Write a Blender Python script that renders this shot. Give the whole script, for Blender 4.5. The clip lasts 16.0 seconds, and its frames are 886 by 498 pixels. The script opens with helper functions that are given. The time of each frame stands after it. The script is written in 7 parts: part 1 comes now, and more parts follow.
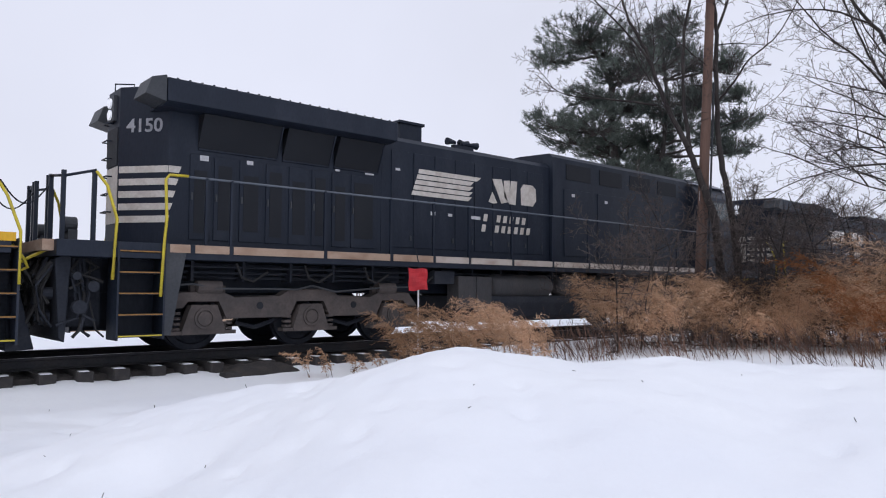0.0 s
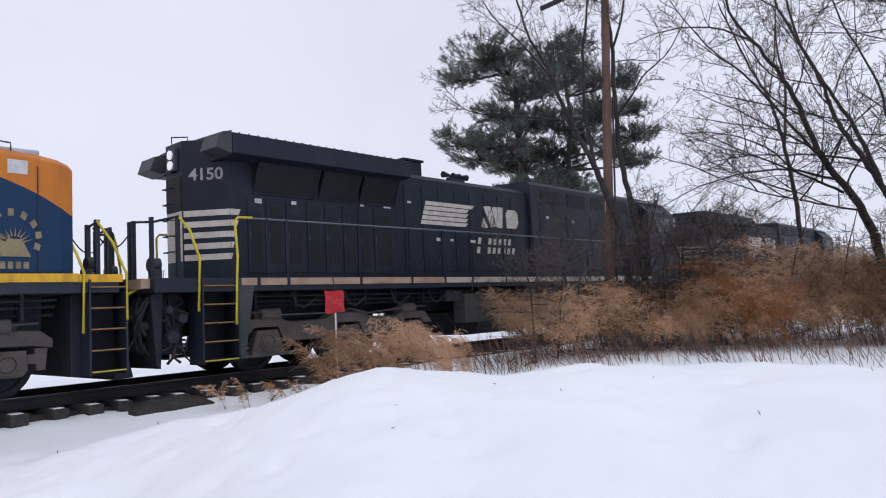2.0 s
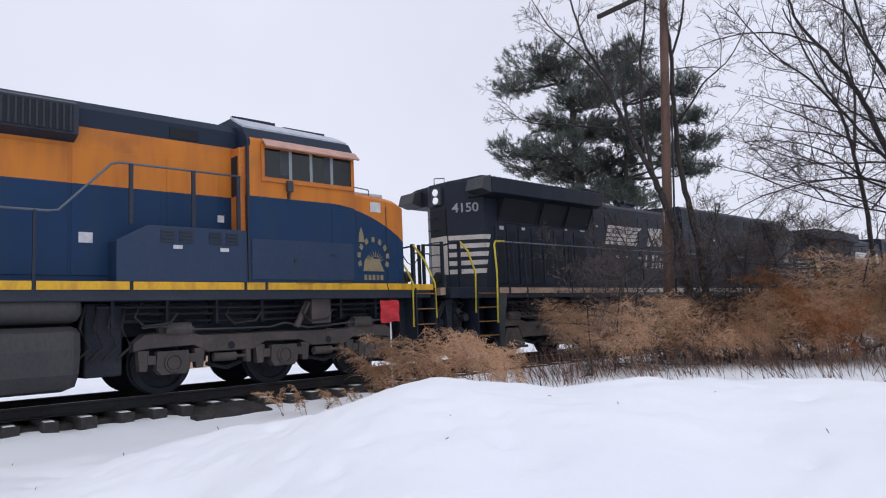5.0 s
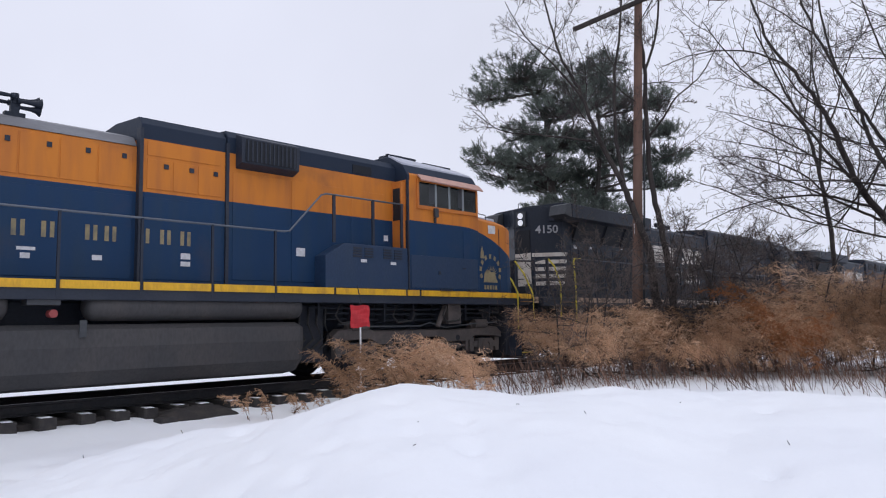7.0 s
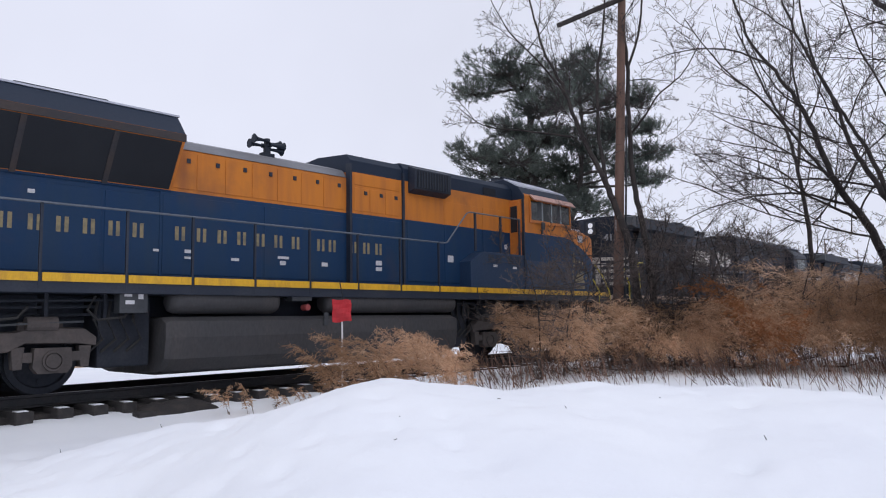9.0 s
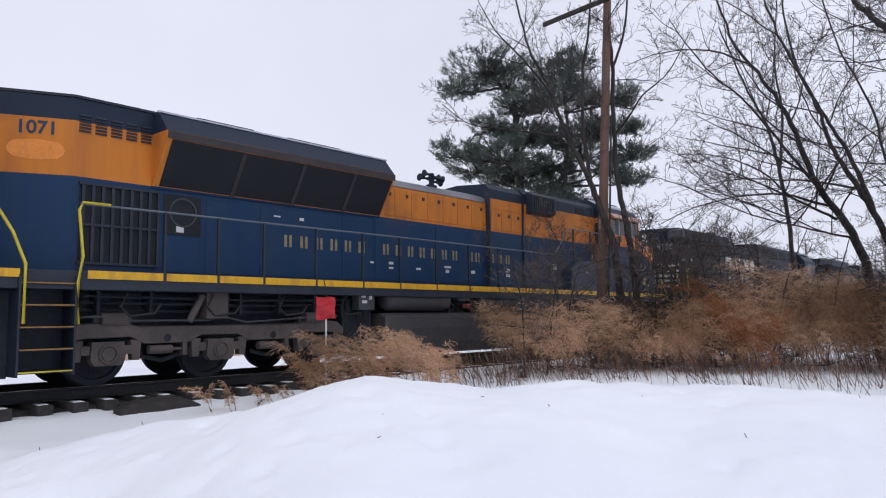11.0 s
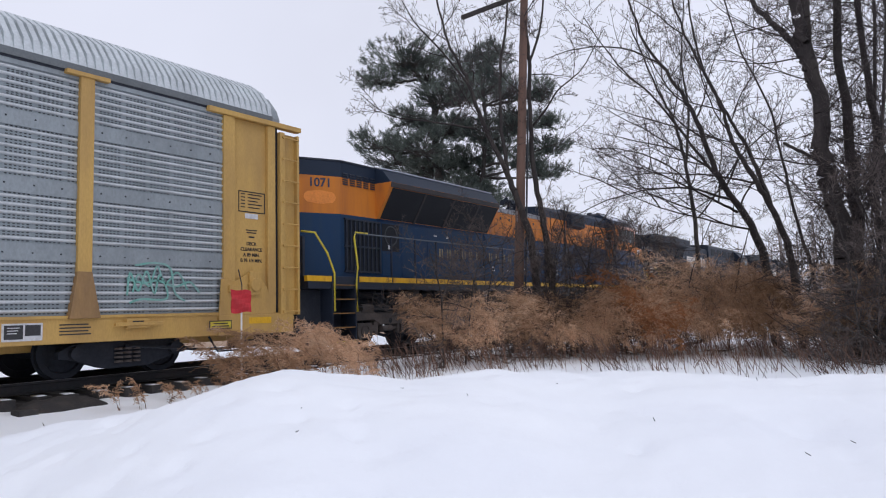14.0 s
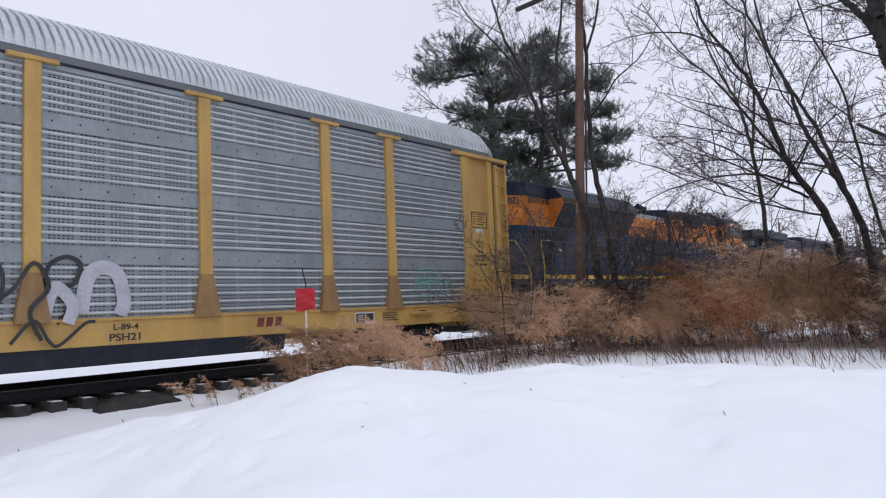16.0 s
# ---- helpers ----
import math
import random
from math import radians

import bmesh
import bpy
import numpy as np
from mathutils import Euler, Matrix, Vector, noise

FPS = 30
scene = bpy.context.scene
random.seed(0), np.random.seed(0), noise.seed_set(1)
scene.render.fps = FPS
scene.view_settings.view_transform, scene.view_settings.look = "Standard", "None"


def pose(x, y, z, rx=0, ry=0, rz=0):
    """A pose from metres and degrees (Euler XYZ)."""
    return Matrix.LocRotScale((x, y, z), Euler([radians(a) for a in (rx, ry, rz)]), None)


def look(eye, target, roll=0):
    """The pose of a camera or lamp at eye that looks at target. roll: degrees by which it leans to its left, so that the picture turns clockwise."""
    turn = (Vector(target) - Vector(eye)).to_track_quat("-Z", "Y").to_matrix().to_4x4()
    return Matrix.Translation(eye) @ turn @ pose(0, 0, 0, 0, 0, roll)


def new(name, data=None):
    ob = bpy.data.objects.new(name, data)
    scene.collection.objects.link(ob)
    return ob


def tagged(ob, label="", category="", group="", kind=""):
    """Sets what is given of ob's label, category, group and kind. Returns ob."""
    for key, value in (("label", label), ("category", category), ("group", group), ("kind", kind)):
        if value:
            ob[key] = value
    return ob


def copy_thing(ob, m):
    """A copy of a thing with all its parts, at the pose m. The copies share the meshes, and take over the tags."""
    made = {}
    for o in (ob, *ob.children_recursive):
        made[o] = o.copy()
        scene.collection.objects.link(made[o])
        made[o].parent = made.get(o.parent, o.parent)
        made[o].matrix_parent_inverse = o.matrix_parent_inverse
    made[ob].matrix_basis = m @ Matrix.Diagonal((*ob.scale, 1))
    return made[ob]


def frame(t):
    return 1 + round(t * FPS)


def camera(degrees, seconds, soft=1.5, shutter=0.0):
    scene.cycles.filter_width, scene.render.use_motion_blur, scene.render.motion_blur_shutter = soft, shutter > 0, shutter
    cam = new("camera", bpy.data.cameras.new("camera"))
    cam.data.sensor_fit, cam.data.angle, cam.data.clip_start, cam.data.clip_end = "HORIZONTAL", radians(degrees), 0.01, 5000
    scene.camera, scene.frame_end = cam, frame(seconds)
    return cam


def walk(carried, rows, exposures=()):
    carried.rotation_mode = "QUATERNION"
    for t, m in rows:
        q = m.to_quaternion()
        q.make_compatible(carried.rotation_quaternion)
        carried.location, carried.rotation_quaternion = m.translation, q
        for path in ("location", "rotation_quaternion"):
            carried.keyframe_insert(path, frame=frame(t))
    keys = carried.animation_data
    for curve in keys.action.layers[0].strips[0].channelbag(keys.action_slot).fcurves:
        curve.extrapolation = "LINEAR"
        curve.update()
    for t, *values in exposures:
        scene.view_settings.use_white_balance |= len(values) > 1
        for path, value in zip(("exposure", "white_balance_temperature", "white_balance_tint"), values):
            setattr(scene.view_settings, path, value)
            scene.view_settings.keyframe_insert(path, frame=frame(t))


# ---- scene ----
cam = camera(63.5, 16.0, soft=1.1)
PATH = [
    (0, pose(0, 0, 1.0, 93.37, -0.22, -41.31)),
    (0.5, pose(0, 0, 1.0, 93.58, 0.48, -46.94)),
    (1, pose(0, 0, 1.0, 93.90, 1.38, -49.28)),
    (1.5, pose(0, 0, 1.0, 94.32, 2.35, -49.28)),
    (2, pose(0, 0, 1.0, 94.71, 2.95, -47.86)),
    (2.5, pose(0, 0, 1.0, 95.00, 3.10, -46.23)),
    (3, pose(0, 0, 1.0, 95.21, 3.07, -44.89)),
    (3.5, pose(0, 0, 1.0, 95.39, 2.88, -43.92)),
    (4, pose(0, 0, 1.0, 95.58, 2.64, -43.26)),
    (6.5, pose(0, 0, 1.0, 96.21, 1.30, -44.88)),
    (7, pose(0, 0, 1.0, 96.17, 1.20, -45.88)),
    (7.5, pose(0, 0, 1.0, 96.09, 1.17, -46.63)),
    (8, pose(0, 0, 1.0, 95.94, 1.18, -46.98)),
    (8.5, pose(0, 0, 1.0, 95.79, 1.06, -47.15)),
    (11, pose(0, 0, 1.0, 95.55, 0.71, -48.57)),
    (11.5, pose(0, 0, 1.0, 95.56, 0.70, -49.29)),
    (12, pose(0, 0, 1.0, 95.40, 0.62, -50.34)),
    (12.5, pose(0, 0, 1.0, 95.13, 0.56, -51.68)),
    (13, pose(0, 0, 1.0, 94.85, 0.60, -53.05)),
    (13.5, pose(0, 0, 1.0, 94.74, 0.92, -54.24)),
    (14, pose(0, 0, 1.0, 94.76, 1.37, -55.00)),
    (14.5, pose(0, 0, 1.0, 94.82, 1.75, -55.15)),
    (15, pose(0, 0, 1.0, 94.83, 1.98, -54.77)),
    (15.5, pose(0, 0, 1.0, 94.69, 2.22, -53.11)),
    (16, pose(0, 0, 1.0, 94.53, 2.36, -50.14)),
]
walk(cam, PATH, [(0.0, 0.0), (16.0, 0.0)])

# how far the train has rolled, in metres, at each time
ROLLED = [(0, 0.000), (0.5, 0.675), (1, 1.375), (1.5, 2.114), (2, 2.889), (2.5, 3.701), (3, 4.538), (3.5, 5.388), (4, 6.291), (6.5, 11.577), (7, 12.715), (7.5, 13.886), (8, 15.058), (8.5, 16.273), (11, 22.818), (11.5, 24.131), (12, 25.459), (12.5, 26.794), (13, 28.124), (13.5, 29.463), (14, 30.833), (14.5, 32.216), (15, 33.611), (15.5, 35.013), (16, 36.408)]
TRACK_Y = 12.64      # centre line of the track; rail tops at z = 0
GROUND = -0.45

# ---- light ----
world = bpy.data.worlds.new("overcast_sky")
scene.world = world
world.use_nodes = True
wn, wl = world.node_tree.nodes, world.node_tree.links
wn.clear()
sky = wn.new("ShaderNodeTexSky")
sky.sky_type, sky.sun_disc = "NISHITA", False
sky.sun_elevation, sky.sun_rotation = radians(38), radians(200)
veil = wn.new("ShaderNodeMix")
veil.data_type = "RGBA"
veil.inputs["Factor"].default_value = 0.965
veil.inputs["B"].default_value = (7.88, 8.12, 9.5, 1)      # cloud cover over the whole sky
bg = wn.new("ShaderNodeBackground")
bg.inputs["Strength"].default_value = 0.1
wo = wn.new("ShaderNodeOutputWorld")
wl.new(sky.outputs["Color"], veil.inputs["A"])
co = wn.new("ShaderNodeTexCoord")
clouds = wn.new("ShaderNodeTexNoise")          # faint cloud mottling over the whole sky
clouds.inputs["Scale"].default_value, clouds.inputs["Detail"].default_value = 2.2, 4.0
even = wn.new("ShaderNodeMapRange")
even.inputs["From Min"].default_value, even.inputs["From Max"].default_value = 0.3, 0.7
even.inputs["To Min"].default_value, even.inputs["To Max"].default_value = 0.95, 1.05
tone = wn.new("ShaderNodeVectorMath")
tone.operation = "SCALE"
wl.new(co.outputs["Generated"], clouds.inputs["Vector"])
wl.new(clouds.outputs["Fac"], even.inputs["Value"])
wl.new(veil.outputs["Result"], tone.inputs[0])
wl.new(even.outputs[0], tone.inputs["Scale"])
wl.new(tone.outputs["Vector"], bg.inputs["Color"])
wl.new(bg.outputs["Background"], wo.inputs["Surface"])
sun_data = bpy.data.lights.new("sun", "SUN")
sun_data.energy, sun_data.angle, sun_data.color = 0.5, radians(40), (1.0, 0.985, 0.97)
sun = new("sun", sun_data)
sun.matrix_world = look((0, 0, 30), (12, 16, 0))


# ---- materials ----
def nodes_of(name):
    m = bpy.data.materials.new(name)
    m.use_nodes = True
    nt = m.node_tree
    nt.nodes.clear()
    out = nt.nodes.new("ShaderNodeOutputMaterial")
    bsdf = nt.nodes.new("ShaderNodeBsdfPrincipled")
    nt.links.new(bsdf.outputs[0], out.inputs["Surface"])
    return m, nt, bsdf


def noise_of(nt, scale, detail=4.0, stretch=(1, 1, 1), rough=0.55):
    co = nt.nodes.new("ShaderNodeTexCoord")
    mp = nt.nodes.new("ShaderNodeMapping")
    mp.inputs["Scale"].default_value = stretch
    nz = nt.nodes.new("ShaderNodeTexNoise")
    nz.inputs["Scale"].default_value, nz.inputs["Detail"].default_value = scale, detail
    nz.inputs["Roughness"].default_value = rough
    nt.links.new(co.outputs["Object"], mp.inputs["Vector"])
    nt.links.new(mp.outputs[0], nz.inputs["Vector"])
    return nz.outputs["Fac"]


def ramp_of(nt, src, lo, hi):
    mr = nt.nodes.new("ShaderNodeMapRange")
    mr.inputs["From Min"].default_value, mr.inputs["From Max"].default_value = lo, hi
    nt.links.new(src, mr.inputs["Value"])
    return mr.outputs[0]


def mix_of(nt, fac, a, b):
    mx = nt.nodes.new("ShaderNodeMix")
    mx.data_type = "RGBA"
    if isinstance(fac, (int, float)):
        mx.inputs["Factor"].default_value = fac
    else:
        nt.links.new(fac, mx.inputs["Factor"])
    for key, val in (("A", a), ("B", b)):
        if isinstance(val, tuple):
            mx.inputs[key].default_value = (*val, 1)
        else:
            nt.links.new(val, mx.inputs[key])
    return mx.outputs["Result"]


def math_of(nt, op, a, b=0.0):
    mt = nt.nodes.new("ShaderNodeMath")
    mt.operation = op
    for i, val in enumerate((a, b)):
        if isinstance(val, (int, float)):
            mt.inputs[i].default_value = val
        else:
            nt.links.new(val, mt.inputs[i])
    return mt.outputs[0]


def bump_of(nt, bsdf, src, strength, dist=0.01):
    b = nt.nodes.new("ShaderNodeBump")
    b.inputs["Strength"].default_value, b.inputs["Distance"].default_value = strength, dist
    nt.links.new(src, b.inputs["Height"])
    nt.links.new(b.outputs[0], bsdf.inputs["Normal"])


def surface(name, base, dirt, rough=0.6, metal=0.0, coarse=1.2, fine=25.0, amount=(0.45, 0.75), bump=0.15, dist=0.004,
            stretch=(1, 1, 1), spec=0.5):
    """Paint, wood, iron and the like: a base colour, stains and grain in two sizes, fine relief."""
    m, nt, bsdf = nodes_of(name)
    big = ramp_of(nt, noise_of(nt, coarse, 5, stretch), *amount)
    small = noise_of(nt, fine, 3, stretch)
    col = mix_of(nt, big, base, dirt)
    col = mix_of(nt, ramp_of(nt, small, 0.35, 1.3), col, tuple(c * 0.6 for c in base))
    nt.links.new(col, bsdf.inputs["Base Color"])
    r = nt.nodes.new("ShaderNodeMapRange")
    r.inputs["To Min"].default_value, r.inputs["To Max"].default_value = max(rough - 0.12, 0.05), min(rough + 0.15, 1)
    nt.links.new(small, r.inputs["Value"])
    nt.links.new(r.outputs[0], bsdf.inputs["Roughness"])
    bsdf.inputs["Metallic"].default_value = metal
    bsdf.inputs["Specular IOR Level"].default_value = spec
    if bump:
        bump_of(nt, bsdf, small, bump, dist)
    return m


def island(name, a, b, rough=0.8, thin=0.0):
    """A colour that differs from stem to stem."""
    m, nt, bsdf = nodes_of(name)
    g = nt.nodes.new("ShaderNodeNewGeometry")
    col = mix_of(nt, g.outputs["Random Per Island"], a, b)
    col = mix_of(nt, ramp_of(nt, noise_of(nt, 0.5, 3), 0.4, 0.65), col, tuple(c * 0.5 for c in a))
    nt.links.new(col, bsdf.inputs["Base Color"])
    bsdf.inputs["Roughness"].default_value = rough
    bsdf.inputs["Specular IOR Level"].default_value = 0.2
    if thin:
        through_ = nt.nodes.new("ShaderNodeBsdfTranslucent")
        both = nt.nodes.new("ShaderNodeMixShader")
        both.inputs[0].default_value = thin
        nt.links.new(col, through_.inputs["Color"])
        nt.links.new(bsdf.outputs[0], both.inputs[1])
        nt.links.new(through_.outputs[0], both.inputs[2])
        nt.links.new(both.outputs[0], [n for n in nt.nodes if n.bl_idname == "ShaderNodeOutputMaterial"][0].inputs["Surface"])
    return m


def livery():
    """Blue and orange loco paint: the parting line runs level along the hood and sweeps down across the nose."""
    m, nt, bsdf = nodes_of("blue_orange_livery")
    co = nt.nodes.new("ShaderNodeTexCoord")
    sp = nt.nodes.new("ShaderNodeSeparateXYZ")
    nt.links.new(co.outputs["Object"], sp.inputs[0])
    x, z = sp.outputs["X"], sp.outputs["Z"]
    ahead = math_of(nt, "MAXIMUM", math_of(nt, "SUBTRACT", x, 8.34), 0.0)
    line = math_of(nt, "SUBTRACT", 3.30, math_of(nt, "MULTIPLY", math_of(nt, "MULTIPLY", ahead, ahead), 0.177))
    over = math_of(nt, "GREATER_THAN", z, line)
    cab = math_of(nt, "GREATER_THAN", x, 6.72)
    top = math_of(nt, "GREATER_THAN", z, math_of(nt, "ADD", 4.19, math_of(nt, "MULTIPLY", cab, 0.16)))
    band = math_of(nt, "MULTIPLY", over, math_of(nt, "SUBTRACT", 1.0, top))
    streak = ramp_of(nt, noise_of(nt, 1.6, 5, (2.2, 2.2, 0.35)), 0.42, 0.8)
    grain = noise_of(nt, 30, 3)
    blue = mix_of(nt, streak, (0.007, 0.034, 0.092), (0.014, 0.038, 0.078))
    orange = mix_of(nt, streak, (0.57, 0.192, 0.028), (0.38, 0.125, 0.036))
    grime = mix_of(nt, ramp_of(nt, noise_of(nt, 0.8, 5), 0.55, 1.0), mix_of(nt, band, blue, orange), (0.05, 0.042, 0.045))
    grime = mix_of(nt, top, grime, (0.014, 0.024, 0.045))
    nt.links.new(grime, bsdf.inputs["Base Color"])
    bsdf.inputs["Specular IOR Level"].default_value = 0.25
    r = nt.nodes.new("ShaderNodeMapRange")
    r.inputs["To Min"].default_value, r.inputs["To Max"].default_value = 0.42, 0.7
    nt.links.new(grain, r.inputs["Value"])
    nt.links.new(r.outputs[0], bsdf.inputs["Roughness"])
    bump_of(nt, bsdf, grain, 0.08, 0.003)
    return m


def snow():
    m, nt, bsdf = nodes_of("snow")
    big, mid, fine = noise_of(nt, 0.35, 5), noise_of(nt, 2.6, 5), noise_of(nt, 60, 4)
    col = mix_of(nt, ramp_of(nt, big, 0.35, 0.75), (0.88, 0.90, 0.93), (0.80, 0.825, 0.88))
    specks = ramp_of(nt, noise_of(nt, 9, 6, (1, 1, 1), 0.7), 0.74, 0.80)
    col = mix_of(nt, math_of(nt, "MULTIPLY", specks, 0.5), col, (0.45, 0.43, 0.42))
    nt.links.new(col, bsdf.inputs["Base Color"])
    bsdf.inputs["Roughness"].default_value = 0.75
    bsdf.inputs["Specular IOR Level"].default_value = 0.25
    h = math_of(nt, "ADD", math_of(nt, "MULTIPLY", mid, 1.0), math_of(nt, "MULTIPLY", fine, 0.10))
    bump_of(nt, bsdf, h, 0.34, 0.05)
    return m


def lit(name, colour, strength):
    m, nt, bsdf = nodes_of(name)
    bsdf.inputs["Base Color"].default_value = (*colour, 1)
    bsdf.inputs["Emission Color"].default_value = (*colour, 1)
    bsdf.inputs["Emission Strength"].default_value = strength
    return m


SNOW = snow()
BLACK = surface("black_loco_paint", (0.0115, 0.0175, 0.031), (0.024, 0.031, 0.047), 0.52, coarse=1.3, stretch=(1.6, 1.6, 0.5), bump=0.05, spec=0.3)
# lighter copy of the black, with fading and a lit look in the colour
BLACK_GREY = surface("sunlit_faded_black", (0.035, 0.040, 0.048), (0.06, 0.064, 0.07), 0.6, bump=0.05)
# near-black for screens and vents; also paints shade in gaps and recesses
SCREEN = surface("dark_screen_and_shade", (0.005, 0.0075, 0.013), (0.010, 0.013, 0.019), 0.75, fine=120, bump=0.4)
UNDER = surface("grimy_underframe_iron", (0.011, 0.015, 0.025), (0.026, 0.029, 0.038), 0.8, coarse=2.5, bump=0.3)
TRUCK = surface("brown_dusty_truck_iron", (0.066, 0.057, 0.055), (0.115, 0.093, 0.084), 0.85, coarse=2.0, bump=0.3)
TANK = surface("grey_brown_dusty_tank", (0.042, 0.042, 0.046), (0.068, 0.062, 0.061), 0.7, coarse=1.4, stretch=(1, 1, 0.4), bump=0.1)
STEEL = surface("polished_rail_steel", (0.22, 0.22, 0.24), (0.10, 0.09, 0.09), 0.35, metal=0.9, bump=0.05)
RAIL = surface("rusty_rail_web", (0.015, 0.016, 0.020), (0.034, 0.028, 0.027), 0.8, coarse=3, bump=0.2)
YELLOW = surface("yellow_safety_paint", (0.62, 0.50, 0.035), (0.42, 0.32, 0.05), 0.5, coarse=4, bump=0.05)
SILL_YELLOW = surface("yellow_sill_paint", (0.72, 0.40, 0.015), (0.42, 0.22, 0.03), 0.5, coarse=3, stretch=(2, 1, 0.6), amount=(0.5, 0.75), bump=0.05)
WORN_WHITE = surface("worn_white_lettering", (0.62, 0.58, 0.53), (0.42, 0.36, 0.31), 0.6, coarse=5, bump=0.03)
SILL_TAN = surface("rust_stained_white_stripe", (0.42, 0.30, 0.22), (0.24, 0.135, 0.085), 0.7, coarse=1.4, stretch=(1.5, 1, 3), bump=0.1)
GOLD = surface("faded_gold_lettering", (0.27, 0.22, 0.12), (0.10, 0.10, 0.09), 0.6, coarse=7, bump=0.03)
LABEL = surface("white_notice", (0.62, 0.62, 0.64), (0.42, 0.42, 0.43), 0.6, coarse=9, bump=0.0)
LIVERY = livery()
BLUE = surface("dark_blue_paint", (0.010, 0.032, 0.080), (0.018, 0.039, 0.078), 0.55, coarse=1.8, stretch=(1.5, 1.5, 0.5), bump=0.06)
NAVY = surface("dark_blue_black_roof_paint", (0.011, 0.018, 0.035), (0.027, 0.033, 0.048), 0.6, bump=0.06)
ORANGE = surface("orange_loco_paint", (0.56, 0.175, 0.024), (0.42, 0.125, 0.028), 0.55, coarse=2.5, bump=0.06)
ORANGE_PATCH = surface("fresh_orange_patch", (0.78, 0.26, 0.04), (0.62, 0.20, 0.04), 0.6, coarse=5, bump=0.05)
ROOF_GREY = surface("frosted_grey_roof", (0.52, 0.54, 0.62), (0.34, 0.36, 0.42), 0.55, coarse=3, bump=0.1)
VISOR = surface("pale_pink_sun_visor", (0.58, 0.34, 0.28), (0.42, 0.24, 0.19), 0.6, coarse=4)
HOOD_ROOF = surface("faded_grey_hood_roof", (0.20, 0.205, 0.225), (0.12, 0.12, 0.13), 0.45, coarse=1.4, stretch=(0.6, 2, 2), bump=0.06)
RACK_RUST = surface("rust_stained_rack_foot", (0.34, 0.20, 0.075), (0.17, 0.10, 0.055), 0.7, coarse=2.2, stretch=(1.4, 1.4, 0.5), amount=(0.35, 0.75), bump=0.12)
RACK_YELLOW = surface("weathered_rack_yellow", (0.54, 0.335, 0.095), (0.30, 0.175, 0.07), 0.6, coarse=1.1, stretch=(1.6, 1.6, 0.5), amount=(0.42, 0.85), bump=0.08)
PANEL = surface("galvanised_rack_sheet", (0.27, 0.31, 0.33), (0.185, 0.215, 0.23), 0.45, metal=0.4, coarse=1.1, stretch=(1, 1, 0.5), amount=(0.35, 0.75), bump=0.06)
GALV = surface("galvanised_steel", (0.29, 0.325, 0.345), (0.21, 0.235, 0.25), 0.5, metal=0.35, coarse=1.8, stretch=(1, 1, 0.6), bump=0.06)
# rack ribs coloured brighter than the sheet to paint their sky highlights
RIB_HIGHLIGHT = surface("rib_painted_highlight", (0.56, 0.59, 0.61), (0.36, 0.39, 0.41), 0.4, metal=0.3, coarse=1.3, bump=0.04)
SLOT = surface("dark_punched_slot", (0.030, 0.034, 0.038), (0.05, 0.055, 0.06), 0.8, bump=0.0)
# handrail colour lightened to carry the blue-grey highlight along the rail
RAIL_GREY = surface("highlit_handrail_grey", (0.11, 0.13, 0.16), (0.07, 0.085, 0.11), 0.45)
RACK_ROOF = surface("galvanised_roof_sheet", (0.60, 0.64, 0.66), (0.44, 0.47, 0.49), 0.45, metal=0.4, coarse=1.5, bump=0.06)
TIE = surface("creosoted_tie_wood", (0.030, 0.028, 0.029), (0.058, 0.050, 0.047), 0.9, coarse=3, fine=40, stretch=(4, 0.6, 4), bump=0.5)
BALLAST = surface("dark_ballast", (0.030, 0.027, 0.027), (0.06, 0.05, 0.045), 0.95, coarse=6, fine=60, bump=0.8, dist=0.02)
POLE = surface("weathered_pole_wood", (0.175, 0.105, 0.080), (0.10, 0.066, 0.056), 0.9, coarse=2, fine=30, stretch=(3, 3, 0.25), bump=0.5)
BARK = surface("grey_brown_bark", (0.036, 0.030, 0.029), (0.072, 0.060, 0.054), 0.95, coarse=3, fine=30, stretch=(2, 2, 0.5), bump=0.5)
SHRUB_TWIG = island("grey_brown_shrub_twigs", (0.095, 0.078, 0.074), (0.19, 0.155, 0.14))
TWIG = island("dark_twigs", (0.050, 0.041, 0.043), (0.105, 0.085, 0.084))
PINE_BARK = surface("pine_bark", (0.060, 0.053, 0.050), (0.10, 0.085, 0.076), 0.95, bump=0.4)
NEEDLES = island("pine_needles", (0.112, 0.138, 0.126), (0.245, 0.275, 0.240), thin=0.4)
PLUME = island("dry_weed_plumes", (0.54, 0.315, 0.18), (0.85, 0.62, 0.44), thin=0.45)
RUSSET = island("russet_dry_leaves", (0.36, 0.155, 0.07), (0.52, 0.26, 0.125), thin=0.4)
STALK = island("dark_weed_stalks", (0.11, 0.066, 0.054), (0.28, 0.17, 0.12))
RED = surface("red_painted_tin", (0.50, 0.012, 0.022), (0.36, 0.012, 0.020), 0.55, coarse=5, bump=0.1)
WHITE = surface("white_paint", (0.75, 0.75, 0.76), (0.55, 0.55, 0.56), 0.6, coarse=6)
RUBBER = surface("black_rubber", (0.012, 0.012, 0.013), (0.022, 0.021, 0.021), 0.7, bump=0.1)
LAMP_GLASS = lit("headlight_glass", (0.85, 0.88, 0.95), 0.35)
TEAL = surface("faded_teal_spray_paint", (0.17, 0.40, 0.35), (0.27, 0.38, 0.37), 0.7, coarse=4)
SPRAY_BLACK = surface("black_spray_paint", (0.022, 0.022, 0.026), (0.045, 0.045, 0.05), 0.6)
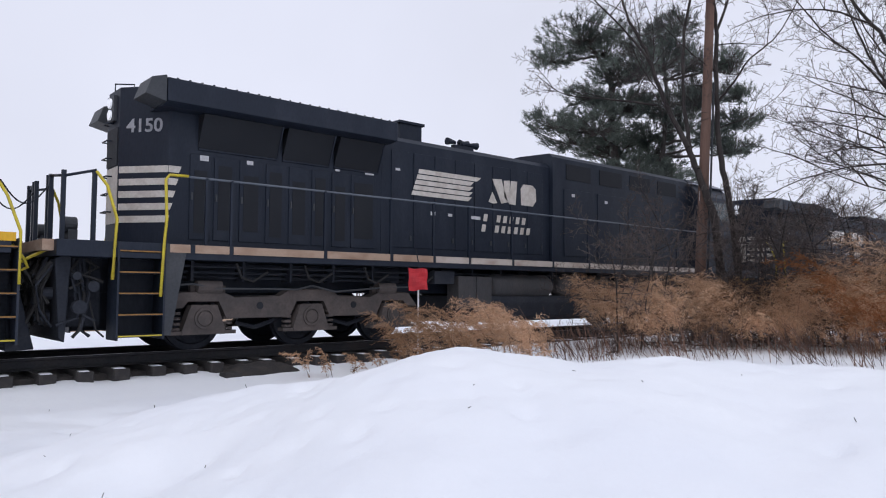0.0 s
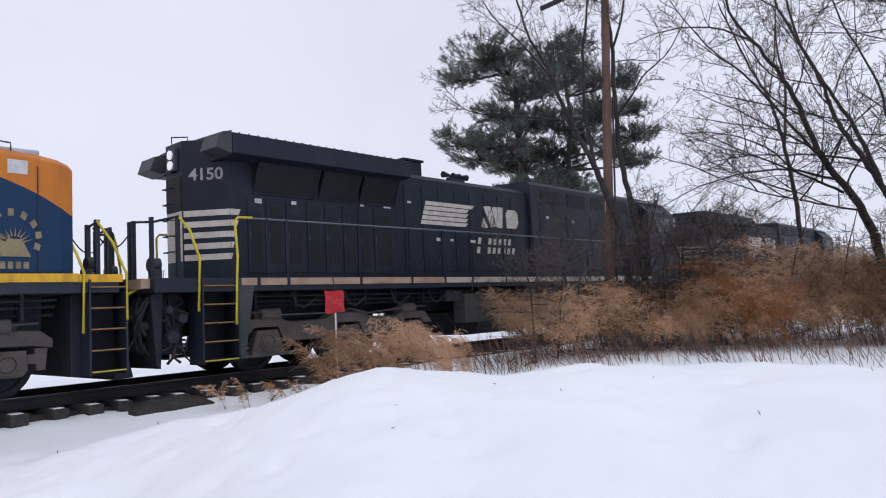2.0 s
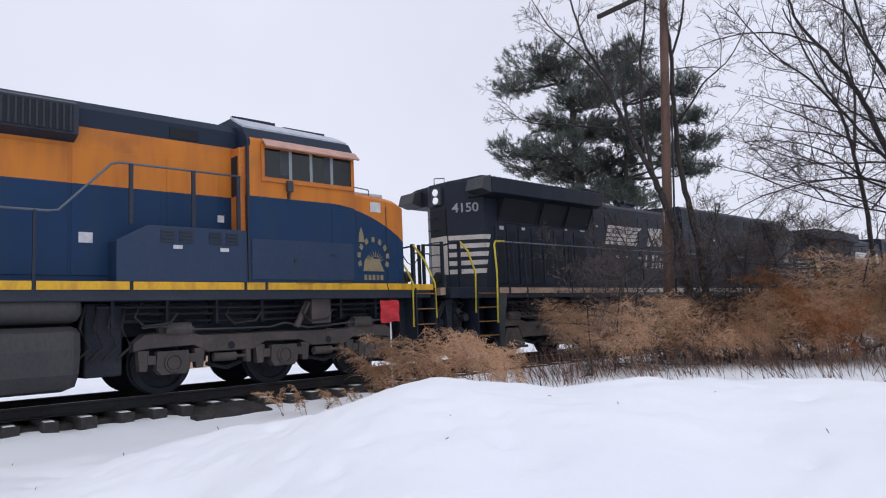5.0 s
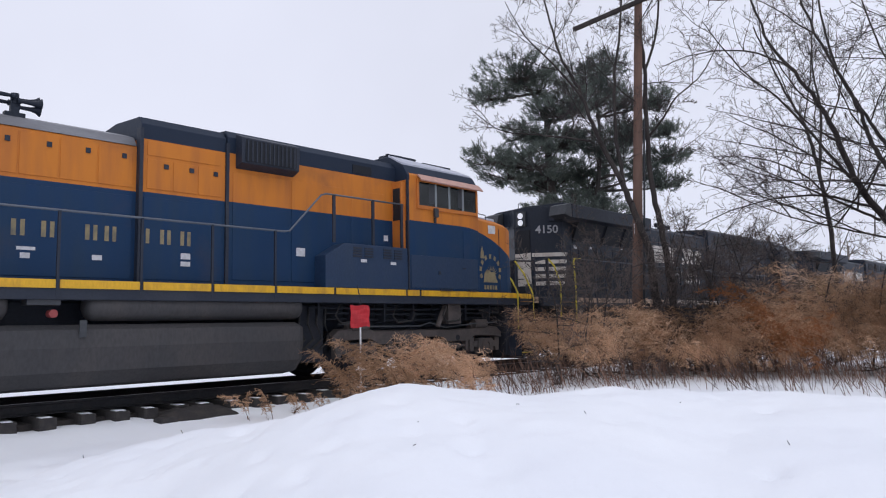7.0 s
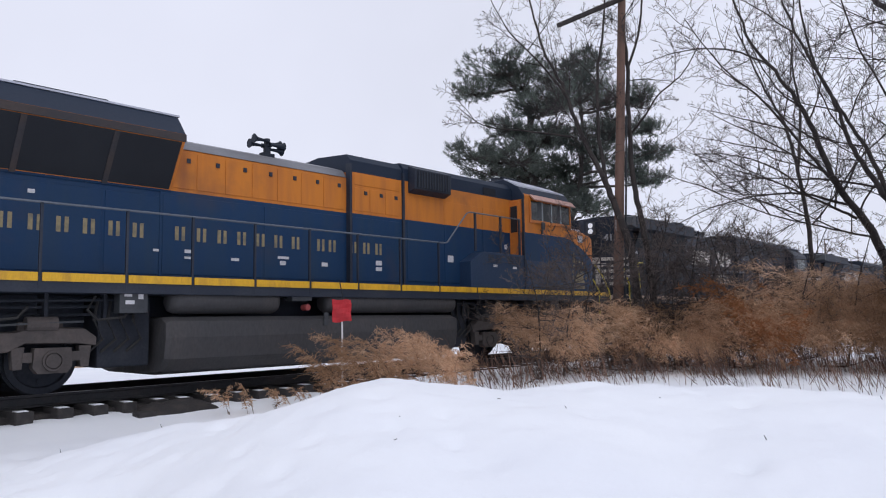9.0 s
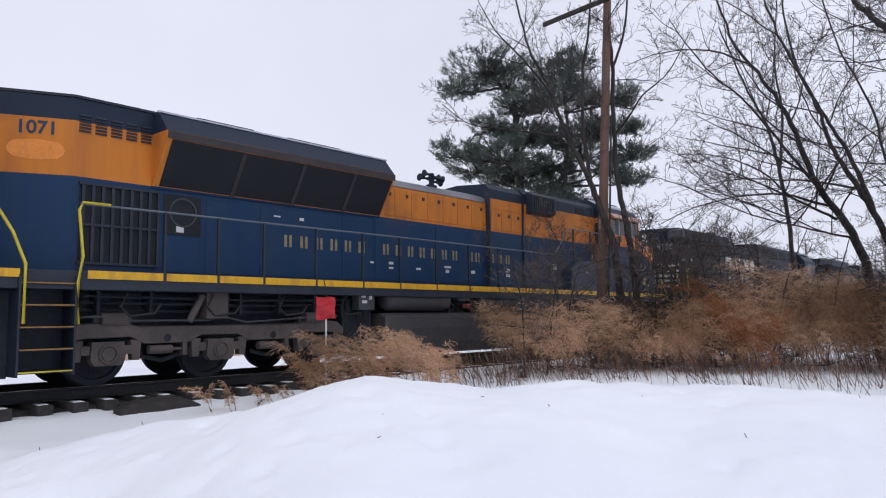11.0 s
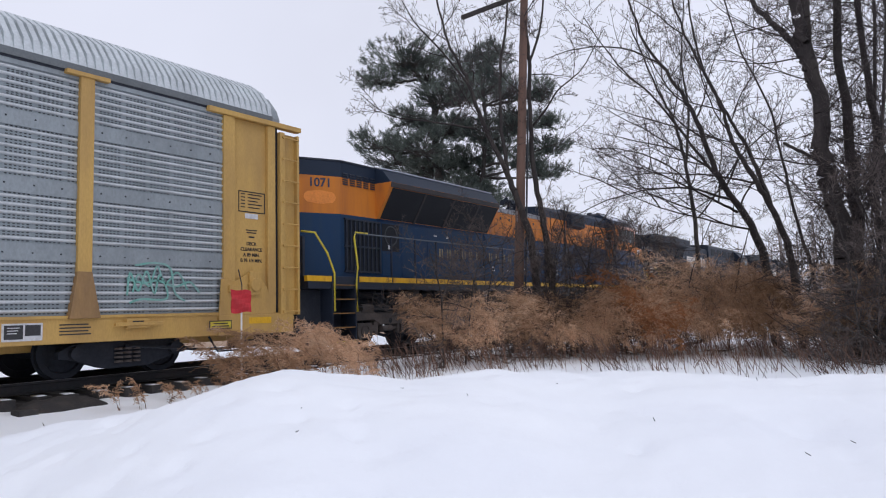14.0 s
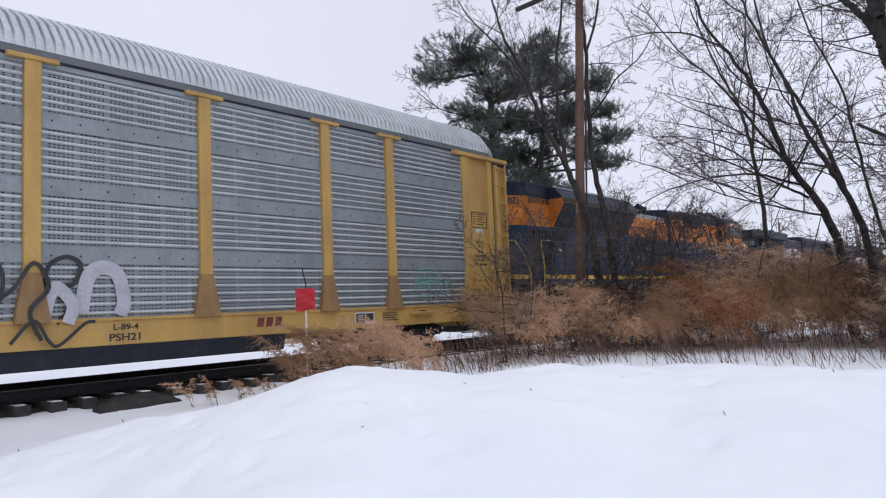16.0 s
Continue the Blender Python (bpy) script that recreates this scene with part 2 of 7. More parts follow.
SPRAY_WHITE = surface("white_spray_paint", (0.46, 0.47, 0.52), (0.33, 0.35, 0.38), 0.7, coarse=4)
# distance haze is mixed into this pale twig colour
FAR_WOOD = island("hazy_far_bare_woods", (0.22, 0.185, 0.175), (0.32, 0.27, 0.25))
FIELD = surface("bare_tan_field", (0.40, 0.27, 0.18), (0.30, 0.19, 0.12), 0.9, coarse=0.6)
GLASS, gnt, gb = nodes_of("dark_cab_glass")
gb.inputs["Base Color"].default_value = (0.30, 0.36, 0.36, 1)
gb.inputs["Roughness"].default_value = 0.06
gb.inputs["Transmission Weight"].default_value = 0.85
gb.inputs["IOR"].default_value = 1.45


# ---- mesh tools ----
class Mesh:
    """Gathers simple solids into one mesh."""

    def __init__(self):
        self.v, self.f = [], []

    def add(self, verts, faces):
        n = len(self.v)
        self.v += [tuple(p) for p in verts]
        self.f += [tuple(i + n for i in f) for f in faces]
        return self

    def box(self, x0, x1, y0, y1, z0, z1):
        x0, x1, y0, y1, z0, z1 = min(x0, x1), max(x0, x1), min(y0, y1), max(y0, y1), min(z0, z1), max(z0, z1)
        v = [(x, y, z) for x in (x0, x1) for y in (y0, y1) for z in (z0, z1)]
        return self.add(v, [(0, 1, 3, 2), (4, 6, 7, 5), (0, 4, 5, 1), (2, 3, 7, 6), (0, 2, 6, 4), (1, 5, 7, 3)])

    def loft(self, *rings):
        """Rings of equal size, capped at both ends."""
        k = len(rings[0])
        v = [p for r in rings for p in r]
        f = [(i * k + j, i * k + (j + 1) % k, (i + 1) * k + (j + 1) % k, (i + 1) * k + j) for i in range(len(rings) - 1) for j in range(k)]
        f += [tuple(reversed(range(k))), tuple((len(rings) - 1) * k + j for j in range(k))]
        return self.add(v, f)

    def prism_x(self, yz, x0, x1):
        return self.loft([(x0, y, z) for y, z in yz], [(x1, y, z) for y, z in yz])

    def prism_y(self, xz, y0, y1):
        return self.loft([(x, y0, z) for x, z in xz], [(x, y1, z) for x, z in xz])

    def prism_z(self, xy, z0, z1):
        return self.loft([(x, y, z0) for x, y in xy], [(x, y, z1) for x, y in xy])

    def cyl(self, a, b, r, n=14, r2=None):
        a, b = Vector(a), Vector(b)
        q = (b - a).to_track_quat("Z", "Y")
        r2 = r if r2 is None else r2
        ring = [(math.cos(2 * math.pi * i / n), math.sin(2 * math.pi * i / n)) for i in range(n)]
        return self.loft([a + q @ Vector((c * r, s * r, 0)) for c, s in ring], [b + q @ Vector((c * r2, s * r2, 0)) for c, s in ring])

    def tube(self, pts, r, n=6):
        pts = [Vector(p) for p in pts]
        rings = []
        for i, p in enumerate(pts):
            d = (pts[min(i + 1, len(pts) - 1)] - pts[max(i - 1, 0)]).normalized()
            q = d.to_track_quat("Z", "Y")
            rings.append([p + q @ Vector((r * math.cos(2 * math.pi * k / n), r * math.sin(2 * math.pi * k / n), 0)) for k in range(n)])
        return self.loft(*rings)

    def ring(self, c, r, thick, y0, y1, n=24):
        """A flat ring round the y axis."""
        cs = [(math.cos(2 * math.pi * i / n), math.sin(2 * math.pi * i / n)) for i in range(n)]
        v = [(c[0] + a * q, y, c[1] + b * q) for y in (y0, y1) for q in (r, r - thick) for a, b in cs]
        f = []
        for i in range(n):
            j = (i + 1) % n
            f += [(i, j, n + j, n + i), (2 * n + i, 3 * n + i, 3 * n + j, 2 * n + j), (i, 2 * n + i, 2 * n + j, j), (n + i, n + j, 3 * n + j, 3 * n + i)]
        return self.add(v, f)


X0 = 0.0            # the vehicle's middle, while its parts are built


def part(name, m, material, parent=None, label="", bevel=0.0, smooth=False, shift=None):
    me = bpy.data.meshes.new(name)
    dx = X0 if shift is None else shift
    me.from_pydata([(x - dx, y, z) for x, y, z in m.v], [], m.f)
    bm = bmesh.new()
    bm.from_mesh(me)
    bmesh.ops.recalc_face_normals(bm, faces=bm.faces)
    if bevel:
        edges = [e for e in bm.edges if len(e.link_faces) == 2 and e.calc_face_angle() > 0.4]
        bmesh.ops.bevel(bm, geom=edges, offset=bevel, segments=2, profile=0.5, affect="EDGES", clamp_overlap=True)
    bm.to_mesh(me)
    bm.free()
    if smooth:
        me.polygons.foreach_set("use_smooth", [True] * len(me.polygons))
    me.materials.append(material)
    ob = new(name, me)
    if parent:
        ob.parent = parent
    if label:
        ob["label"] = label
    return ob


def thing(name, m, material, label, category, group="", kind="", bevel=0.0, smooth=False):
    return tagged(part(name, m, material, None, "", bevel, smooth, 0.0), label, category, group, kind)


def lettering(name, text, size, where, material, parent, turn=0.0, lean=0.0, stretch=1.0, label=""):
    """Raised text that faces the near side of the track."""
    cu = bpy.data.curves.new(name, "FONT")
    cu.body, cu.size, cu.extrude, cu.align_x, cu.shear, cu.offset = text, size, 0.004, "CENTER", lean, size * 0.018
    tmp = new("tmp", cu)
    bpy.context.view_layer.update()
    me = bpy.data.meshes.new_from_object(tmp)
    bpy.data.objects.remove(tmp)
    me.name = name
    x, y, z = where
    me.transform(pose(x - X0, y, z, 90, 0, turn) @ Matrix.Diagonal((stretch, 1, 1, 1)))
    me.materials.clear()
    me.materials.append(material)
    ob = new(name, me)
    ob.parent = parent
    if label:
        ob["label"] = label
    return ob


def raw_mesh(name, verts, faces, material, label, category, kind="", parent=None, smooth=False):
    me = bpy.data.meshes.new(name)
    verts, faces = np.asarray(verts, dtype=np.float32), np.asarray(faces, dtype=np.int32)
    k = faces.shape[1]
    me.vertices.add(len(verts))
    me.vertices.foreach_set("co", verts.ravel())
    me.loops.add(faces.size)
    me.loops.foreach_set("vertex_index", faces.ravel())
    me.polygons.add(len(faces))
    me.polygons.foreach_set("loop_start", np.arange(0, faces.size, k))
    me.polygons.foreach_set("loop_total", np.full(len(faces), k))
    if smooth:
        me.polygons.foreach_set("use_smooth", np.ones(len(faces), dtype=bool))
    me.update(calc_edges=True)
    me.materials.append(material)
    ob = new(name, me)
    if parent:
        ob.parent = parent
    if category or label or kind:
        tagged(ob, label, category, "", kind)
    return ob


# ---- ground, snow bank, track ----
def bank_height(x, y):
    """Height of the snow: a ploughed bank round the standpoint, level ground beyond, a low bed under the track."""
    r, az = np.hypot(x, y), np.degrees(np.arctan2(y, x))
    az = np.where(az < -90, az + 360, az)
    knots = [-95, -60, -10, 4, 9, 17, 25, 33, 39, 45, 50, 56, 61, 69, 77, 80, 92, 120, 200, 275]
    tops = [0.05, 0.30, 0.38, 0.39, 0.37, 0.445, 0.41, 0.475, 0.43, 0.525, 0.50, 0.36, 0.195, 0.0, -0.21, -0.31, -0.40, -0.44, -0.44, 0.05]
    crest = np.zeros_like(r)
    for d, w in ((-2.4, 0.25), (0.0, 0.5), (2.4, 0.25)):
        crest = crest + w * np.interp(az + d, knots, tops)
    rc = 6.2 + 0.35 * np.sin(az * 0.11) + 0.2 * np.sin(az * 0.29 + 1)
    inner = np.clip((r - 1.2) / (rc - 1.2), 0, 1)
    rise = -0.62 + (crest + 0.62) * np.sin(inner * np.pi / 2) ** 1.05
    fall = np.clip((r - rc) / 1.7, 0, 1)
    drop = crest + (GROUND - crest) * (fall * fall * (3 - 2 * fall))
    def ease(v, a, b):
        u = np.clip((v - a) / (b - a), 0, 1)
        return u * u * (3 - 2 * u)
    lift = 0.24 * ease(az, 53, 44) * ease(az, -70, -40) * ease(r, 8.5, 12) * ease(y, 11.75, 11.2)     # deeper snow under the weeds
    return np.where(r < rc, rise, drop) + lift


def ground_z(x, y):
    return float(bank_height(np.array([float(x)]), np.array([float(y)]))[0])


def terrain():
    def axis(lo, hi, fine, far):
        a = list(np.arange(lo, hi, fine))
        step, left, right = fine, lo, hi
        out_l, out_r = [], []
        while right < far:
            step *= 1.35
            out_r.append(right)
            right += step
            left -= step
            out_l.append(left)
        return np.array(sorted(out_l) + a + out_r + [right])
    xs, ys = axis(-1.0, 9.0, 0.045, 1400), axis(-0.5, 9.0, 0.045, 1400)
    gx, gy = np.meshgrid(xs, ys, indexing="ij")
    z = bank_height(gx.ravel(), gy.ravel()).reshape(gx.shape)
    near = np.exp(-((np.hypot(gx, gy) / 11) ** 4))
    for i in range(gx.shape[0]):
        for j in range(gx.shape[1]):
            if near[i, j] > 0.05 and gx[i, j] > -2 and gy[i, j] > -2:
                p = Vector((gx[i, j], gy[i, j], 0))
                z[i, j] += near[i, j] * (0.05 * noise.noise(p * 0.9) + 0.028 * noise.noise(p * 2.3) + 0.012 * noise.noise(p * 5.5) + 0.007 * noise.noise(p * 13))
    rng = np.random.default_rng(4)
    dents = [(3.05, 5.2, 0.07, 0.07), (1.55, 4.75, 0.26, 0.10), (1.85, 4.7, 0.28, 0.11), (3.0, 2.6, 0.10, 0.05), (3.2, 2.85, 0.08, 0.04), (3.38, 3.05, 0.06, 0.03), (4.75, 0.72, 0.09, 0.05), (3.45, 5.0, 0.10, 0.05), (2.3, 5.3, 0.16, 0.03), (4.8, 3.1, 0.12, 0.03), (4.9, 1.0, 0.13, 0.05), (1.1, 5.6, 0.18, 0.05), (0.9, 5.9, 0.12, 0.04)]
    dents += [(rng.uniform(0.5, 6.5), rng.uniform(0.3, 6.2), rng.uniform(0.025, 0.065), rng.uniform(0.014, 0.045)) for _ in range(110)]
    dents += [(rng.uniform(-1, 4.5), rng.uniform(7, 10.5), rng.uniform(0.08, 0.14), rng.uniform(0.02, 0.05)) for _ in range(30)]
    for dx, dy, r, d in dents:
        z -= d * np.exp(-((gx - dx) ** 2 + (gy - dy) ** 2) / (2 * r * r))
    # the bed of the track lies a little over the ground
    bed = np.clip((2.5 - np.abs(gy - TRACK_Y)) / 0.8, 0, 1)
    z += bed * (0.12 * (gy > TRACK_Y) + 0.06)
    beside = np.clip((gy - 10.4) / 0.6, 0, 1) * np.clip((11.75 - gy) / 0.25, 0, 1) * (bank_height(gx, gy) < -0.3)
    z += 0.085 * beside * (0.7 + 0.3 * np.sin(gx * 5.1) * np.sin(gx * 1.7 + gy * 3))
    n, k = gx.shape
    idx = np.arange(n * k).reshape(n, k)
    f = np.stack([idx[:-1, :-1], idx[1:, :-1], idx[1:, 1:], idx[:-1, 1:]], -1).reshape(-1, 4)
    return raw_mesh("ground", np.stack([gx, gy, z], -1).reshape(-1, 3), f, SNOW,
                    "white snow-covered ground with a ploughed bank", "ground", "structure", smooth=True)


def track():
    bed = Mesh()
    n = 240
    rng = random.Random(3)
    top = []
    for i in range(n + 1):
        x = -70 + 230 * i / n
        top.append((x, TRACK_Y - 1.2 + rng.uniform(-0.12, 0.12), TRACK_Y + 1.0 + rng.uniform(-0.1, 0.1)))
    for (xa, a0, a1), (xb, b0, b1) in zip(top, top[1:]):
        bed.add([(xa, a0, -0.5), (xb, b0, -0.5), (xb, b1, -0.5), (xa, a1, -0.5), (xa, a0 + 0.08, -0.27), (xb, b0 + 0.08, -0.27), (xb, b1, -0.27), (xa, a1, -0.27)],
                [(4, 5, 6, 7), (0, 1, 5, 4), (2, 3, 7, 6)])
    thing("ballast_bed", bed, BALLAST, "dark gravel ballast under the railway track", "ballast", kind="structure")
    for side, name in ((-1, "near"), (1, "far")):
        y = TRACK_Y + side * 0.7525
        prof = [(-0.075, -0.175), (0.075, -0.175), (0.075, -0.163), (0.012, -0.145), (0.010, -0.045), (0.036, -0.035), (0.036, -0.004), (0.028, 0.0), (-0.028, 0.0), (-0.036, -0.004), (-0.036, -0.035), (-0.010, -0.045), (-0.012, -0.145), (-0.075, -0.163)]
        rail = thing("rail", Mesh().prism_x([(y + a, b) for a, b in prof], -70, 160), RAIL,
                     "dark rusty steel rail with a worn top", "rail", "rails of the track", "structure")
        part("running_surface", Mesh().box(-70, 160, y - 0.026, y + 0.026, 0.0005, 0.003), STEEL, rail, "bright worn strip on the rail head", shift=0.0)
    protos = []
    for k in range(4):
        m = Mesh()
        hw, r = 0.11 + 0.012 * rng.random(), rng
        ends = (-1.32 - 0.08 * r.random(), 1.3)
        rings = []
        for y in (ends[0], ends[0] + 0.03, -0.6, 0.5, ends[1]):
            j = 0.008
            t = 0.0 if y != ends[0] else 0.015
            rings.append([(-hw + t + r.uniform(-j, j), y, -0.17 + t), (hw - t + r.uniform(-j, j), y, -0.17 + t), (hw - t, y, 0.0 - t + r.uniform(-j, j)), (-hw + t, y, 0.0 - t + r.uniform(-j, j))])
        m.loft(*rings)
        ob = part("tie", m, TIE, None, "", 0.0, False, 0.0)
        cap = Mesh()
        c0 = ends[0] + 0.05
        ring0 = [(-hw * 0.9, c0, 0.002), (hw * 0.8, c0 + 0.05 * r.random(), 0.002), (hw * 0.95, c0 + 0.3, 0.002), (hw * 0.6, c0 + 0.44, 0.002), (-hw * 0.85, c0 + 0.40, 0.002)]
        ring0 = [(x * 0.8, c0 + (y - c0) * 0.55, z) for x, y, z in ring0]
        ring1 = [(x * 0.8, y + 0.01, 0.012) for x, y, z in ring0]
        cap.loft(ring0, ring1)
        part("snow_cap", cap, SNOW, ob, "thin crust of snow", 0.0, True, 0.0)
        protos.append(tagged(ob, "dark creosoted wooden tie with a snowy end", "railway tie", "ties of the track"))
    x = -20.0
    i = 0
    while x < 70:
        m = pose(x + rng.uniform(-0.05, 0.05), TRACK_Y + rng.uniform(-0.10, 0.10), -0.185 + rng.uniform(-0.02, 0.004), 0, 0, rng.uniform(-3.2, 3.2))
        if i < 4:
            protos[i].matrix_basis = m
        else:
            copy_thing(protos[i % 4], m)
        i += 1
        x += 0.49
    # a dark heap of old timber and spoil beside the ties
    heap = Mesh()
    rings = []
    for k in range(11):
        u = k / 10
        hgt = 0.23 * math.sin(math.pi * min(1, 0.10 + u * 0.9)) ** 0.5 + 0.02 * rng.random() + 0.02
        wid = 0.20 + 0.16 * math.sin(math.pi * u)
        rings.append([(5.05 + 1.35 * u + rng.uniform(-0.03, 0.03), 11.06 + wid * math.cos(a), -0.44 + hgt * max(0, math.sin(a)) * (0.9 + 0.2 * rng.random())) for a in [math.pi * q / 8 for q in range(9)]])
    heap.loft(*rings)
    thing("spoil_mound", heap, BALLAST, "dark earthy mound beside the track ties", "heap", smooth=True)
    part_tie = Mesh().box(4.92, 5.2, 10.75, 11.0, -0.47, -0.30)
    thing("tie_stub", part_tie, TIE, "short dark sawn-off wooden tie lying in snow", "timber", bevel=0.012)


terrain()
track()


# ---- the train ----
def rolled(t):
    """Distance rolled at t, smooth between the times given."""
    ts, ss = [a for a, b in ROLLED], [b for a, b in ROLLED]
    sl = np.gradient(ss, ts)
    i = min(max(int(np.searchsorted(ts, t)) - 1, 0), len(ts) - 2)
    h = ts[i + 1] - ts[i]
    u = (t - ts[i]) / h
    return float((2 * u**3 - 3 * u**2 + 1) * ss[i] + (u**3 - 2 * u**2 + u) * h * sl[i] + (-2 * u**3 + 3 * u**2) * ss[i + 1] + (u**3 - u**2) * h * sl[i + 1])


VEHICLES, WHEELSETS = [], []


def vehicle(name, middle, label, category):
    global X0
    X0 = middle
    root = tagged(new(name), label, category, "vehicles of the train")
    root.empty_display_size = 0.5
    VEHICLES.append((root, middle))
    return root


def wheelset(x, r, truck, material=UNDER):
    m = Mesh()
    for s in (-1, 1):
        y = s * 0.72
        prof = [(0.0, s * 0.10), (0.10, s * 0.10), (0.13, s * 0.03), (r * 0.55, s * -0.005), (r - 0.11, s * 0.0), (r - 0.09, s * 0.05), (r, s * 0.045), (r - 0.004, s * -0.06), (r + 0.025, s * -0.065), (r + 0.022, s * -0.095), (r - 0.08, s * -0.09), (r - 0.1, s * -0.04), (0.12, s * -0.06)]
        n = 32
        rings = [[(q * math.cos(2 * math.pi * i / n), y + dy, q * math.sin(2 * math.pi * i / n)) for i in range(n)] for q, dy in prof[1:]]
        m.loft(*rings)
        for k in range(6):
            a = k * math.pi / 3
            m.cyl((r * 0.62 * math.cos(a), y, r * 0.62 * math.sin(a)), (r * 0.62 * math.cos(a), y + s * 0.012, r * 0.62 * math.sin(a)), 0.05, 10)
    m.cyl((0, -0.72, 0), (0, 0.72, 0), 0.09, 12)
    ob = part("wheelset", m, material, truck, "", 0.0, False, 0.0)
    ob.location = (x - X0, 0, r)
    WHEELSETS.append((ob, x - X0, r))
    return ob


def coil(m, x, y, z0, z1, r=0.085, turns=4):
    h = (z1 - z0) / turns
    for k in range(turns):
        m.cyl((x, y, z0 + k * h + 0.01), (x, y, z0 + k * h + h * 0.62), r, 12)


def loco_truck(root, axles, material=TRUCK, r=0.50, straight=False):
    """A three-axle truck: side frames with arches, axle boxes, springs, brake rigging."""
    a, b, c = axles
    lo, hi = min(axles), max(axles)
    mid = sorted(axles)[1]
    m = Mesh().box(lo + 0.5, hi - 0.5, -0.45, 0.45, 0.62, 0.98)
    for x in ((lo + mid) / 2, (mid + hi) / 2):
        m.box(x - 0.14, x + 0.14, -1.02, 1.02, 0.66, 0.90)
    frame_part = part("truck", m, UNDER, root, "grimy three-axle truck", bevel=0.02)
    upper = [(lo - 0.62, 0.72), (lo - 0.40, 0.98), (lo + 0.30, 1.00), (lo + 0.55, 0.90), (mid - 0.62, 0.92), (mid - 0.42, 1.04), (mid + 0.42, 1.04), (mid + 0.62, 0.92), (hi - 0.55, 0.90), (hi - 0.30, 1.00), (hi + 0.40, 0.98), (hi + 0.62, 0.72)]
    lower = [(lo - 0.62, 0.68), (lo - 0.34, 0.70), (lo - 0.26, 0.80), (lo + 0.26, 0.80), (lo + 0.40, 0.52), (mid - 0.42, 0.52), (mid - 0.28, 0.80), (mid + 0.28, 0.80), (mid + 0.42, 0.52), (hi - 0.40, 0.52), (hi - 0.26, 0.80), (hi + 0.26, 0.80), (hi + 0.34, 0.70), (hi + 0.62, 0.68)]
    if straight:
        upper = [(lo - 0.62, 0.86), (lo - 0.45, 0.99), (lo + 0.25, 1.02), (lo + 0.5, 0.95), (hi - 0.5, 0.95), (hi - 0.25, 1.02), (hi + 0.45, 0.99), (hi + 0.62, 0.86)]
        lower = [(lo - 0.62, 0.70), (lo - 0.36, 0.74), (lo + 0.36, 0.76), (lo + 0.60, 0.64), (mid - 0.60, 0.64), (mid - 0.36, 0.76), (mid + 0.36, 0.76), (mid + 0.60, 0.64), (hi - 0.60, 0.64), (hi - 0.36, 0.76), (hi + 0.36, 0.74), (hi + 0.62, 0.70)]
    xs = sorted({p[0] for p in upper + lower})
    low_z, top_z = [float(np.interp(x, *zip(*lower))) for x in xs], [float(np.interp(x, *zip(*upper))) for x in xs]
    for s in (-1, 1):
        rings = [[(x, s * 1.02, a_), (x, s * 1.22, a_ + 0.015), (x, s * 1.22, b_ - 0.02), (x, s * 1.02, b_)] for x, a_, b_ in zip(xs, low_z, top_z)]
        sf = part("side_frame", Mesh().loft(*rings), material, frame_part, "brown dusty cast-steel side frame", bevel=0.012)
    for s in (-1, 1):
        for x in axles:
            bx = Mesh()
            if straight:
                bx.prism_y([(x - 0.20, 0.33), (x + 0.20, 0.33), (x + 0.27, 0.42), (x + 0.25, 0.70), (x - 0.25, 0.70), (x - 0.27, 0.42)], s * 1.08, s * 1.25)
                bx.box(x - 0.40, x - 0.27, s * 1.08, s * 1.22, 0.50, 0.64).box(x + 0.27, x + 0.40, s * 1.08, s * 1.22, 0.50, 0.64)
                bx.ring((x, 0.51), 0.15, 0.03, s * 1.25, s * 1.28)
                bx.cyl((x, s * 1.2, 0.51), (x, s * 1.268, 0.51), 0.105, 16)
                part("axle_box", bx, material, frame_part)
                for d in (-0.46, 0.46):
                    part("pedestal", Mesh().prism_y([(x + d - 0.09, 0.72), (x + d + 0.09, 0.72), (x + d + 0.06, 0.40), (x + d - 0.06, 0.40)], s * 1.06, s * 1.21), material, frame_part, bevel=0.01)
                continue
            bx.prism_y([(x - 0.36, 0.28), (x + 0.36, 0.28), (x + 0.36, 0.36), (x + 0.22, 0.76), (x - 0.22, 0.76), (x - 0.36, 0.36)], s * 1.06, s * 1.26)
            bx.ring((x, 0.54), 0.17, 0.035, s * 1.26, s * 1.285)
            bx.cyl((x, s * 1.2, 0.54), (x, s * 1.275, 0.54), 0.115, 16)
            part("axle_box", bx, material, frame_part)
            for d in (-0.44, 0.44):
                sp = Mesh().box(x + d - 0.12, x + d + 0.12, s * 1.05, s * 1.24, 0.28, 0.34)
                coil(sp, x + d, s * 1.14, 0.34, 0.68)
                part("spring", sp, TRUCK, frame_part)
        for x in ((lo + mid) / 2, (mid + hi) / 2):
            part("frame_hole", Mesh().cyl((x, s * 1.0, 0.74), (x, s * 1.227, 0.74), 0.065, 14), SCREEN, frame_part, "dark round frame hole")
            rig = Mesh()
            rig.tube([(x - 0.35, s * 1.0, 0.45), (x, s * 1.02, 0.36), (x + 0.4, s * 1.0, 0.48)], 0.04)
            part("brake_rod", rig, UNDER, frame_part)
            if straight:
                part("brake_cylinder", Mesh().cyl((x - 0.30, s * 1.16, 0.55), (x + 0.10, s * 1.16, 0.55), 0.075, 14).cyl((x + 0.10, s * 1.16, 0.55), (x + 0.34, s * 1.16, 0.55), 0.03, 10).box(x + 0.28, x + 0.36, s * 1.08, s * 1.22, 0.44, 0.66), material, frame_part, bevel=0.006)
        rig = Mesh()
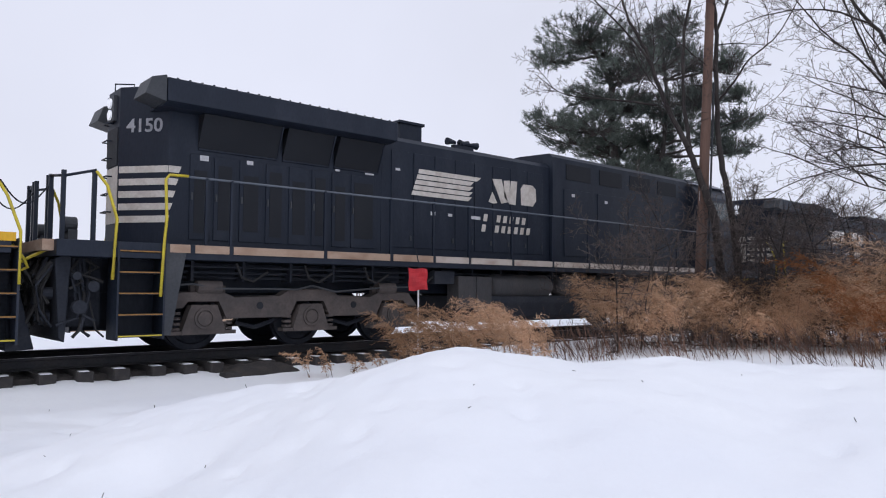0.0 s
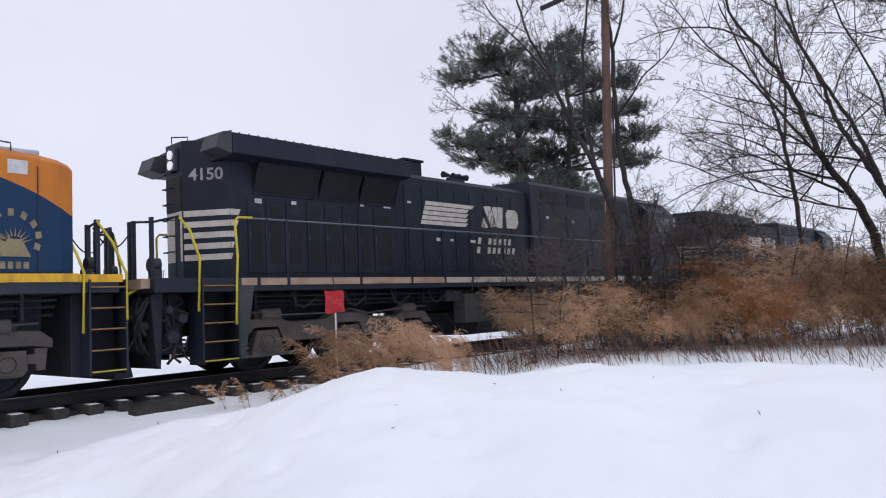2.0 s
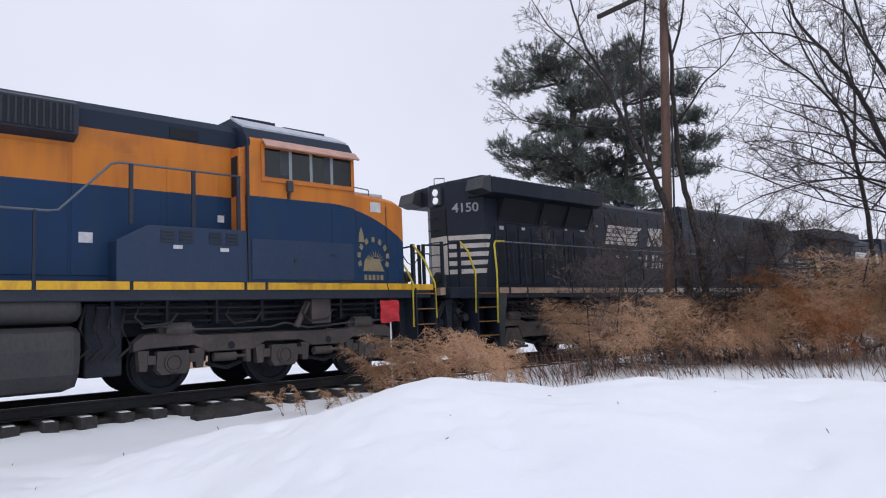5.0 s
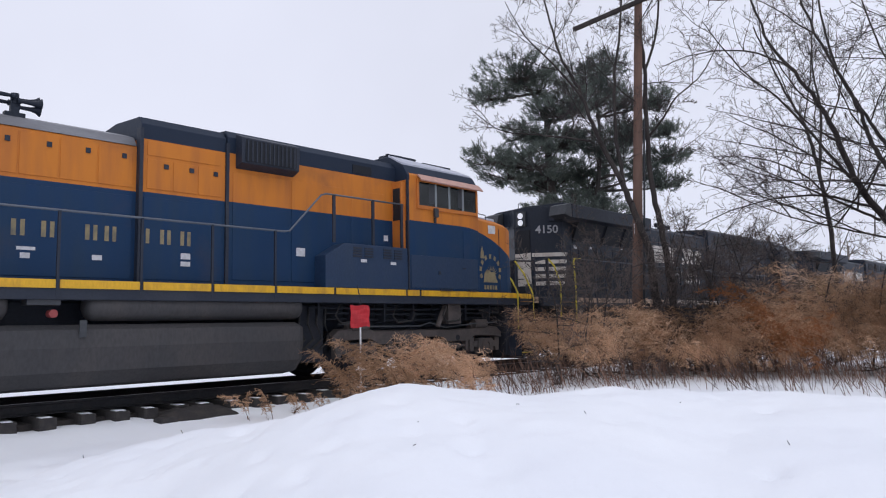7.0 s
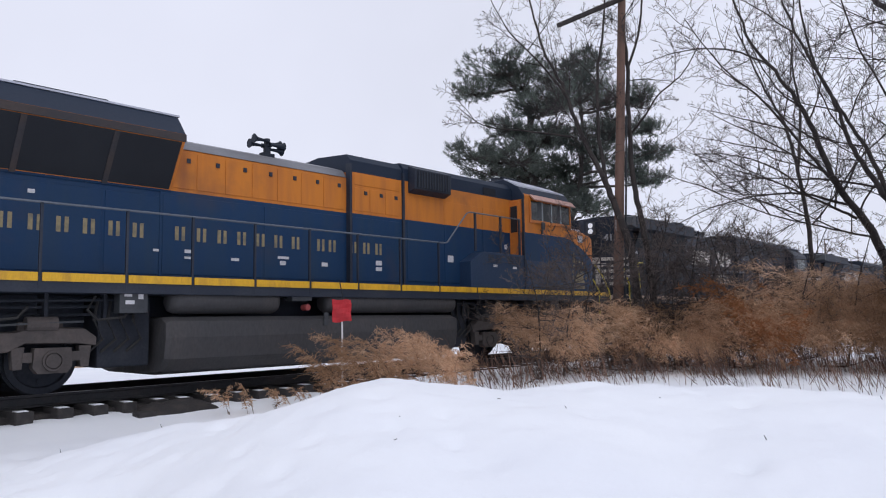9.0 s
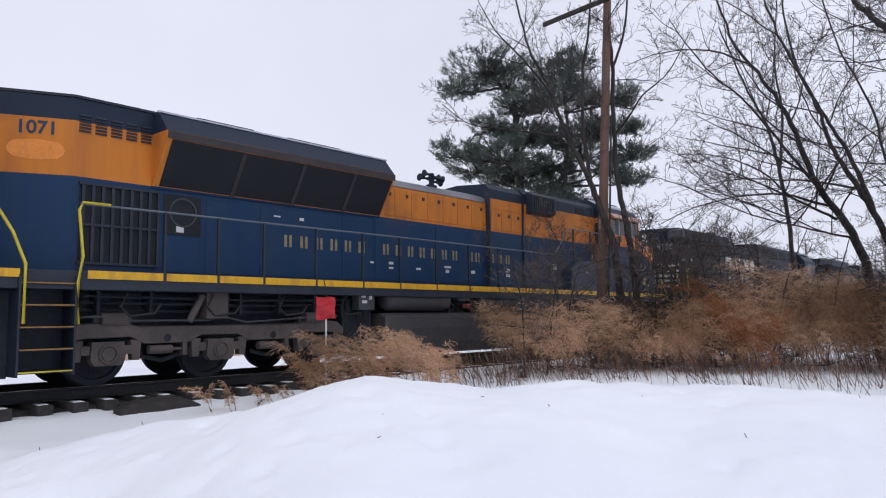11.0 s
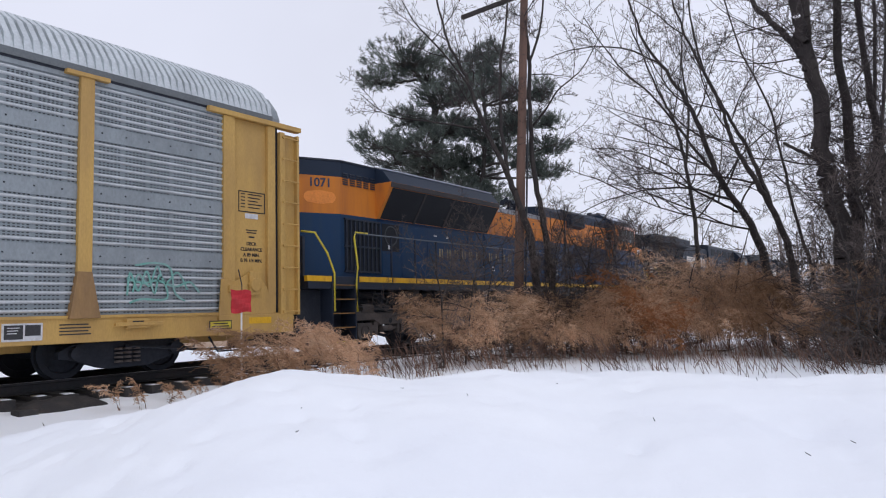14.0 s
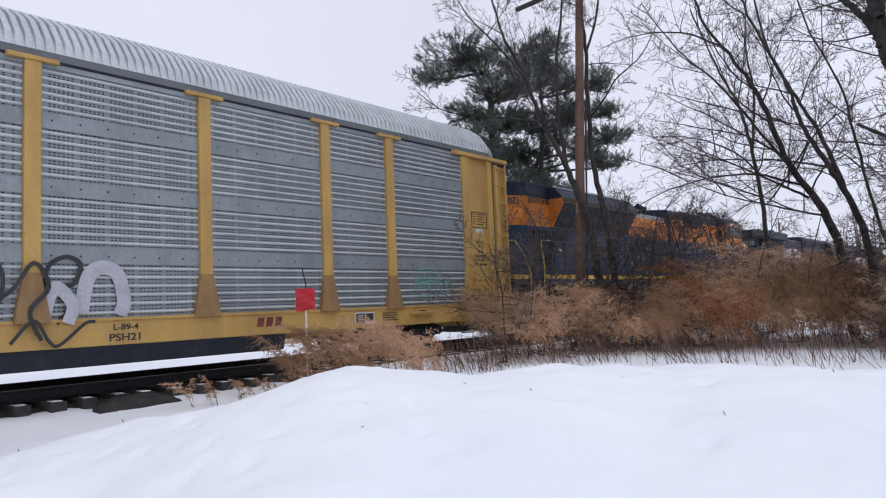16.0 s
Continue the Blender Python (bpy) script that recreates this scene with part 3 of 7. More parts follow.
        rig.tube([(lo - 0.5, s * 1.25, 1.08), (lo - 0.2, s * 1.27, 1.10), (lo + 0.2, s * 1.27, 1.03), (mid - 0.3, s * 1.27, 1.02), (mid, s * 1.27, 1.09), (mid + 0.5, s * 1.27, 0.98), (hi - 0.3, s * 1.27, 1.06), (hi + 0.4, s * 1.27, 1.08)], 0.018)
        part("brake_pipe", rig, BLACK_GREY, frame_part, "thin bent brake pipe")
        for x in (lo + 0.1, hi - 0.15):
            part("brake_cylinder", Mesh().cyl((x - 0.22, s * 1.18, 1.05), (x + 0.20, s * 1.18, 1.05), 0.11, 14).box(x - 0.3, x + 0.3, s * 1.05, s * 1.15, 0.95, 1.08), material, frame_part)
    for x in axles:
        wheelset(x, r, frame_part)


def coupler(root, x, d):
    m = Mesh()
    m.box(x - 0.05, x + d * 0.45, -0.12, 0.12, 0.75, 0.98)
    m.prism_z([(x + d * 0.40, -0.16), (x + d * 0.62, -0.20), (x + d * 0.66, 0.0), (x + d * 0.58, 0.17), (x + d * 0.40, 0.16)], 0.70, 1.03)
    part("coupler", m, UNDER, root, "grimy steel knuckle coupler", bevel=0.012)
    for k, (y, drop) in enumerate(((-0.45, 0.42), (-0.30, 0.36), (0.32, 0.38), (0.5, 0.46), (-0.62, 0.50))):
        h = Mesh()
        h.tube([(x, y, 1.05 - 0.05 * k), (x + d * 0.22, y + 0.03, 0.98 - 0.05 * k), (x + d * 0.34, y + 0.05, 0.92 - drop), (x + d * 0.44, y * 0.8, 0.72 - drop * 0.6)], 0.026, 7)
        part("air_hose", h, RUBBER, root, "black rubber hose")


def stairs(root, xa, xb, name_side, tread_mat, n=5, deck=1.72):
    """A step well at each side between xa and xb."""
    for s in (-1, 1):
        m = Mesh()
        m.box(xa - 0.03, xa, s * 1.05, s * 1.52, 0.25, deck - 0.02)
        m.box(xb, xb + 0.03, s * 1.05, s * 1.52, 0.25, deck - 0.02)
        m.box(xa, xb, s * 1.02, s * 1.06, 0.28, deck - 0.03)
        well = part("step_well", m, name_side, root)
        for k in range(n):
            z = 0.29 + k * (deck - 0.42) / (n - 1) * 0.98
            t = Mesh().box(xa, xb, s * (1.10), s * 1.50, z, z + 0.03)
            part("tread", t, UNDER, well)
            e = Mesh().box(xa, xb, s * 1.50, s * 1.512, z + 0.012, z + 0.032)
            part("tread_edge", e, tread_mat if k == 0 else DULL_ORANGE, well, "yellow-painted tread edge" if k == 0 else "dull orange tread edge")


def rail_run(root, pts, r, material, label="", name="handrail"):
    return part(name, Mesh().tube(pts, r, 7), material, root, label, smooth=True)


def bars(root, name, rows, y, material, label):
    """Unlettered marks: rows of (x0, x1, z0, z1) a hair proud of the near side."""
    m = Mesh()
    for x0, x1, z0, z1 in rows:
        m.box(x0, x1, y - 0.005, y, z0, z1)
    return part(name, m, material, root, label)


def black_loco(name, d, number, first):
    """A black six-axle freight loco with winged radiators; d shifts it along the train."""
    root = vehicle(name, 13.3 + d, "black six-axle freight diesel locomotive with white stripes and dusty trucks" if first else
                   "black lead diesel locomotive half hidden by trees", "locomotive")
    X = lambda x: x + d
    # frame and walkway
    m = Mesh().box(X(2.55), X(24.1), -1.50, 1.50, 1.48, 1.72).box(X(3.2), X(23.6), -0.55, 0.55, 0.95, 1.48)
    deck = part("frame", m, BLACK, root, bevel=0.01)
    posts_x = [4.72, 5.15, 6.95, 8.45, 9.55, 10.55, 11.9, 13.3, 14.7, 16.1, 17.5, 18.9]
    for s in (-1, 1):
        cuts = [4.10] + [4.50] + posts_x[1:] + [20.2]
        for xa, xb in zip(cuts, cuts[1:]):
            part("sill_stripe", Mesh().box(X(xa + 0.04), X(xb - 0.04), s * 1.50, s * 1.515, 1.585, 1.715), SILL_TAN if xa < 9.4 else SILL_PALE, deck,
                 "rust-stained pale stripe")
    # underfloor pipes
    for s in (-1, 1):
        for z, y in ((1.40, 1.16), (1.30, 1.08), (1.22, 1.00)):
            part("pipe", Mesh().tube([(X(4.2), s * y, z), (X(9.4), s * y, z - 0.03), (X(20), s * y, z)], 0.025), UNDER, root)
        for x in np.arange(4.6, 20, 0.9):
            part("bracket", Mesh().box(X(x), X(x + 0.05), s * 0.9, s * 1.2, 1.15, 1.48), UNDER, root)
        for x in (5.3, 6.6, 7.9, 9.1):
            part("hose", Mesh().tube([(X(x), s * 1.38, 1.45), (X(x + 0.1), s * 1.36, 1.22), (X(x + 0.35), s * 1.3, 1.15), (X(x + 0.6), s * 1.34, 1.32)], 0.022), RUBBER, root)
    # hood: engine room
    def hood_ring(x, w, z0, z1, crown):
        return [(X(x), -w, z0), (X(x), -w, z1 - 0.10), (X(x), -w + 0.10, z1), (X(x), 0, z1 + crown), (X(x), w - 0.10, z1), (X(x), w, z1 - 0.10), (X(x), w, z0)]
    m = Mesh().loft(hood_ring(8.55, 1.0, 1.72, 4.20, 0.10), hood_ring(13.75, 1.0, 1.72, 4.20, 0.10))
    hood = part("engine_hood", m, BLACK, root)
    # radiator compartment with chamfered rear end and overhanging wings
    plan = [(3.70, -0.30), (3.70, 0.30), (4.27, 1.0), (8.55, 1.0), (8.55, -1.0), (4.27, -1.0)]
    m = Mesh().prism_z([(X(x), y) for x, y in plan], 1.72, 4.36)
    rad = part("radiator_compartment", m, BLACK, root, bevel=0.012)
    m = Mesh()
    m.prism_x([(-1.52, 3.96), (-1.52, 4.33), (-1.2, 4.42), (0, 4.46), (1.2, 4.42), (1.52, 4.33), (1.52, 3.96), (1.30, 3.93), (1.0, 3.93), (-1.0, 3.93), (-1.30, 3.93)], X(4.04), X(8.57))
    wing = part("radiator_wing", m, BLACK, root, bevel=0.015)
    for s in (-1, 1):
        m = Mesh()
        m.prism_y([(X(3.70), 4.02), (X(4.03), 3.94), (X(4.03), 4.37), (X(3.80), 4.30)], s * 0.95, s * 1.51)
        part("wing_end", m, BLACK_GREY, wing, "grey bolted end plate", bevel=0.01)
        for xa, xb in ((4.75, 6.2), (6.32, 7.3), (7.42, 8.45)):
            m = Mesh().loft([(X(xa), s * 1.004, 3.36), (X(xb), s * 1.004, 3.36), (X(xb), s * 1.25, 3.92), (X(xa), s * 1.25, 3.92)],
                            [(X(xa), s * 0.99, 3.36), (X(xb), s * 0.99, 3.36), (X(xb), s * 1.0, 3.92), (X(xa), s * 1.0, 3.92)])
            part("air_screen", m, SCREEN, rad, "dark wire screen under the wing")
            fr = Mesh().tube([(X(xa), s * 1.012, 3.36), (X(xb), s * 1.012, 3.36), (X(xb), s * 1.26, 3.92)], 0.02, 5)
            part("screen_frame", fr, BLACK, rad)
    bolts = Mesh()
    for s in (-1, 1):
        for k in range(22):
            bolts.box(X(4.2 + 0.2 * k), X(4.23 + 0.2 * k), s * 1.44, s * 1.46, 4.34, 4.365)
    part("bolt_row", bolts, BLACK, wing)
    # side doors with dark vents
    doors = [(4.62, 4.98), (5.04, 5.42), (5.5, 5.92), (6.0, 6.38), (6.46, 6.86), (6.94, 7.3), (7.38, 7.74), (7.82, 8.4)]
    for s in (-1, 1):
        for k, (xa, xb) in enumerate(doors):
            dr = part("hood_door", Mesh().box(X(xa), X(xb), s * 1.0, s * 1.022, 1.84, 3.26), BLACK, rad, bevel=0.006)
            zt = 3.12 if k % 2 else 3.0
            part("door_vent", Mesh().box(X(xa + 0.07), X(xb - 0.07), s * 1.022, s * 1.028, 2.02 if k % 3 else 1.95, zt), SCREEN, dr, "dark louvred vent")
            part("door_latch", Mesh().box(X(xa + 0.02), X(xa + 0.05), s * 1.022, s * 1.045, 2.5, 2.62), BLACK_GREY, dr)
        for k, xa in enumerate(np.arange(8.8, 13.5, 0.59)):
            dr = part("hood_door", Mesh().box(X(xa), X(xa + 0.55), s * 1.0, s * 1.018, 1.9, 3.9), BLACK, hood, bevel=0.006)
            part("door_latch", Mesh().box(X(xa + 0.48), X(xa + 0.52), s * 1.018, s * 1.04, 2.05, 2.15), BLACK_GREY, dr)
    # rear end: number, stripes, headlight, grab irons
    ang = math.degrees(math.atan2(1.0 - 0.30, 4.27 - 3.70))
    def on_face(u, z, off=0.006):
        """A place on the near slanted rear face: u runs from its rear edge to the side."""
        c, s_ = math.cos(radians(-ang)), math.sin(radians(-ang))
        return (X(3.70) + c * u + s_ * off, -0.30 + s_ * u - c * off, z)
    if number:
        px, py, pz = on_face(0.46, 3.60, 0.008)
        lettering("road_number", number, 0.31, (px, py, pz), DULL_WHITE, rad, -ang, 0, 1.05, "white painted road number")
    for k in range(5):
        z1 = 3.03 - 0.205 * k
        m = Mesh()
        a, b = on_face(0.02, 0)[:2], on_face(0.90, 0)[:2]
        m.loft([(*a, z1 - 0.11), (*b, z1 - 0.11), (*b, z1), (*a, z1)], [(a[0] + 0.005, a[1] + 0.007, z1 - 0.11), (b[0], b[1] + 0.008, z1 - 0.11), (b[0], b[1] + 0.008, z1), (a[0] + 0.005, a[1] + 0.007, z1)])
        part("end_stripe", m, WORN_WHITE, rad, "pale slanted end stripe")
        m = Mesh().prism_y([(X(4.27), z1 - 0.11), (X(4.44 - 0.045 * k), z1 - 0.11), (X(4.48 - 0.045 * k), z1), (X(4.27), z1)], -1.006, -1.0)
        part("end_stripe", m, WORN_WHITE, rad, "pale slanted end stripe")
    part("end_panel", Mesh().box(X(3.692), X(3.70), -0.28, 0.28, 2.1, 3.04), WORN_WHITE, rad, "pale worn end panel")
    part("end_door", Mesh().box(X(3.68), X(3.70), -0.27, 0.27, 3.06, 3.7), SCREEN, rad)
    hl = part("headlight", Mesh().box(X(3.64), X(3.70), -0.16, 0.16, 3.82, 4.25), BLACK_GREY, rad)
    for z in (3.93, 4.13):
        part("lamp", Mesh().cyl((X(3.645), 0, z), (X(3.61), 0, z), 0.085, 16), LAMP_GLASS, hl, "round glass headlamp")
    for z in (2.3, 2.6, 2.9, 3.2, 3.5, 3.8):
        rail_run(root, [(X(3.70), 0.0, z), (X(3.60), 0.0, z), (X(3.60), 0.26, z), (X(3.70), 0.26, z)], 0.013, BLACK, name="grab_iron")
    rail_run(root, [(X(3.75), 0.15, 4.30), (X(3.75), 0.15, 4.52), (X(4.05), 0.1, 4.56), (X(4.05), 0.1, 4.40)], 0.014, BLACK, name="grab_iron")
    for s in (-1, 1):
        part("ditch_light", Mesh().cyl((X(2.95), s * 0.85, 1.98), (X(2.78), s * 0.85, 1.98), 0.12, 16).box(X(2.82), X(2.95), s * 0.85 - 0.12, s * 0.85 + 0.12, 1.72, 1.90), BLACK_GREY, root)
    # roof fittings
    part("exhaust", Mesh().box(X(9.52), X(10.12), -0.38, 0.38, 4.2, 4.68).box(X(9.46), X(10.18), -0.42, 0.42, 4.68, 4.74), BLACK, root, bevel=0.01)
    hn = Mesh().box(X(10.9), X(11.5), -0.62, -0.5, 4.24, 4.36)
    for k, (x, q) in enumerate(((10.98, -1), (11.10, 1), (11.36, -1), (11.40, 1))):
        hn.cyl((X(x), -0.56, 4.42), (X(x + 0.26 * q), -0.56, 4.42), 0.035, 12, 0.085)
    part("horn", hn, BLACK, root)
    # taller forward cabinet, cab and nose
    m = Mesh().loft(hood_ring(13.78, 1.10, 1.72, 4.47, 0.05), hood_ring(20.2, 1.10, 1.72, 4.47, 0.05))
    cabinet = part("equipment_cabinet", m, BLACK, root)
    for s in (-1, 1):
        for xa in (14.2, 15.6, 17.0, 18.4):
            part("cabinet_door", Mesh().box(X(xa), X(xa + 1.2), s * 1.10, s * 1.12, 1.9, 3.6), BLACK, cabinet, bevel=0.006)
            part("cabinet_vent", Mesh().box(X(xa + 0.1), X(xa + 1.1), s * 1.10, s * 1.115, 3.85, 4.25), SCREEN, cabinet)
    m = Mesh().loft([(X(20.2), -1.5, 1.72), (X(20.2), -1.5, 3.95), (X(20.2), -1.0, 4.50), (X(20.2), 1.0, 4.50), (X(20.2), 1.5, 3.95), (X(20.2), 1.5, 1.72)],
                    [(X(22.3), -1.5, 1.72), (X(22.3), -1.5, 3.95), (X(22.3), -1.0, 4.45), (X(22.3), 1.0, 4.45), (X(22.3), 1.5, 3.95), (X(22.3), 1.5, 1.72)])
    cab = part("cab", m, BLACK, root, bevel=0.02)
    for s in (-1, 1):
        part("cab_window", Mesh().box(X(20.7), X(21.9), s * 1.50, s * 1.51, 3.25, 3.8), GLASS, cab)
    part("nose", Mesh().loft([(X(22.3), -1.3, 1.72), (X(22.3), -1.3, 3.1), (X(22.3), 1.3, 3.1), (X(22.3), 1.3, 1.72)], [(X(23.5), -1.0, 1.72), (X(23.5), -0.95, 2.9), (X(23.5), 0.95, 2.9), (X(23.5), 1.0, 1.72)]), BLACK, root, bevel=0.03)
    part("cab_roof_edge", Mesh().box(X(20.2), X(22.4), -1.25, -1.1, 4.33, 4.36), ROOF_GREY, cab, "pale roof edge")
    if number:
        lettering("cab_number", number, 0.26, (X(21.2), -1.512, 2.75), WORN_WHITE, cab, 0, 0, 1.0, "white painted road number")
    # emblem on the hood side: streaming bars, a dark wedge, two blocky forms, two rows of small blocks
    y = -1.0195
    for k in range(5):
        z1 = 3.58 - 0.118 * k
        x1 = 11.15 - 0.02 * k if k != 0 else 11.35
        m = Mesh().prism_y([(X(9.50 - 0.045 * k), z1 - 0.095), (X(x1 - 0.12), z1 - 0.095), (X(x1), z1), (X(9.53 - 0.045 * k), z1)], y - 0.005, y)
        part("emblem_bar", m, WORN_WHITE, hood, "white streaming bar of the emblem")
    shapes = [[(11.72, 3.60), (12.02, 3.62), (12.24, 3.10), (12.02, 3.05)], [(12.10, 3.60), (12.30, 3.62), (12.30, 3.06), (12.12, 3.2)],
              [(12.34, 3.62), (12.56, 3.62), (12.50, 3.06), (12.28, 3.06)], [(11.60, 3.06), (11.72, 3.30), (11.88, 3.05), (11.75, 3.03)]]
    for q in shapes:
        part("emblem_block", Mesh().prism_y([(X(a), b) for a, b in q], y - 0.006, y), WORN_WHITE, hood, "white block of the emblem")
    part("emblem_block", Mesh().prism_y([(X(12.70), 3.07), (X(13.12), 3.07), (X(13.24), 3.22), (X(13.22), 3.50), (X(13.10), 3.58), (X(12.78), 3.58), (X(12.68), 3.46)], y - 0.006, y), WORN_WHITE, hood, "white block of the emblem")
    for x0, z0, n, w in ((11.42, 2.60, 7, 0.215), (11.36, 2.36, 8, 0.215)):
        for k in range(n):
            xa = x0 + k * w
            m = Mesh().prism_y([(X(xa), z0), (X(xa + 0.12), z0), (X(xa + 0.155), z0 + 0.165), (X(xa + 0.035), z0 + 0.165)], y - 0.005, y)
            if k == 1:
                continue
            part("letter_block", m, WORN_WHITE, hood, "white letter-sized block")
    plates = [(4.78, 4.93, 3.17, 3.26, -1.024), (5.62, 5.74, 3.20, 3.27, -1.026), (7.45, 7.55, 3.30, 3.34, -1.006), (8.15, 8.36, 3.31, 3.345, -1.006), (8.90, 9.02, 3.48, 3.53, y), (9.85, 9.98, 2.62, 2.70, y),
             (10.35, 10.47, 2.63, 2.69, y), (11.05, 11.33, 2.62, 2.69, y), (14.5, 14.62, 3.42, 3.50, -1.122), (15.9, 16.02, 3.36, 3.44, -1.122)]
    for xa, xb, za, zb, yy in plates:
        bars(root, "notice", [(X(xa), X(xb), za, zb)], yy, LABEL, "small white notice")
    # walkway handrail, yellow grab rails at the steps
    for s in (-1, 1):
        rail_run(root, [(X(4.12), s * 1.46, 2.80), (X(12), s * 1.46, 2.82), (X(20.1), s * 1.46, 2.82)], 0.019, RAIL_GREY)
        for x in posts_x:
            part("stanchion", Mesh().box(X(x - 0.019), X(x + 0.019), s * 1.445, s * 1.485, 1.50, 2.81), BLACK, root)
        rail_run(root, [(X(4.42), s * 1.465, 2.81), (X(4.12), s * 1.465, 2.80), (X(4.06), s * 1.475, 2.72), (X(4.08), s * 1.50, 2.1), (X(4.04), s * 1.53, 1.72), (X(4.00), s * 1.54, 0.90)], 0.024, YELLOW, "yellow grab rail beside the steps")
        rail_run(root, [(X(3.10), s * 1.30, 2.76), (X(3.22), s * 1.42, 2.55), (X(3.34), s * 1.52, 2.05), (X(3.30), s * 1.53, 1.15)], 0.024, YELLOW, "yellow grab rail beside the steps")
        rail_run(root, [(X(3.1), s * 1.30, 2.78), (X(2.72), s * 1.15, 2.68), (X(2.66), s * 0.55, 2.74)], 0.022, BLACK)
        for x, y_ in ((3.08, 1.28), (2.70, 1.12), (2.66, 0.55), (2.66, 0.40)):
            part("stanchion", Mesh().box(X(x - 0.03), X(x + 0.03), s * y_ - 0.03, s * y_ + 0.03, 1.70, 2.76), BLACK, root)
        part("step_gusset", Mesh().prism_y([(X(4.08), 0.3), (X(4.18), 0.3), (X(4.42), 1.72), (X(4.08), 1.72)], s * 1.49, s * 1.51), BLACK_GREY, root)
    for yy in (-0.5, 0.5):
        sag = [(X(2.66 - 0.055 * k), yy, 2.62 - 0.33 * math.sin(math.pi * k / 12)) for k in range(13)]
        part("safety_chain", Mesh().tube(sag, 0.012, 6), UNDER, root, "sagging safety chain")
    stairs(root, X(3.40), X(4.05), BLACK, YELLOW)
    # end platform, pilot and cables
    part("pilot", Mesh().prism_y([(X(2.70), 1.5), (X(2.58), 1.45), (X(2.66), 0.30), (X(2.74), 0.24), (X(2.80), 1.5)], -1.30, 1.30), UNDER, root, "grimy end plate", bevel=0.015)
    # dark box added to fill the hollow behind the end hoses
    part("end_filler_box", Mesh().box(X(2.80), X(3.30), -0.95, 0.95, 0.45, 1.48), UNDER, root)
    part("end_platform", Mesh().box(X(2.40), X(2.60), -1.35, 1.35, 1.56, 1.72), SILL_TAN, root, "pale worn platform edge")
    for k in range(7):
        y_ = -1.25 + 0.2 * k
        part("cable", Mesh().tube([(X(2.55), y_, 1.40), (X(2.38), y_ + 0.03, 1.15 - 0.06 * (k % 3)), (X(2.45), y_ + 0.1, 0.95), (X(2.54), y_ + 0.05, 0.8)], 0.028, 7), RUBBER, root)
    rg = random.Random(17)
    for k in range(16):
        y_, z_ = -1.28 + 0.09 * k, rg.uniform(1.2, 1.5)
        x_ = 2.52 + rg.uniform(-0.04, 0.06)
        part("hose", Mesh().tube([(X(x_), y_, z_), (X(x_ - rg.uniform(0.08, 0.22)), y_ + rg.uniform(-0.1, 0.1), z_ - 0.3), (X(x_ - rg.uniform(0.0, 0.18)), y_ + rg.uniform(-0.15, 0.15), z_ - 0.65), (X(x_ + 0.02), y_ + rg.uniform(-0.2, 0.2), rg.uniform(0.45, 0.6))], rg.uniform(0.016, 0.032), 7), RUBBER if k % 3 else UNDER, root)
    for y_, z_, r_ in ((-1.1, 0.95, 0.09), (-0.8, 1.2, 0.07), (-0.95, 0.6, 0.11), (-0.55, 0.9, 0.08)):
        part("valve", Mesh().cyl((X(2.60), y_, z_), (X(2.46), y_, z_), r_, 12).cyl((X(2.46), y_, z_), (X(2.40), y_, z_), r_ * 0.5, 10), UNDER, root)
    for s in (-1, 1):
        for k in range(9):
            z_ = rg.uniform(0.4, 1.3)
            x_ = rg.uniform(2.72, 3.22)
            part("hose", Mesh().tube([(X(x_), s * 1.15, 1.45), (X(x_ + rg.uniform(-0.15, 0.15)), s * 1.25, (1.45 + z_) / 2), (X(x_ + rg.uniform(-0.1, 0.1)), s * 1.34, z_), (X(x_ + rg.uniform(-0.25, 0.25)), s * 1.31, z_ - 0.1)], rg.uniform(0.014, 0.03), 7), RUBBER if k % 2 else UNDER, root)
        for x_, z_, r_ in ((2.9, 0.75, 0.10), (3.08, 1.05, 0.08), (2.85, 1.2, 0.06)):
            part("valve", Mesh().cyl((X(x_), s * 1.30, z_), (X(x_), s * 1.42, z_), r_, 12), UNDER, root)
    part("cable", Mesh().tube([(X(2.56), -1.0, 1.60), (X(2.30), -0.95, 1.45), (X(2.10), -0.8, 1.30), (X(2.2), -0.7, 1.5)], 0.024, 7), YELLOW, root, "yellow jumper cable")
    coupler(root, X(2.55), -1)
    coupler(root, X(24.1), 1)
    # tanks and trucks
    m = Mesh().prism_x([(-1.35, 0.75), (-1.25, 0.42), (-0.9, 0.30), (0.9, 0.30), (1.25, 0.42), (1.35, 0.75), (1.3, 0.90), (-1.3, 0.90)], X(10.9), X(16.2))
    part("fuel_tank", m, UNDER, root, bevel=0.03)
    for s in (-1, 1):
        for xa, xb in ((11.4, 13.5), (13.8, 15.9)):
            t = Mesh().loft(*[[(X(x), s * 1.12 + q * 0.28 * math.cos(a), 1.12 + q * 0.28 * math.sin(a)) for a in [2 * math.pi * k / 18 for k in range(18)]] for x, q in ((xa, 0.5), (xa + 0.05, 0.85), (xa + 0.14, 1), (xb - 0.14, 1), (xb - 0.05, 0.85), (xb, 0.5))])
            part("air_tank", t, TANK, root, "dusty cylindrical air reservoir", smooth=True)
        part("battery_box", Mesh().box(X(10.3), X(10.82), s * 1.05, s * 1.42, 0.62, 1.32).box(X(10.84), X(11.3), s * 1.05, s * 1.42, 0.62, 1.32), TANK, root, bevel=0.012)
        part("gauge_box", Mesh().box(X(9.65), X(10.2), s * 1.2, s * 1.40, 1.15, 1.42), UNDER, root, bevel=0.01)
    loco_truck(root, (X(4.82), X(6.82), X(8.70)))
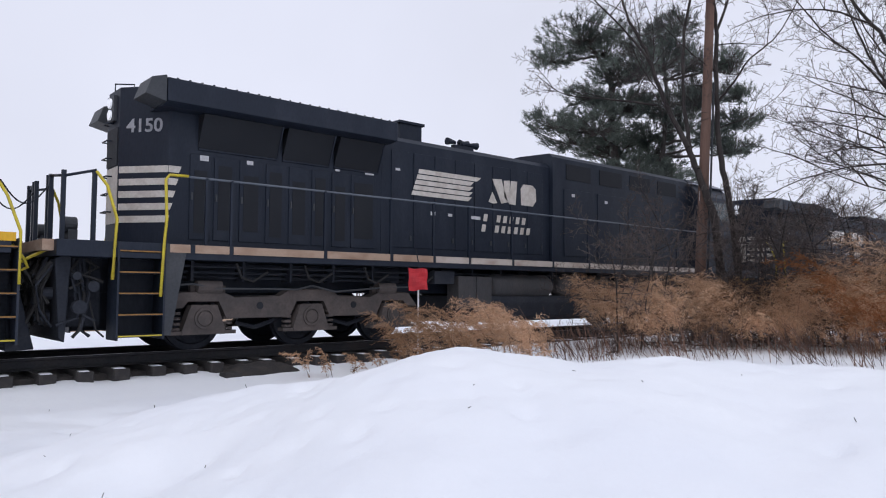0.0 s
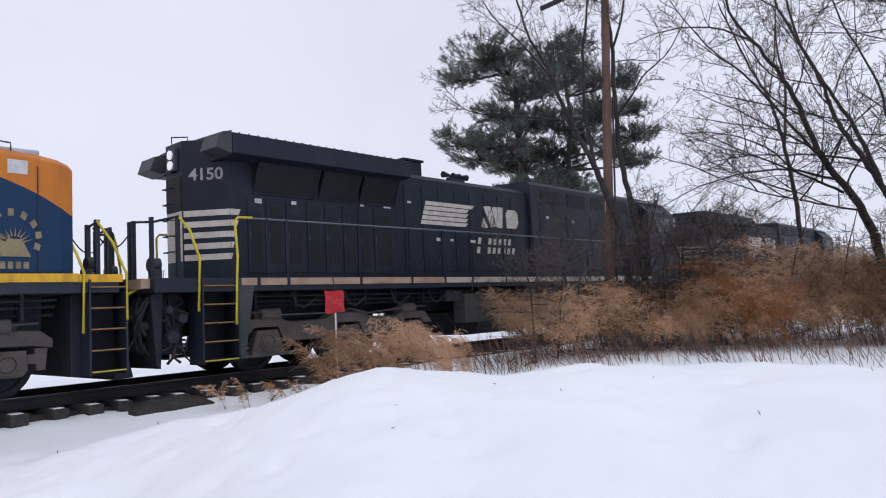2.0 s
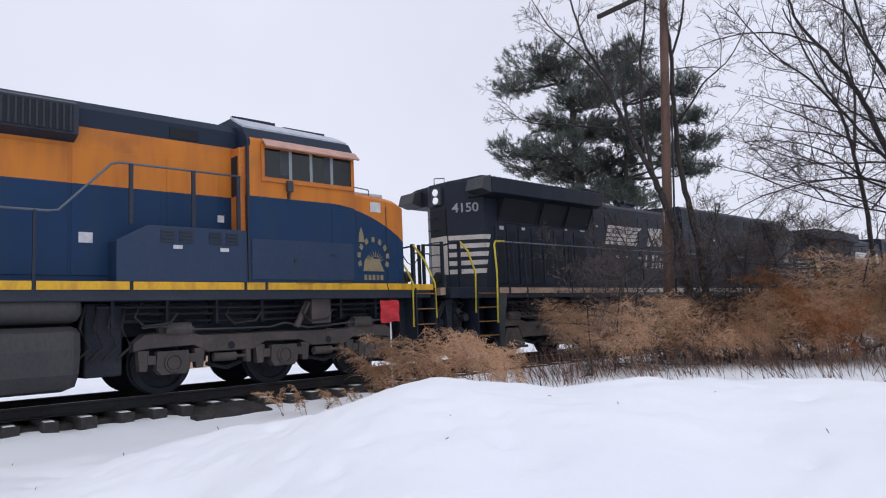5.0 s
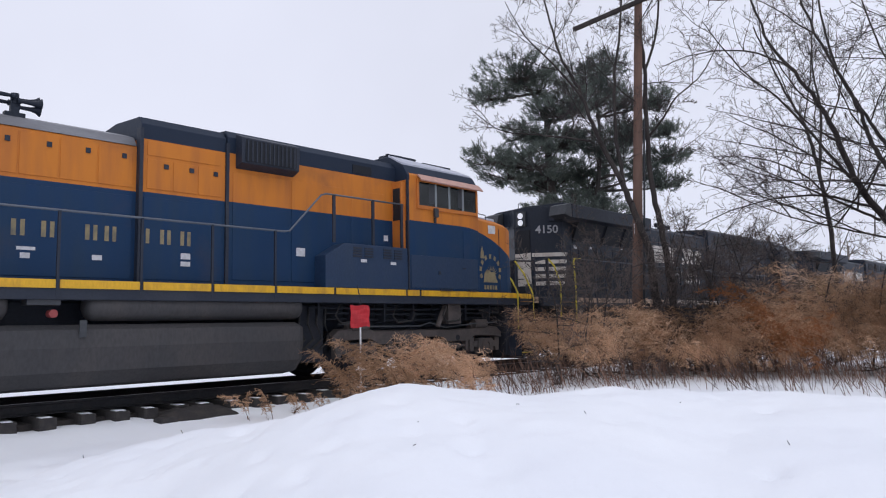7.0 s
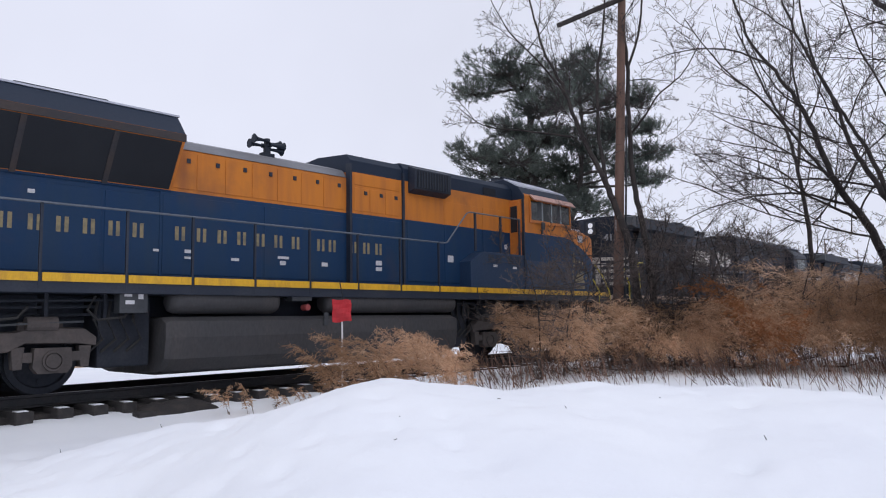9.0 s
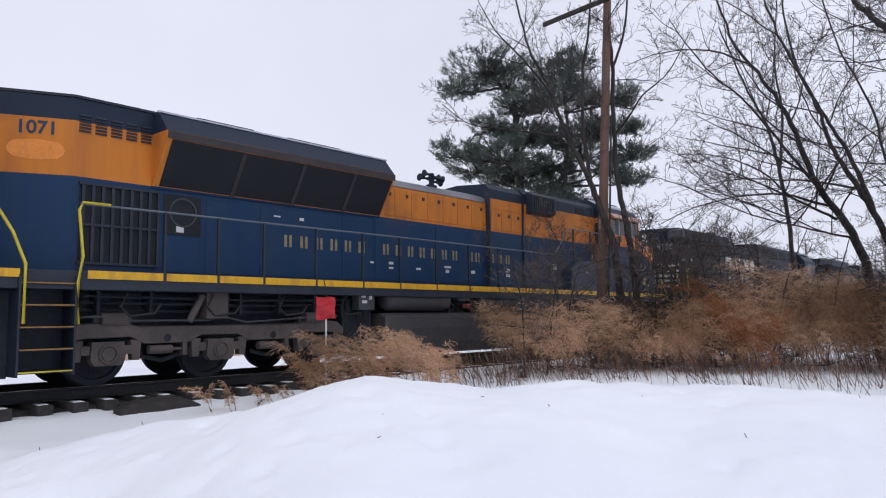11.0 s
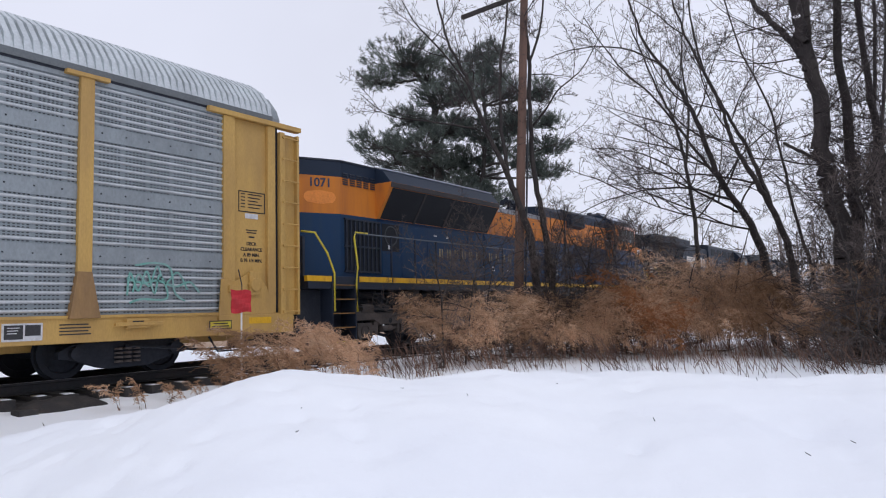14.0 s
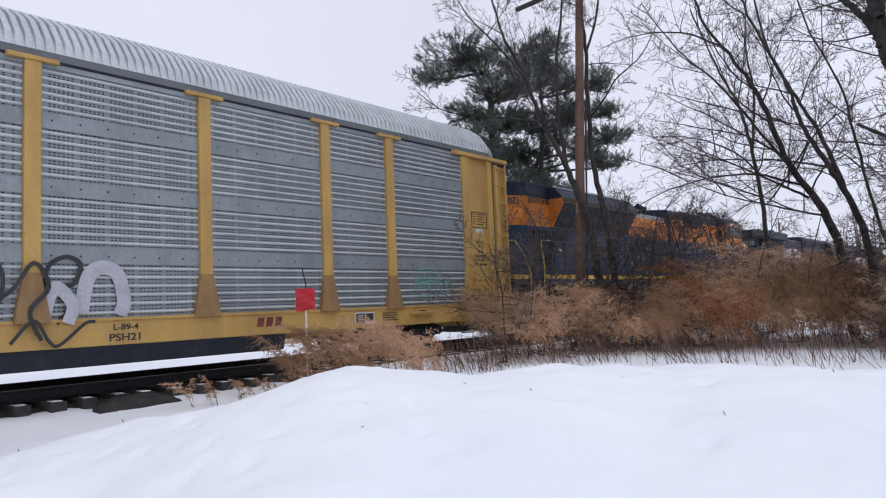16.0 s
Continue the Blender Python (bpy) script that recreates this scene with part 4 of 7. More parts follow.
    loco_truck(root, (X(17.9), X(19.8), X(21.8)))
    return root


def blue_loco():
    """A blue and orange six-axle freight loco with a wide cab."""
    root = vehicle("locomotive", -8.9, "dark blue and orange six-axle diesel locomotive with yellow sill", "locomotive")
    m = Mesh().box(-19.9, 2.0, -1.48, 1.48, 1.50, 1.78).box(-19.0, 1.2, -0.55, 0.55, 0.95, 1.5)
    deck = part("frame", m, NAVY, root, bevel=0.01)
    posts = [-18.3, -17.05, -16.07, -15.13, -13.92, -12.68, -11.58, -10.38, -9.17, -7.96, -6.76, -5.53]
    for s in (-1, 1):
        cuts = [-18.3] + [p for p in posts[1:]] + [-4.2, -2.3, -1.9, 1.42]
        for xa, xb in zip(cuts, cuts[1:]):
            part("sill_stripe", Mesh().box(xa + 0.03, xb - 0.03, s * 1.48, s * 1.502, 1.665, 1.79), SILL_YELLOW, deck, "chipped yellow sill stripe")
    # cab
    def cab_ring(x, top):
        return [(x, -1.5, 1.79), (x, -1.5, 4.30), (x, -1.34, 4.54), (x, -0.85, top), (x, 0.85, top), (x, 1.34, 4.54), (x, 1.5, 4.30), (x, 1.5, 1.79)]
    cab = part("cab", Mesh().loft(cab_ring(-2.24, 4.80), cab_ring(-2.2, 4.82), cab_ring(0.0, 4.77), cab_ring(0.06, 4.70)), LIVERY, root, bevel=0.015)
    for s in (-1, 1):
        r = Mesh().loft([(-2.22, s * 1.30, 4.60), (0.03, s * 1.30, 4.59), (0.03, s * 0.86, 4.79), (-2.22, s * 0.86, 4.84)],
                        [(-2.22, s * 1.30, 4.56), (0.03, s * 1.30, 4.55), (0.03, s * 0.86, 4.74), (-2.22, s * 0.86, 4.80)])
        part("cab_roof_slope", r, ROOF_GREY, cab, "frosted pale roof slope")
        wf = Mesh().box(-1.98, 0.01, s * 1.50, s * 1.53, 3.58, 3.66).box(-1.98, 0.01, s * 1.50, s * 1.53, 4.18, 4.24).box(-1.98, -1.92, s * 1.50, s * 1.53, 3.66, 4.18).box(-0.04, 0.02, s * 1.50, s * 1.53, 3.66, 4.18)
        part("window_frame", wf, ORANGE, cab, "orange window frame")
        for xa, xb in ((-1.92, -1.42), (-1.36, -0.98), (-0.92, -0.52), (-0.46, -0.04)):
            part("window_pane", Mesh().box(xa, xb, s * 1.504, s * 1.512, 3.66, 4.18), SCREEN_GLASS, cab, "dark cab window")
        for x in (-1.42, -0.98, -0.52):
            part("window_bar", Mesh().box(x, x + 0.06, s * 1.502, s * 1.522, 3.64, 4.2), GALV, cab)
        for xa, xb in ((-1.60, -1.42), (-0.66, -0.52)):
            part("window_shade", Mesh().box(xa, xb, s * 1.512, s * 1.516, 3.72, 4.18), BLACK_GREY, cab, "grey folded shade")
        v = Mesh().loft([(-1.95, s * 1.51, 4.35), (0.08, s * 1.51, 4.34), (0.08, s * 1.66, 4.19), (-1.95, s * 1.66, 4.20)], [(-1.95, s * 1.50, 4.33), (0.08, s * 1.50, 4.32), (0.08, s * 1.64, 4.17), (-1.95, s * 1.64, 4.18)])
        part("sun_visor", v, VISOR, cab, "pale pink folding sun visor")
        part("mirror", Mesh().box(-1.5, -1.38, s * 1.54, s * 1.60, 3.42, 3.62).box(-1.46, -1.42, s * 1.5, s * 1.56, 3.3, 3.42), BLACK_GREY, cab, bevel=0.008)
        part("cab_panel", Mesh().box(-2.18, -0.02, s * 1.50, s * 1.516, 1.84, 2.55), BLUE, cab, bevel=0.005)
        part("cab_panel", Mesh().box(-0.5, 0.02, s * 1.50, s * 1.508, 1.85, 3.2), LIVERY, cab, bevel=0.003)
        part("cab_seam", Mesh().box(-2.25, -2.21, s * 1.45, s * 1.512, 1.79, 4.2), NAVY, cab)
        part("hinge", Mesh().box(-1.3, -0.9, s * 1.50, s * 1.53, 1.79, 1.83).box(-0.35, -0.1, s * 1.5, s * 1.53, 1.79, 1.83).box(-1.35, -1.28, s * 1.512, s * 1.53, 2.15, 2.22).box(-0.55, -0.45, s * 1.512, s * 1.53, 2.3, 2.33), NAVY, cab)
    part("cab_roof_ridge", Mesh().box(-2.0, -1.35, -0.80, 0.80, 4.80, 4.90).box(-1.1, -0.15, -0.82, 0.82, 4.76, 4.85).box(-1.85, -1.7, -0.3, -0.1, 4.90, 5.0).box(-2.1, -1.2, -0.70, -0.62, 4.88, 4.93), NAVY, cab, bevel=0.01)
    rail_run(cab, [(0.04, -1.0, 4.42), (0.14, -1.0, 4.40), (0.10, -1.0, 4.52), (0.02, -1.0, 4.5)], 0.012, BLACK_GREY, name="grab_iron")
    # nose
    def nose_ring(x, w, z):
        return [(x, -w, 1.79), (x, -w, z - 0.10), (x, -w + 0.16, z), (x, w - 0.16, z), (x, w, z - 0.10), (x, w, 1.79)]
    nose = part("nose", Mesh().loft(nose_ring(0.06, 1.46, 3.62), nose_ring(0.90, 1.45, 3.56), nose_ring(1.18, 1.43, 3.52), nose_ring(1.36, 1.38, 3.46), nose_ring(1.43, 1.08, 3.40)), LIVERY, root, bevel=0.02)
    part("snow_patch", Mesh().box(0.10, 0.95, -1.25, 1.25, 3.56, 3.64), ROOF_GREY, nose, "frosted nose top", bevel=0.02)
    part("number_box", Mesh().box(0.98, 1.20, -0.55, 0.55, 3.40, 3.62), NAVY, nose, bevel=0.01)
    rail_run(nose, [(0.14, -1.30, 3.6), (0.14, -1.30, 3.72), (0.55, -1.30, 3.69), (0.55, -1.30, 3.58)], 0.012, BLACK_GREY, name="grab_iron")
    bars(nose, "notice", [(0.46, 0.72, 3.22, 3.42)], -1.455, LABEL, "white notice plate")
    bars(nose, "nose_seam", [(0.02, 0.035, 1.82, 3.45), (0.845, 0.86, 1.82, 3.35)], -1.46, NAVY, "dark panel joint")
    # nose emblem: arc of small blocks, a standing figure's plain outline, sun rays
    def piece(q):
        part("emblem_piece", Mesh().prism_y(q, y - 0.004, y), GOLD, nose, "faded gold piece of a round emblem")
    cx, cz, y = 0.50, 2.30, -1.462
    for k in range(9):
        a = radians(200 - 27.5 * k)
        ux, uz = math.cos(a) * 0.36, math.sin(a) * 0.36
        q = [(cx + ux + 0.04 * (c * math.sin(a) + e * math.cos(a)), cz + uz + 0.04 * (-c * math.cos(a) + e * math.sin(a)) * 1.3) for c, e in ((-1, -1), (1, -1), (0.9, 1), (-0.9, 1))]
        piece(q)
    for k in range(5):
        piece([(cx - 0.24 + 0.1 * k, 1.86), (cx - 0.17 + 0.1 * k, 1.86), (cx - 0.17 + 0.1 * k, 1.96), (cx - 0.24 + 0.1 * k, 1.96)])
    for k in range(9):
        a = radians(20 + 17 * k)
        p, q = (cx + 0.05 + 0.12 * math.cos(a), cz - 0.10 + 0.12 * math.sin(a)), (cx + 0.05 + 0.25 * math.cos(a), cz - 0.10 + 0.25 * math.sin(a))
        nx, nz = -math.sin(a) * 0.012, math.cos(a) * 0.012
        piece([(p[0] - nx, p[1] - nz), (q[0], q[1]), (p[0] + nx, p[1] + nz)])
    piece([(cx - 0.26, cz - 0.27), (cx + 0.26, cz - 0.27), (cx + 0.20, cz - 0.15), (cx + 0.14, cz - 0.02), (cx + 0.02, cz - 0.02), (cx - 0.12, cz + 0.05), (cx - 0.22, cz - 0.05)])
    piece([(cx - 0.36, cz + 0.30), (cx - 0.22, cz + 0.30), (cx - 0.24, cz + 0.46), (cx - 0.29, cz + 0.60), (cx - 0.34, cz + 0.46)])
    # hoods behind the cab
    def hood_ring(x, w, top, crown, z0=1.78):
        return [(x, -w, z0), (x, -w, top - 0.14), (x, -w + 0.12, top), (x, 0, top + crown), (x, w - 0.12, top), (x, w, top - 0.14), (x, w, z0)]
    sec = [("equipment_hood", -6.30, -2.24, 1.12, 4.62, 0.06), ("inverter_hood", -7.85, -6.32, 1.10, 4.58, 0.08), ("engine_hood", -11.95, -7.87, 1.02, 4.18, 0.12)]
    hoods = {}
    for nm, xa, xb, w, top, crown in sec:
        hoods[nm] = part(nm, Mesh().loft(hood_ring(xa, w, top, crown), hood_ring(xb, w, top, crown)), LIVERY, root, bevel=0.012)
    part("engine_roof", Mesh().prism_x([(-1.03, 4.06), (-0.92, 4.22), (-0.55, 4.34), (0, 4.38), (0.55, 4.34), (0.92, 4.22), (1.03, 4.06)], -11.9, -7.9), HOOD_ROOF, root, "faded grey curved roof", smooth=False)
    for s in (-1, 1):
        # intake grille box
        g = part("grille_box", Mesh().prism_x([(s * 1.12, 3.92), (s * 1.34, 4.0), (s * 1.36, 4.46), (s * 1.12, 4.56)], -6.15, -4.92), NAVY, hoods["equipment_hood"], bevel=0.01)
        part("grille_back", Mesh().box(-6.08, -5.0, s * 1.352, s * 1.362, 4.03, 4.43), SCREEN, g)
        for k in range(12):
            part("grille_bar", Mesh().box(-6.05 + 0.09 * k, -6.02 + 0.09 * k, s * 1.36, s * 1.375, 4.04, 4.42), NAVY, g)
        for k, xa in enumerate(np.arange(-11.85, -8.0, 0.56)):
            dr = part("hood_door", Mesh().box(xa, xa + 0.53, s * 1.02, s * 1.032, 3.36, 4.0), LIVERY, hoods["engine_hood"], bevel=0.005)
            part("door_latch", Mesh().box(xa + 0.36, xa + 0.43, s * 1.032, s * 1.05, 3.82, 3.9), NAVY, dr)
        for xa in (-7.75, -7.3, -6.85):
            dr = part("hood_door", Mesh().box(xa, xa + 0.42, s * 1.10, s * 1.112, 3.36, 3.86), LIVERY, hoods["inverter_hood"], bevel=0.005)
            part("door_latch", Mesh().box(xa + 0.28, xa + 0.36, s * 1.112, s * 1.13, 3.72, 3.8), NAVY, dr)
        part("hood_door", Mesh().box(-7.75, -6.45, s * 1.10, s * 1.112, 3.92, 4.16), LIVERY, hoods["inverter_hood"], bevel=0.005)
        for xa, xb in ((-6.2, -5.0), (-4.95, -3.6), (-3.5, -2.6)):
            part("hood_door", Mesh().box(xa, xb, s * 1.12, s * 1.132, 1.9, 3.86), LIVERY, hoods["equipment_hood"], bevel=0.006)
        for xa, xb in ((-11.9, -9.95), (-9.9, -7.95), (-7.8, -6.4)):
            w = 1.02 if xb < -7.9 else 1.10
            part("hood_panel", Mesh().box(xa, xb, s * w, s * (w + 0.012), 1.86, 3.22), LIVERY, hoods["engine_hood"], bevel=0.006)
        for x in (-7.86, -6.31):
            part("hood_joint", Mesh().box(x - 0.03, x + 0.03, s * 1.0, s * 1.145, 1.8, 4.36), NAVY, root)
        part("small_window", Mesh().box(-3.45, -2.95, s * 1.12, s * 1.136, 4.22, 4.4), SCREEN, hoods["equipment_hood"])
        part("cab_door", Mesh().box(-2.36, -2.24, s * 1.12, s * 1.42, 1.85, 4.15), ORANGE, root, bevel=0.01)
        part("cab_door_window", Mesh().box(-2.375, -2.36, s * 1.17, s * 1.38, 3.3, 4.0), SCREEN, root)
        # side box on the walkway
        b = part("side_box", Mesh().prism_y([(-4.42, 1.79), (-1.93 - 0.31, 1.79), (-2.26, 2.68), (-3.95, 2.68), (-4.42, 2.42)], s * 1.12, s * 1.49), BLUE, root, "plain blue side cabinet", bevel=0.012)
        for xa in (-3.75, -3.45, -2.95, -2.65):
            for k in range(4):
                part("louvre", Mesh().box(xa, xa + 0.22, s * 1.49, s * 1.503, 2.42 + 0.055 * k, 2.452 + 0.055 * k), NAVY, b)
        bars(b, "notice", [(-3.55, -3.40, 2.32, 2.38), (-2.75, -2.6, 2.30, 2.36)], s * 1.492 if s < 0 else 1.497, LABEL, "small notice")
        # radiator flare
        f = Mesh().prism_x([(s * 0.9, 3.26), (s * 1.02, 3.26), (s * 1.49, 4.05), (s * 1.51, 4.19), (s * 1.22, 4.54), (s * 0.9, 4.60)], -17.08, -11.76)
        fl = part("radiator_flare", f, LIVERY, root, bevel=0.012)
        for xa, xb in ((-16.97, -15.60), (-15.54, -14.24), (-14.18, -12.92), (-12.86, -11.82)):
            def at(x, u, o):
                return (x, s * (1.02 + 0.47 * u + o * 0.866), 3.26 + 0.79 * u - o * 0.5)
            q0 = [at(xa, 0.07, 0.0), at(xb, 0.07, 0.0), at(xb, 1.0, 0.0), at(xa, 1.0, 0.0)]
            q1 = [at(xa, 0.07, 0.012), at(xb, 0.07, 0.012), at(xb, 1.0, 0.012), at(xa, 1.0, 0.012)]
            part("radiator_screen", Mesh().loft(q0, q1), SCREEN, fl, "black radiator screen")
            if xb < -12:
                c0, c1 = xb - 0.012, xb + 0.072
                part("screen_divider", Mesh().loft([at(c0, 0.03, 0.0), at(c1, 0.03, 0.0), at(c1, 1.0, 0.0), at(c0, 1.0, 0.0)], [at(c0, 0.03, 0.022), at(c1, 0.03, 0.022), at(c1, 1.0, 0.022), at(c0, 1.0, 0.022)]), BROWN_BLACK, fl, "sooty rust-brown divider")
        part("flare_fascia", Mesh().box(-17.06, -11.75, s * 1.49, s * 1.517, 4.06, 4.185), BROWN_BLACK, fl, "sooty dark fascia")
        part("flare_top", Mesh().box(-17.1, -11.74, s * 1.17, s * 1.235, 4.545, 4.575), ROOF_GREY, fl, "pale roof edge")
        # hood below the flare
        g2 = Mesh().box(-18.24, -16.95, s * 1.0, s * 1.006, 1.95, 3.2)
        gr = part("cooling_grille", g2, SCREEN, root, "black cooling grille")
        for k in range(9):
            part("grille_bar", Mesh().box(-18.22 + 0.155 * k, -18.17 + 0.155 * k, s * 1.0, s * 1.045, 1.93, 3.22), NAVY, gr)
        for z in (2.55, 3.2, 1.94):
            part("grille_rail", Mesh().box(-18.26, -16.93, s * 1.0, s * 1.05, z - 0.02, z + 0.02), NAVY, gr)
        # flat dark panel paints the shade of a recess behind the reel
        part("recess_shade", Mesh().box(-16.85, -16.15, s * 1.0, s * 1.012, 2.5, 3.2), SCREEN, root, "dark panel for a shaded recess with a hose reel")
        part("hose_reel", Mesh().ring((-16.5, 2.9), 0.26, 0.03, s * 1.012, s * 1.03), BLACK_GREY, root)
        for xa, xb in ((-16.85, -16.15), (-16.05, -14.95), (-14.9, -12.9), (-12.85, -11.95)):
            part("hood_panel", Mesh().box(xa, xb, s * 1.0, s * 1.012, 1.85, 2.45 if xa == -16.85 else 3.18), LIVERY, root, bevel=0.006)
    rad = part("radiator_hood", Mesh().prism_z([(-17.0, -1.0), (-17.0, 1.0), (-11.9, 1.0), (-11.9, -1.0)], 1.78, 4.45), LIVERY, root)
    part("radiator_roof", Mesh().box(-16.9, -12.1, -1.1, 1.1, 4.56, 4.62).box(-16.2, -15.0, -0.9, 0.9, 4.62, 4.70).box(-14.2, -12.8, -0.9, 0.9, 4.62, 4.70), NAVY, root, bevel=0.015)
    plan = [(-19.42, -0.50), (-19.42, 0.50), (-18.36, 1.0), (-17.0, 1.0), (-17.0, -1.0), (-18.36, -1.0)]
    end = part("rear_hood", Mesh().prism_z(plan, 1.78, 4.56), LIVERY, root, bevel=0.012)
    part("rear_roof", Mesh().prism_z([(x * 1.0, y * 1.02) for x, y in plan], 4.56, 4.60), NAVY, root)
    part("roof_vent", Mesh().cyl((-18.6, -0.3, 4.6), (-18.6, -0.3, 4.66), 0.12), NAVY, root)
    for xa in (-18.28, -18.03, -17.78, -17.53, -17.28):
        for k in range(6):
            part("louvre", Mesh().prism_x([(-1.0, 4.02 + 0.052 * k), (-1.022, 4.02 + 0.052 * k), (-1.0, 4.055 + 0.052 * k)], xa, xa + 0.18), NAVY, end)
    ang = math.degrees(math.atan2(0.5, 1.06))
    c, s_ = math.cos(radians(-ang)), math.sin(radians(-ang))
    def on_face(u, z, off=0.008):
        return (-19.42 + c * u + s_ * off, -0.50 + s_ * u - c * off, z)
    lettering("road_number", "1071", 0.29, on_face(0.66, 3.93), BLUE, end, -ang, 0, 1.0, "dark blue painted road number")
    m = Mesh()
    ring = [on_face(0.66 + 0.40 * math.cos(a), 3.68 + 0.16 * math.sin(a) * (1.25 if math.cos(2 * a) > 0 else 1), 0.004) for a in [2 * math.pi * k / 18 for k in range(18)]]
    m.loft(ring, [on_face(0.66 + 0.40 * math.cos(a), 3.68 + 0.16 * math.sin(a) * (1.25 if math.cos(2 * a) > 0 else 1), 0.0) for a in [2 * math.pi * k / 18 for k in range(18)]])
    part("paint_patch", m, ORANGE_PATCH, end, "brighter orange paint patch")
    hl = part("headlight", Mesh().box(-19.46, -19.42, -0.22, 0.22, 3.78, 4.02), NAVY, end)
    for y in (-0.11, 0.11):
        part("lamp", Mesh().cyl((-19.46, y, 3.9), (-19.50, y, 3.9), 0.09, 16), LAMP_GLASS, hl, "round glass headlamp")
    part("end_door", Mesh().box(-19.45, -19.42, -0.30, 0.30, 1.9, 3.6), BLUE, end, bevel=0.01)
    part("end_door_window", Mesh().box(-19.46, -19.45, -0.2, 0.2, 3.0, 3.5).box(-19.46, -19.45, -0.2, 0.2, 2.2, 2.7), SCREEN, end)
    for z in (2.3, 2.7, 3.1, 3.5, 3.9):
        rail_run(root, [(-19.42, 0.35, z), (-19.52, 0.35, z), (-19.52, 0.48, z), (-19.42, 0.48, z)], 0.012, BLACK_GREY, name="grab_iron")
    # large spaced letter-sized blocks along the hood
    y = -1.0135
    xs = [-14.25 + 0.39 * k for k in range(6)] + [-11.58 + 0.40 * k for k in range(7)] + [-8.56, -8.27, -7.77, -7.41, -7.06]
    for k, x in enumerate(xs):
        yy = y if x < -11.95 else (-1.0335 if x < -7.9 else -1.1135)
        m = Mesh().box(x - 0.10, x - 0.035, yy - 0.004, yy, 2.45, 2.69).box(x + 0.02, x + 0.08, yy - 0.004, yy, 2.45, 2.69)
        part("letter_block", m, GOLD, root, "faded gold letter-sized block")
    for xa, xb, za, zb in ((-16.62, -16.48, 2.55, 2.66), (-13.98, -13.88, 3.0, 3.06), (-14.6, -14.45, 3.02, 3.05), (-12.05, -11.95, 2.24, 2.28), (-11.5, -11.36, 2.24, 2.30), (-11.5, -11.36, 2.14, 2.18), (-10.6, -10.44, 2.15, 2.2), (-9.6, -9.35, 2.24, 2.29),
                           (-9.55, -9.42, 2.12, 2.2), (-8.55, -8.40, 2.14, 2.22)):
        bars(root, "notice", [(xa, xb, za, zb)], -1.0345 if xa > -11.95 else -1.0135, LABEL, "small white notice")
    for xa, xb, za, zb, yy in ((-7.15, -6.98, 2.22, 2.32, -1.1145), (-7.15, -6.98, 2.10, 2.18, -1.1145), (-4.85, -4.65, 2.4, 2.56, -1.1335), (-2.62, -2.5, 2.85, 2.97, -1.1335)):
        bars(root, "notice", [(xa, xb, za, zb)], yy, LABEL, "small white notice")
    # horns
    hn = Mesh().box(-9.74, -9.46, -0.70, -0.58, 4.25, 4.36).box(-9.66, -9.54, -0.68, -0.60, 4.34, 4.56)
    hn.cyl((-9.60, -0.64, 4.50), (-9.60, -0.64, 4.66), 0.06, 12)
    for x, q, yy, z in ((-9.62, -1, -0.72, 4.60), (-9.62, -1, -0.56, 4.53), (-9.58, 1, -0.70, 4.54), (-9.58, 1, -0.56, 4.60), (-9.58, 1, -0.64, 4.46)):
        prof = ((0.0, 0.045), (0.05, 0.045), (0.06, 0.026), (0.20, 0.034), (0.28, 0.055), (0.33, 0.095), (0.335, 0.085))
        hn.loft(*[[(x + q * d, yy + r_ * math.cos(a), z + r_ * math.sin(a)) for a in [2 * math.pi * k / 14 for k in range(14)]] for d, r_ in prof])
    part("horn", hn, BLACK, root)
    # handrails
    for s in (-1, 1):
        rail_run(root, [(-18.4, s * 1.46, 2.80), (-12, s * 1.46, 2.81), (-5.35, s * 1.46, 2.80), (-5.22, s * 1.46, 2.82), (-4.5, s * 1.46, 3.58), (-4.38, s * 1.46, 3.62), (-2.35, s * 1.46, 3.62)], 0.019, RAIL_GREY)
        for x in posts[1:]:
            part("stanchion", Mesh().box(x - 0.019, x + 0.019, s * 1.445, s * 1.485, 1.55, 2.80), NAVY, root)
        for x in (-4.2, -3.2, -2.4):
            part("stanchion", Mesh().box(x - 0.03, x + 0.03, s * 1.445, s * 1.485, 2.68, 3.62), NAVY, root)
        rail_run(root, [(-17.95, s * 1.465, 2.82), (-18.36, s * 1.465, 2.82), (-18.42, s * 1.475, 2.7), (-18.36, s * 1.52, 2.0), (-18.42, s * 1.53, 1.6), (-18.40, s * 1.535, 0.98)], 0.024, YELLOW, "yellow grab rail beside the steps")
        rail_run(root, [(-19.75, s * 1.1, 2.78), (-19.52, s * 1.30, 2.75), (-19.30, s * 1.46, 2.3), (-19.14, s * 1.52, 1.85), (-19.14, s * 1.53, 1.0)], 0.024, YELLOW, "yellow grab rail beside the steps")
        rail_run(root, [(1.32, s * 1.20, 2.4), (1.40, s * 1.40, 2.1), (1.46, s * 1.52, 1.8), (1.44, s * 1.53, 0.9)], 0.022, YELLOW, "yellow grab rail beside the steps")
        rail_run(root, [(1.78, s * 1.20, 2.64), (1.95, s * 1.36, 2.3), (2.10, s * 1.50, 1.8), (2.10, s * 1.52, 1.07)], 0.022, YELLOW, "yellow grab rail beside the steps")
        for x, y_ in ((1.80, 1.16), (1.92, 0.5), (-19.7, 1.1), (-19.85, 0.5)):
            part("stanchion", Mesh().box(x - 0.035, x + 0.035, s * y_ - 0.035, s * y_ + 0.035, 1.75, 2.66), NAVY, root)
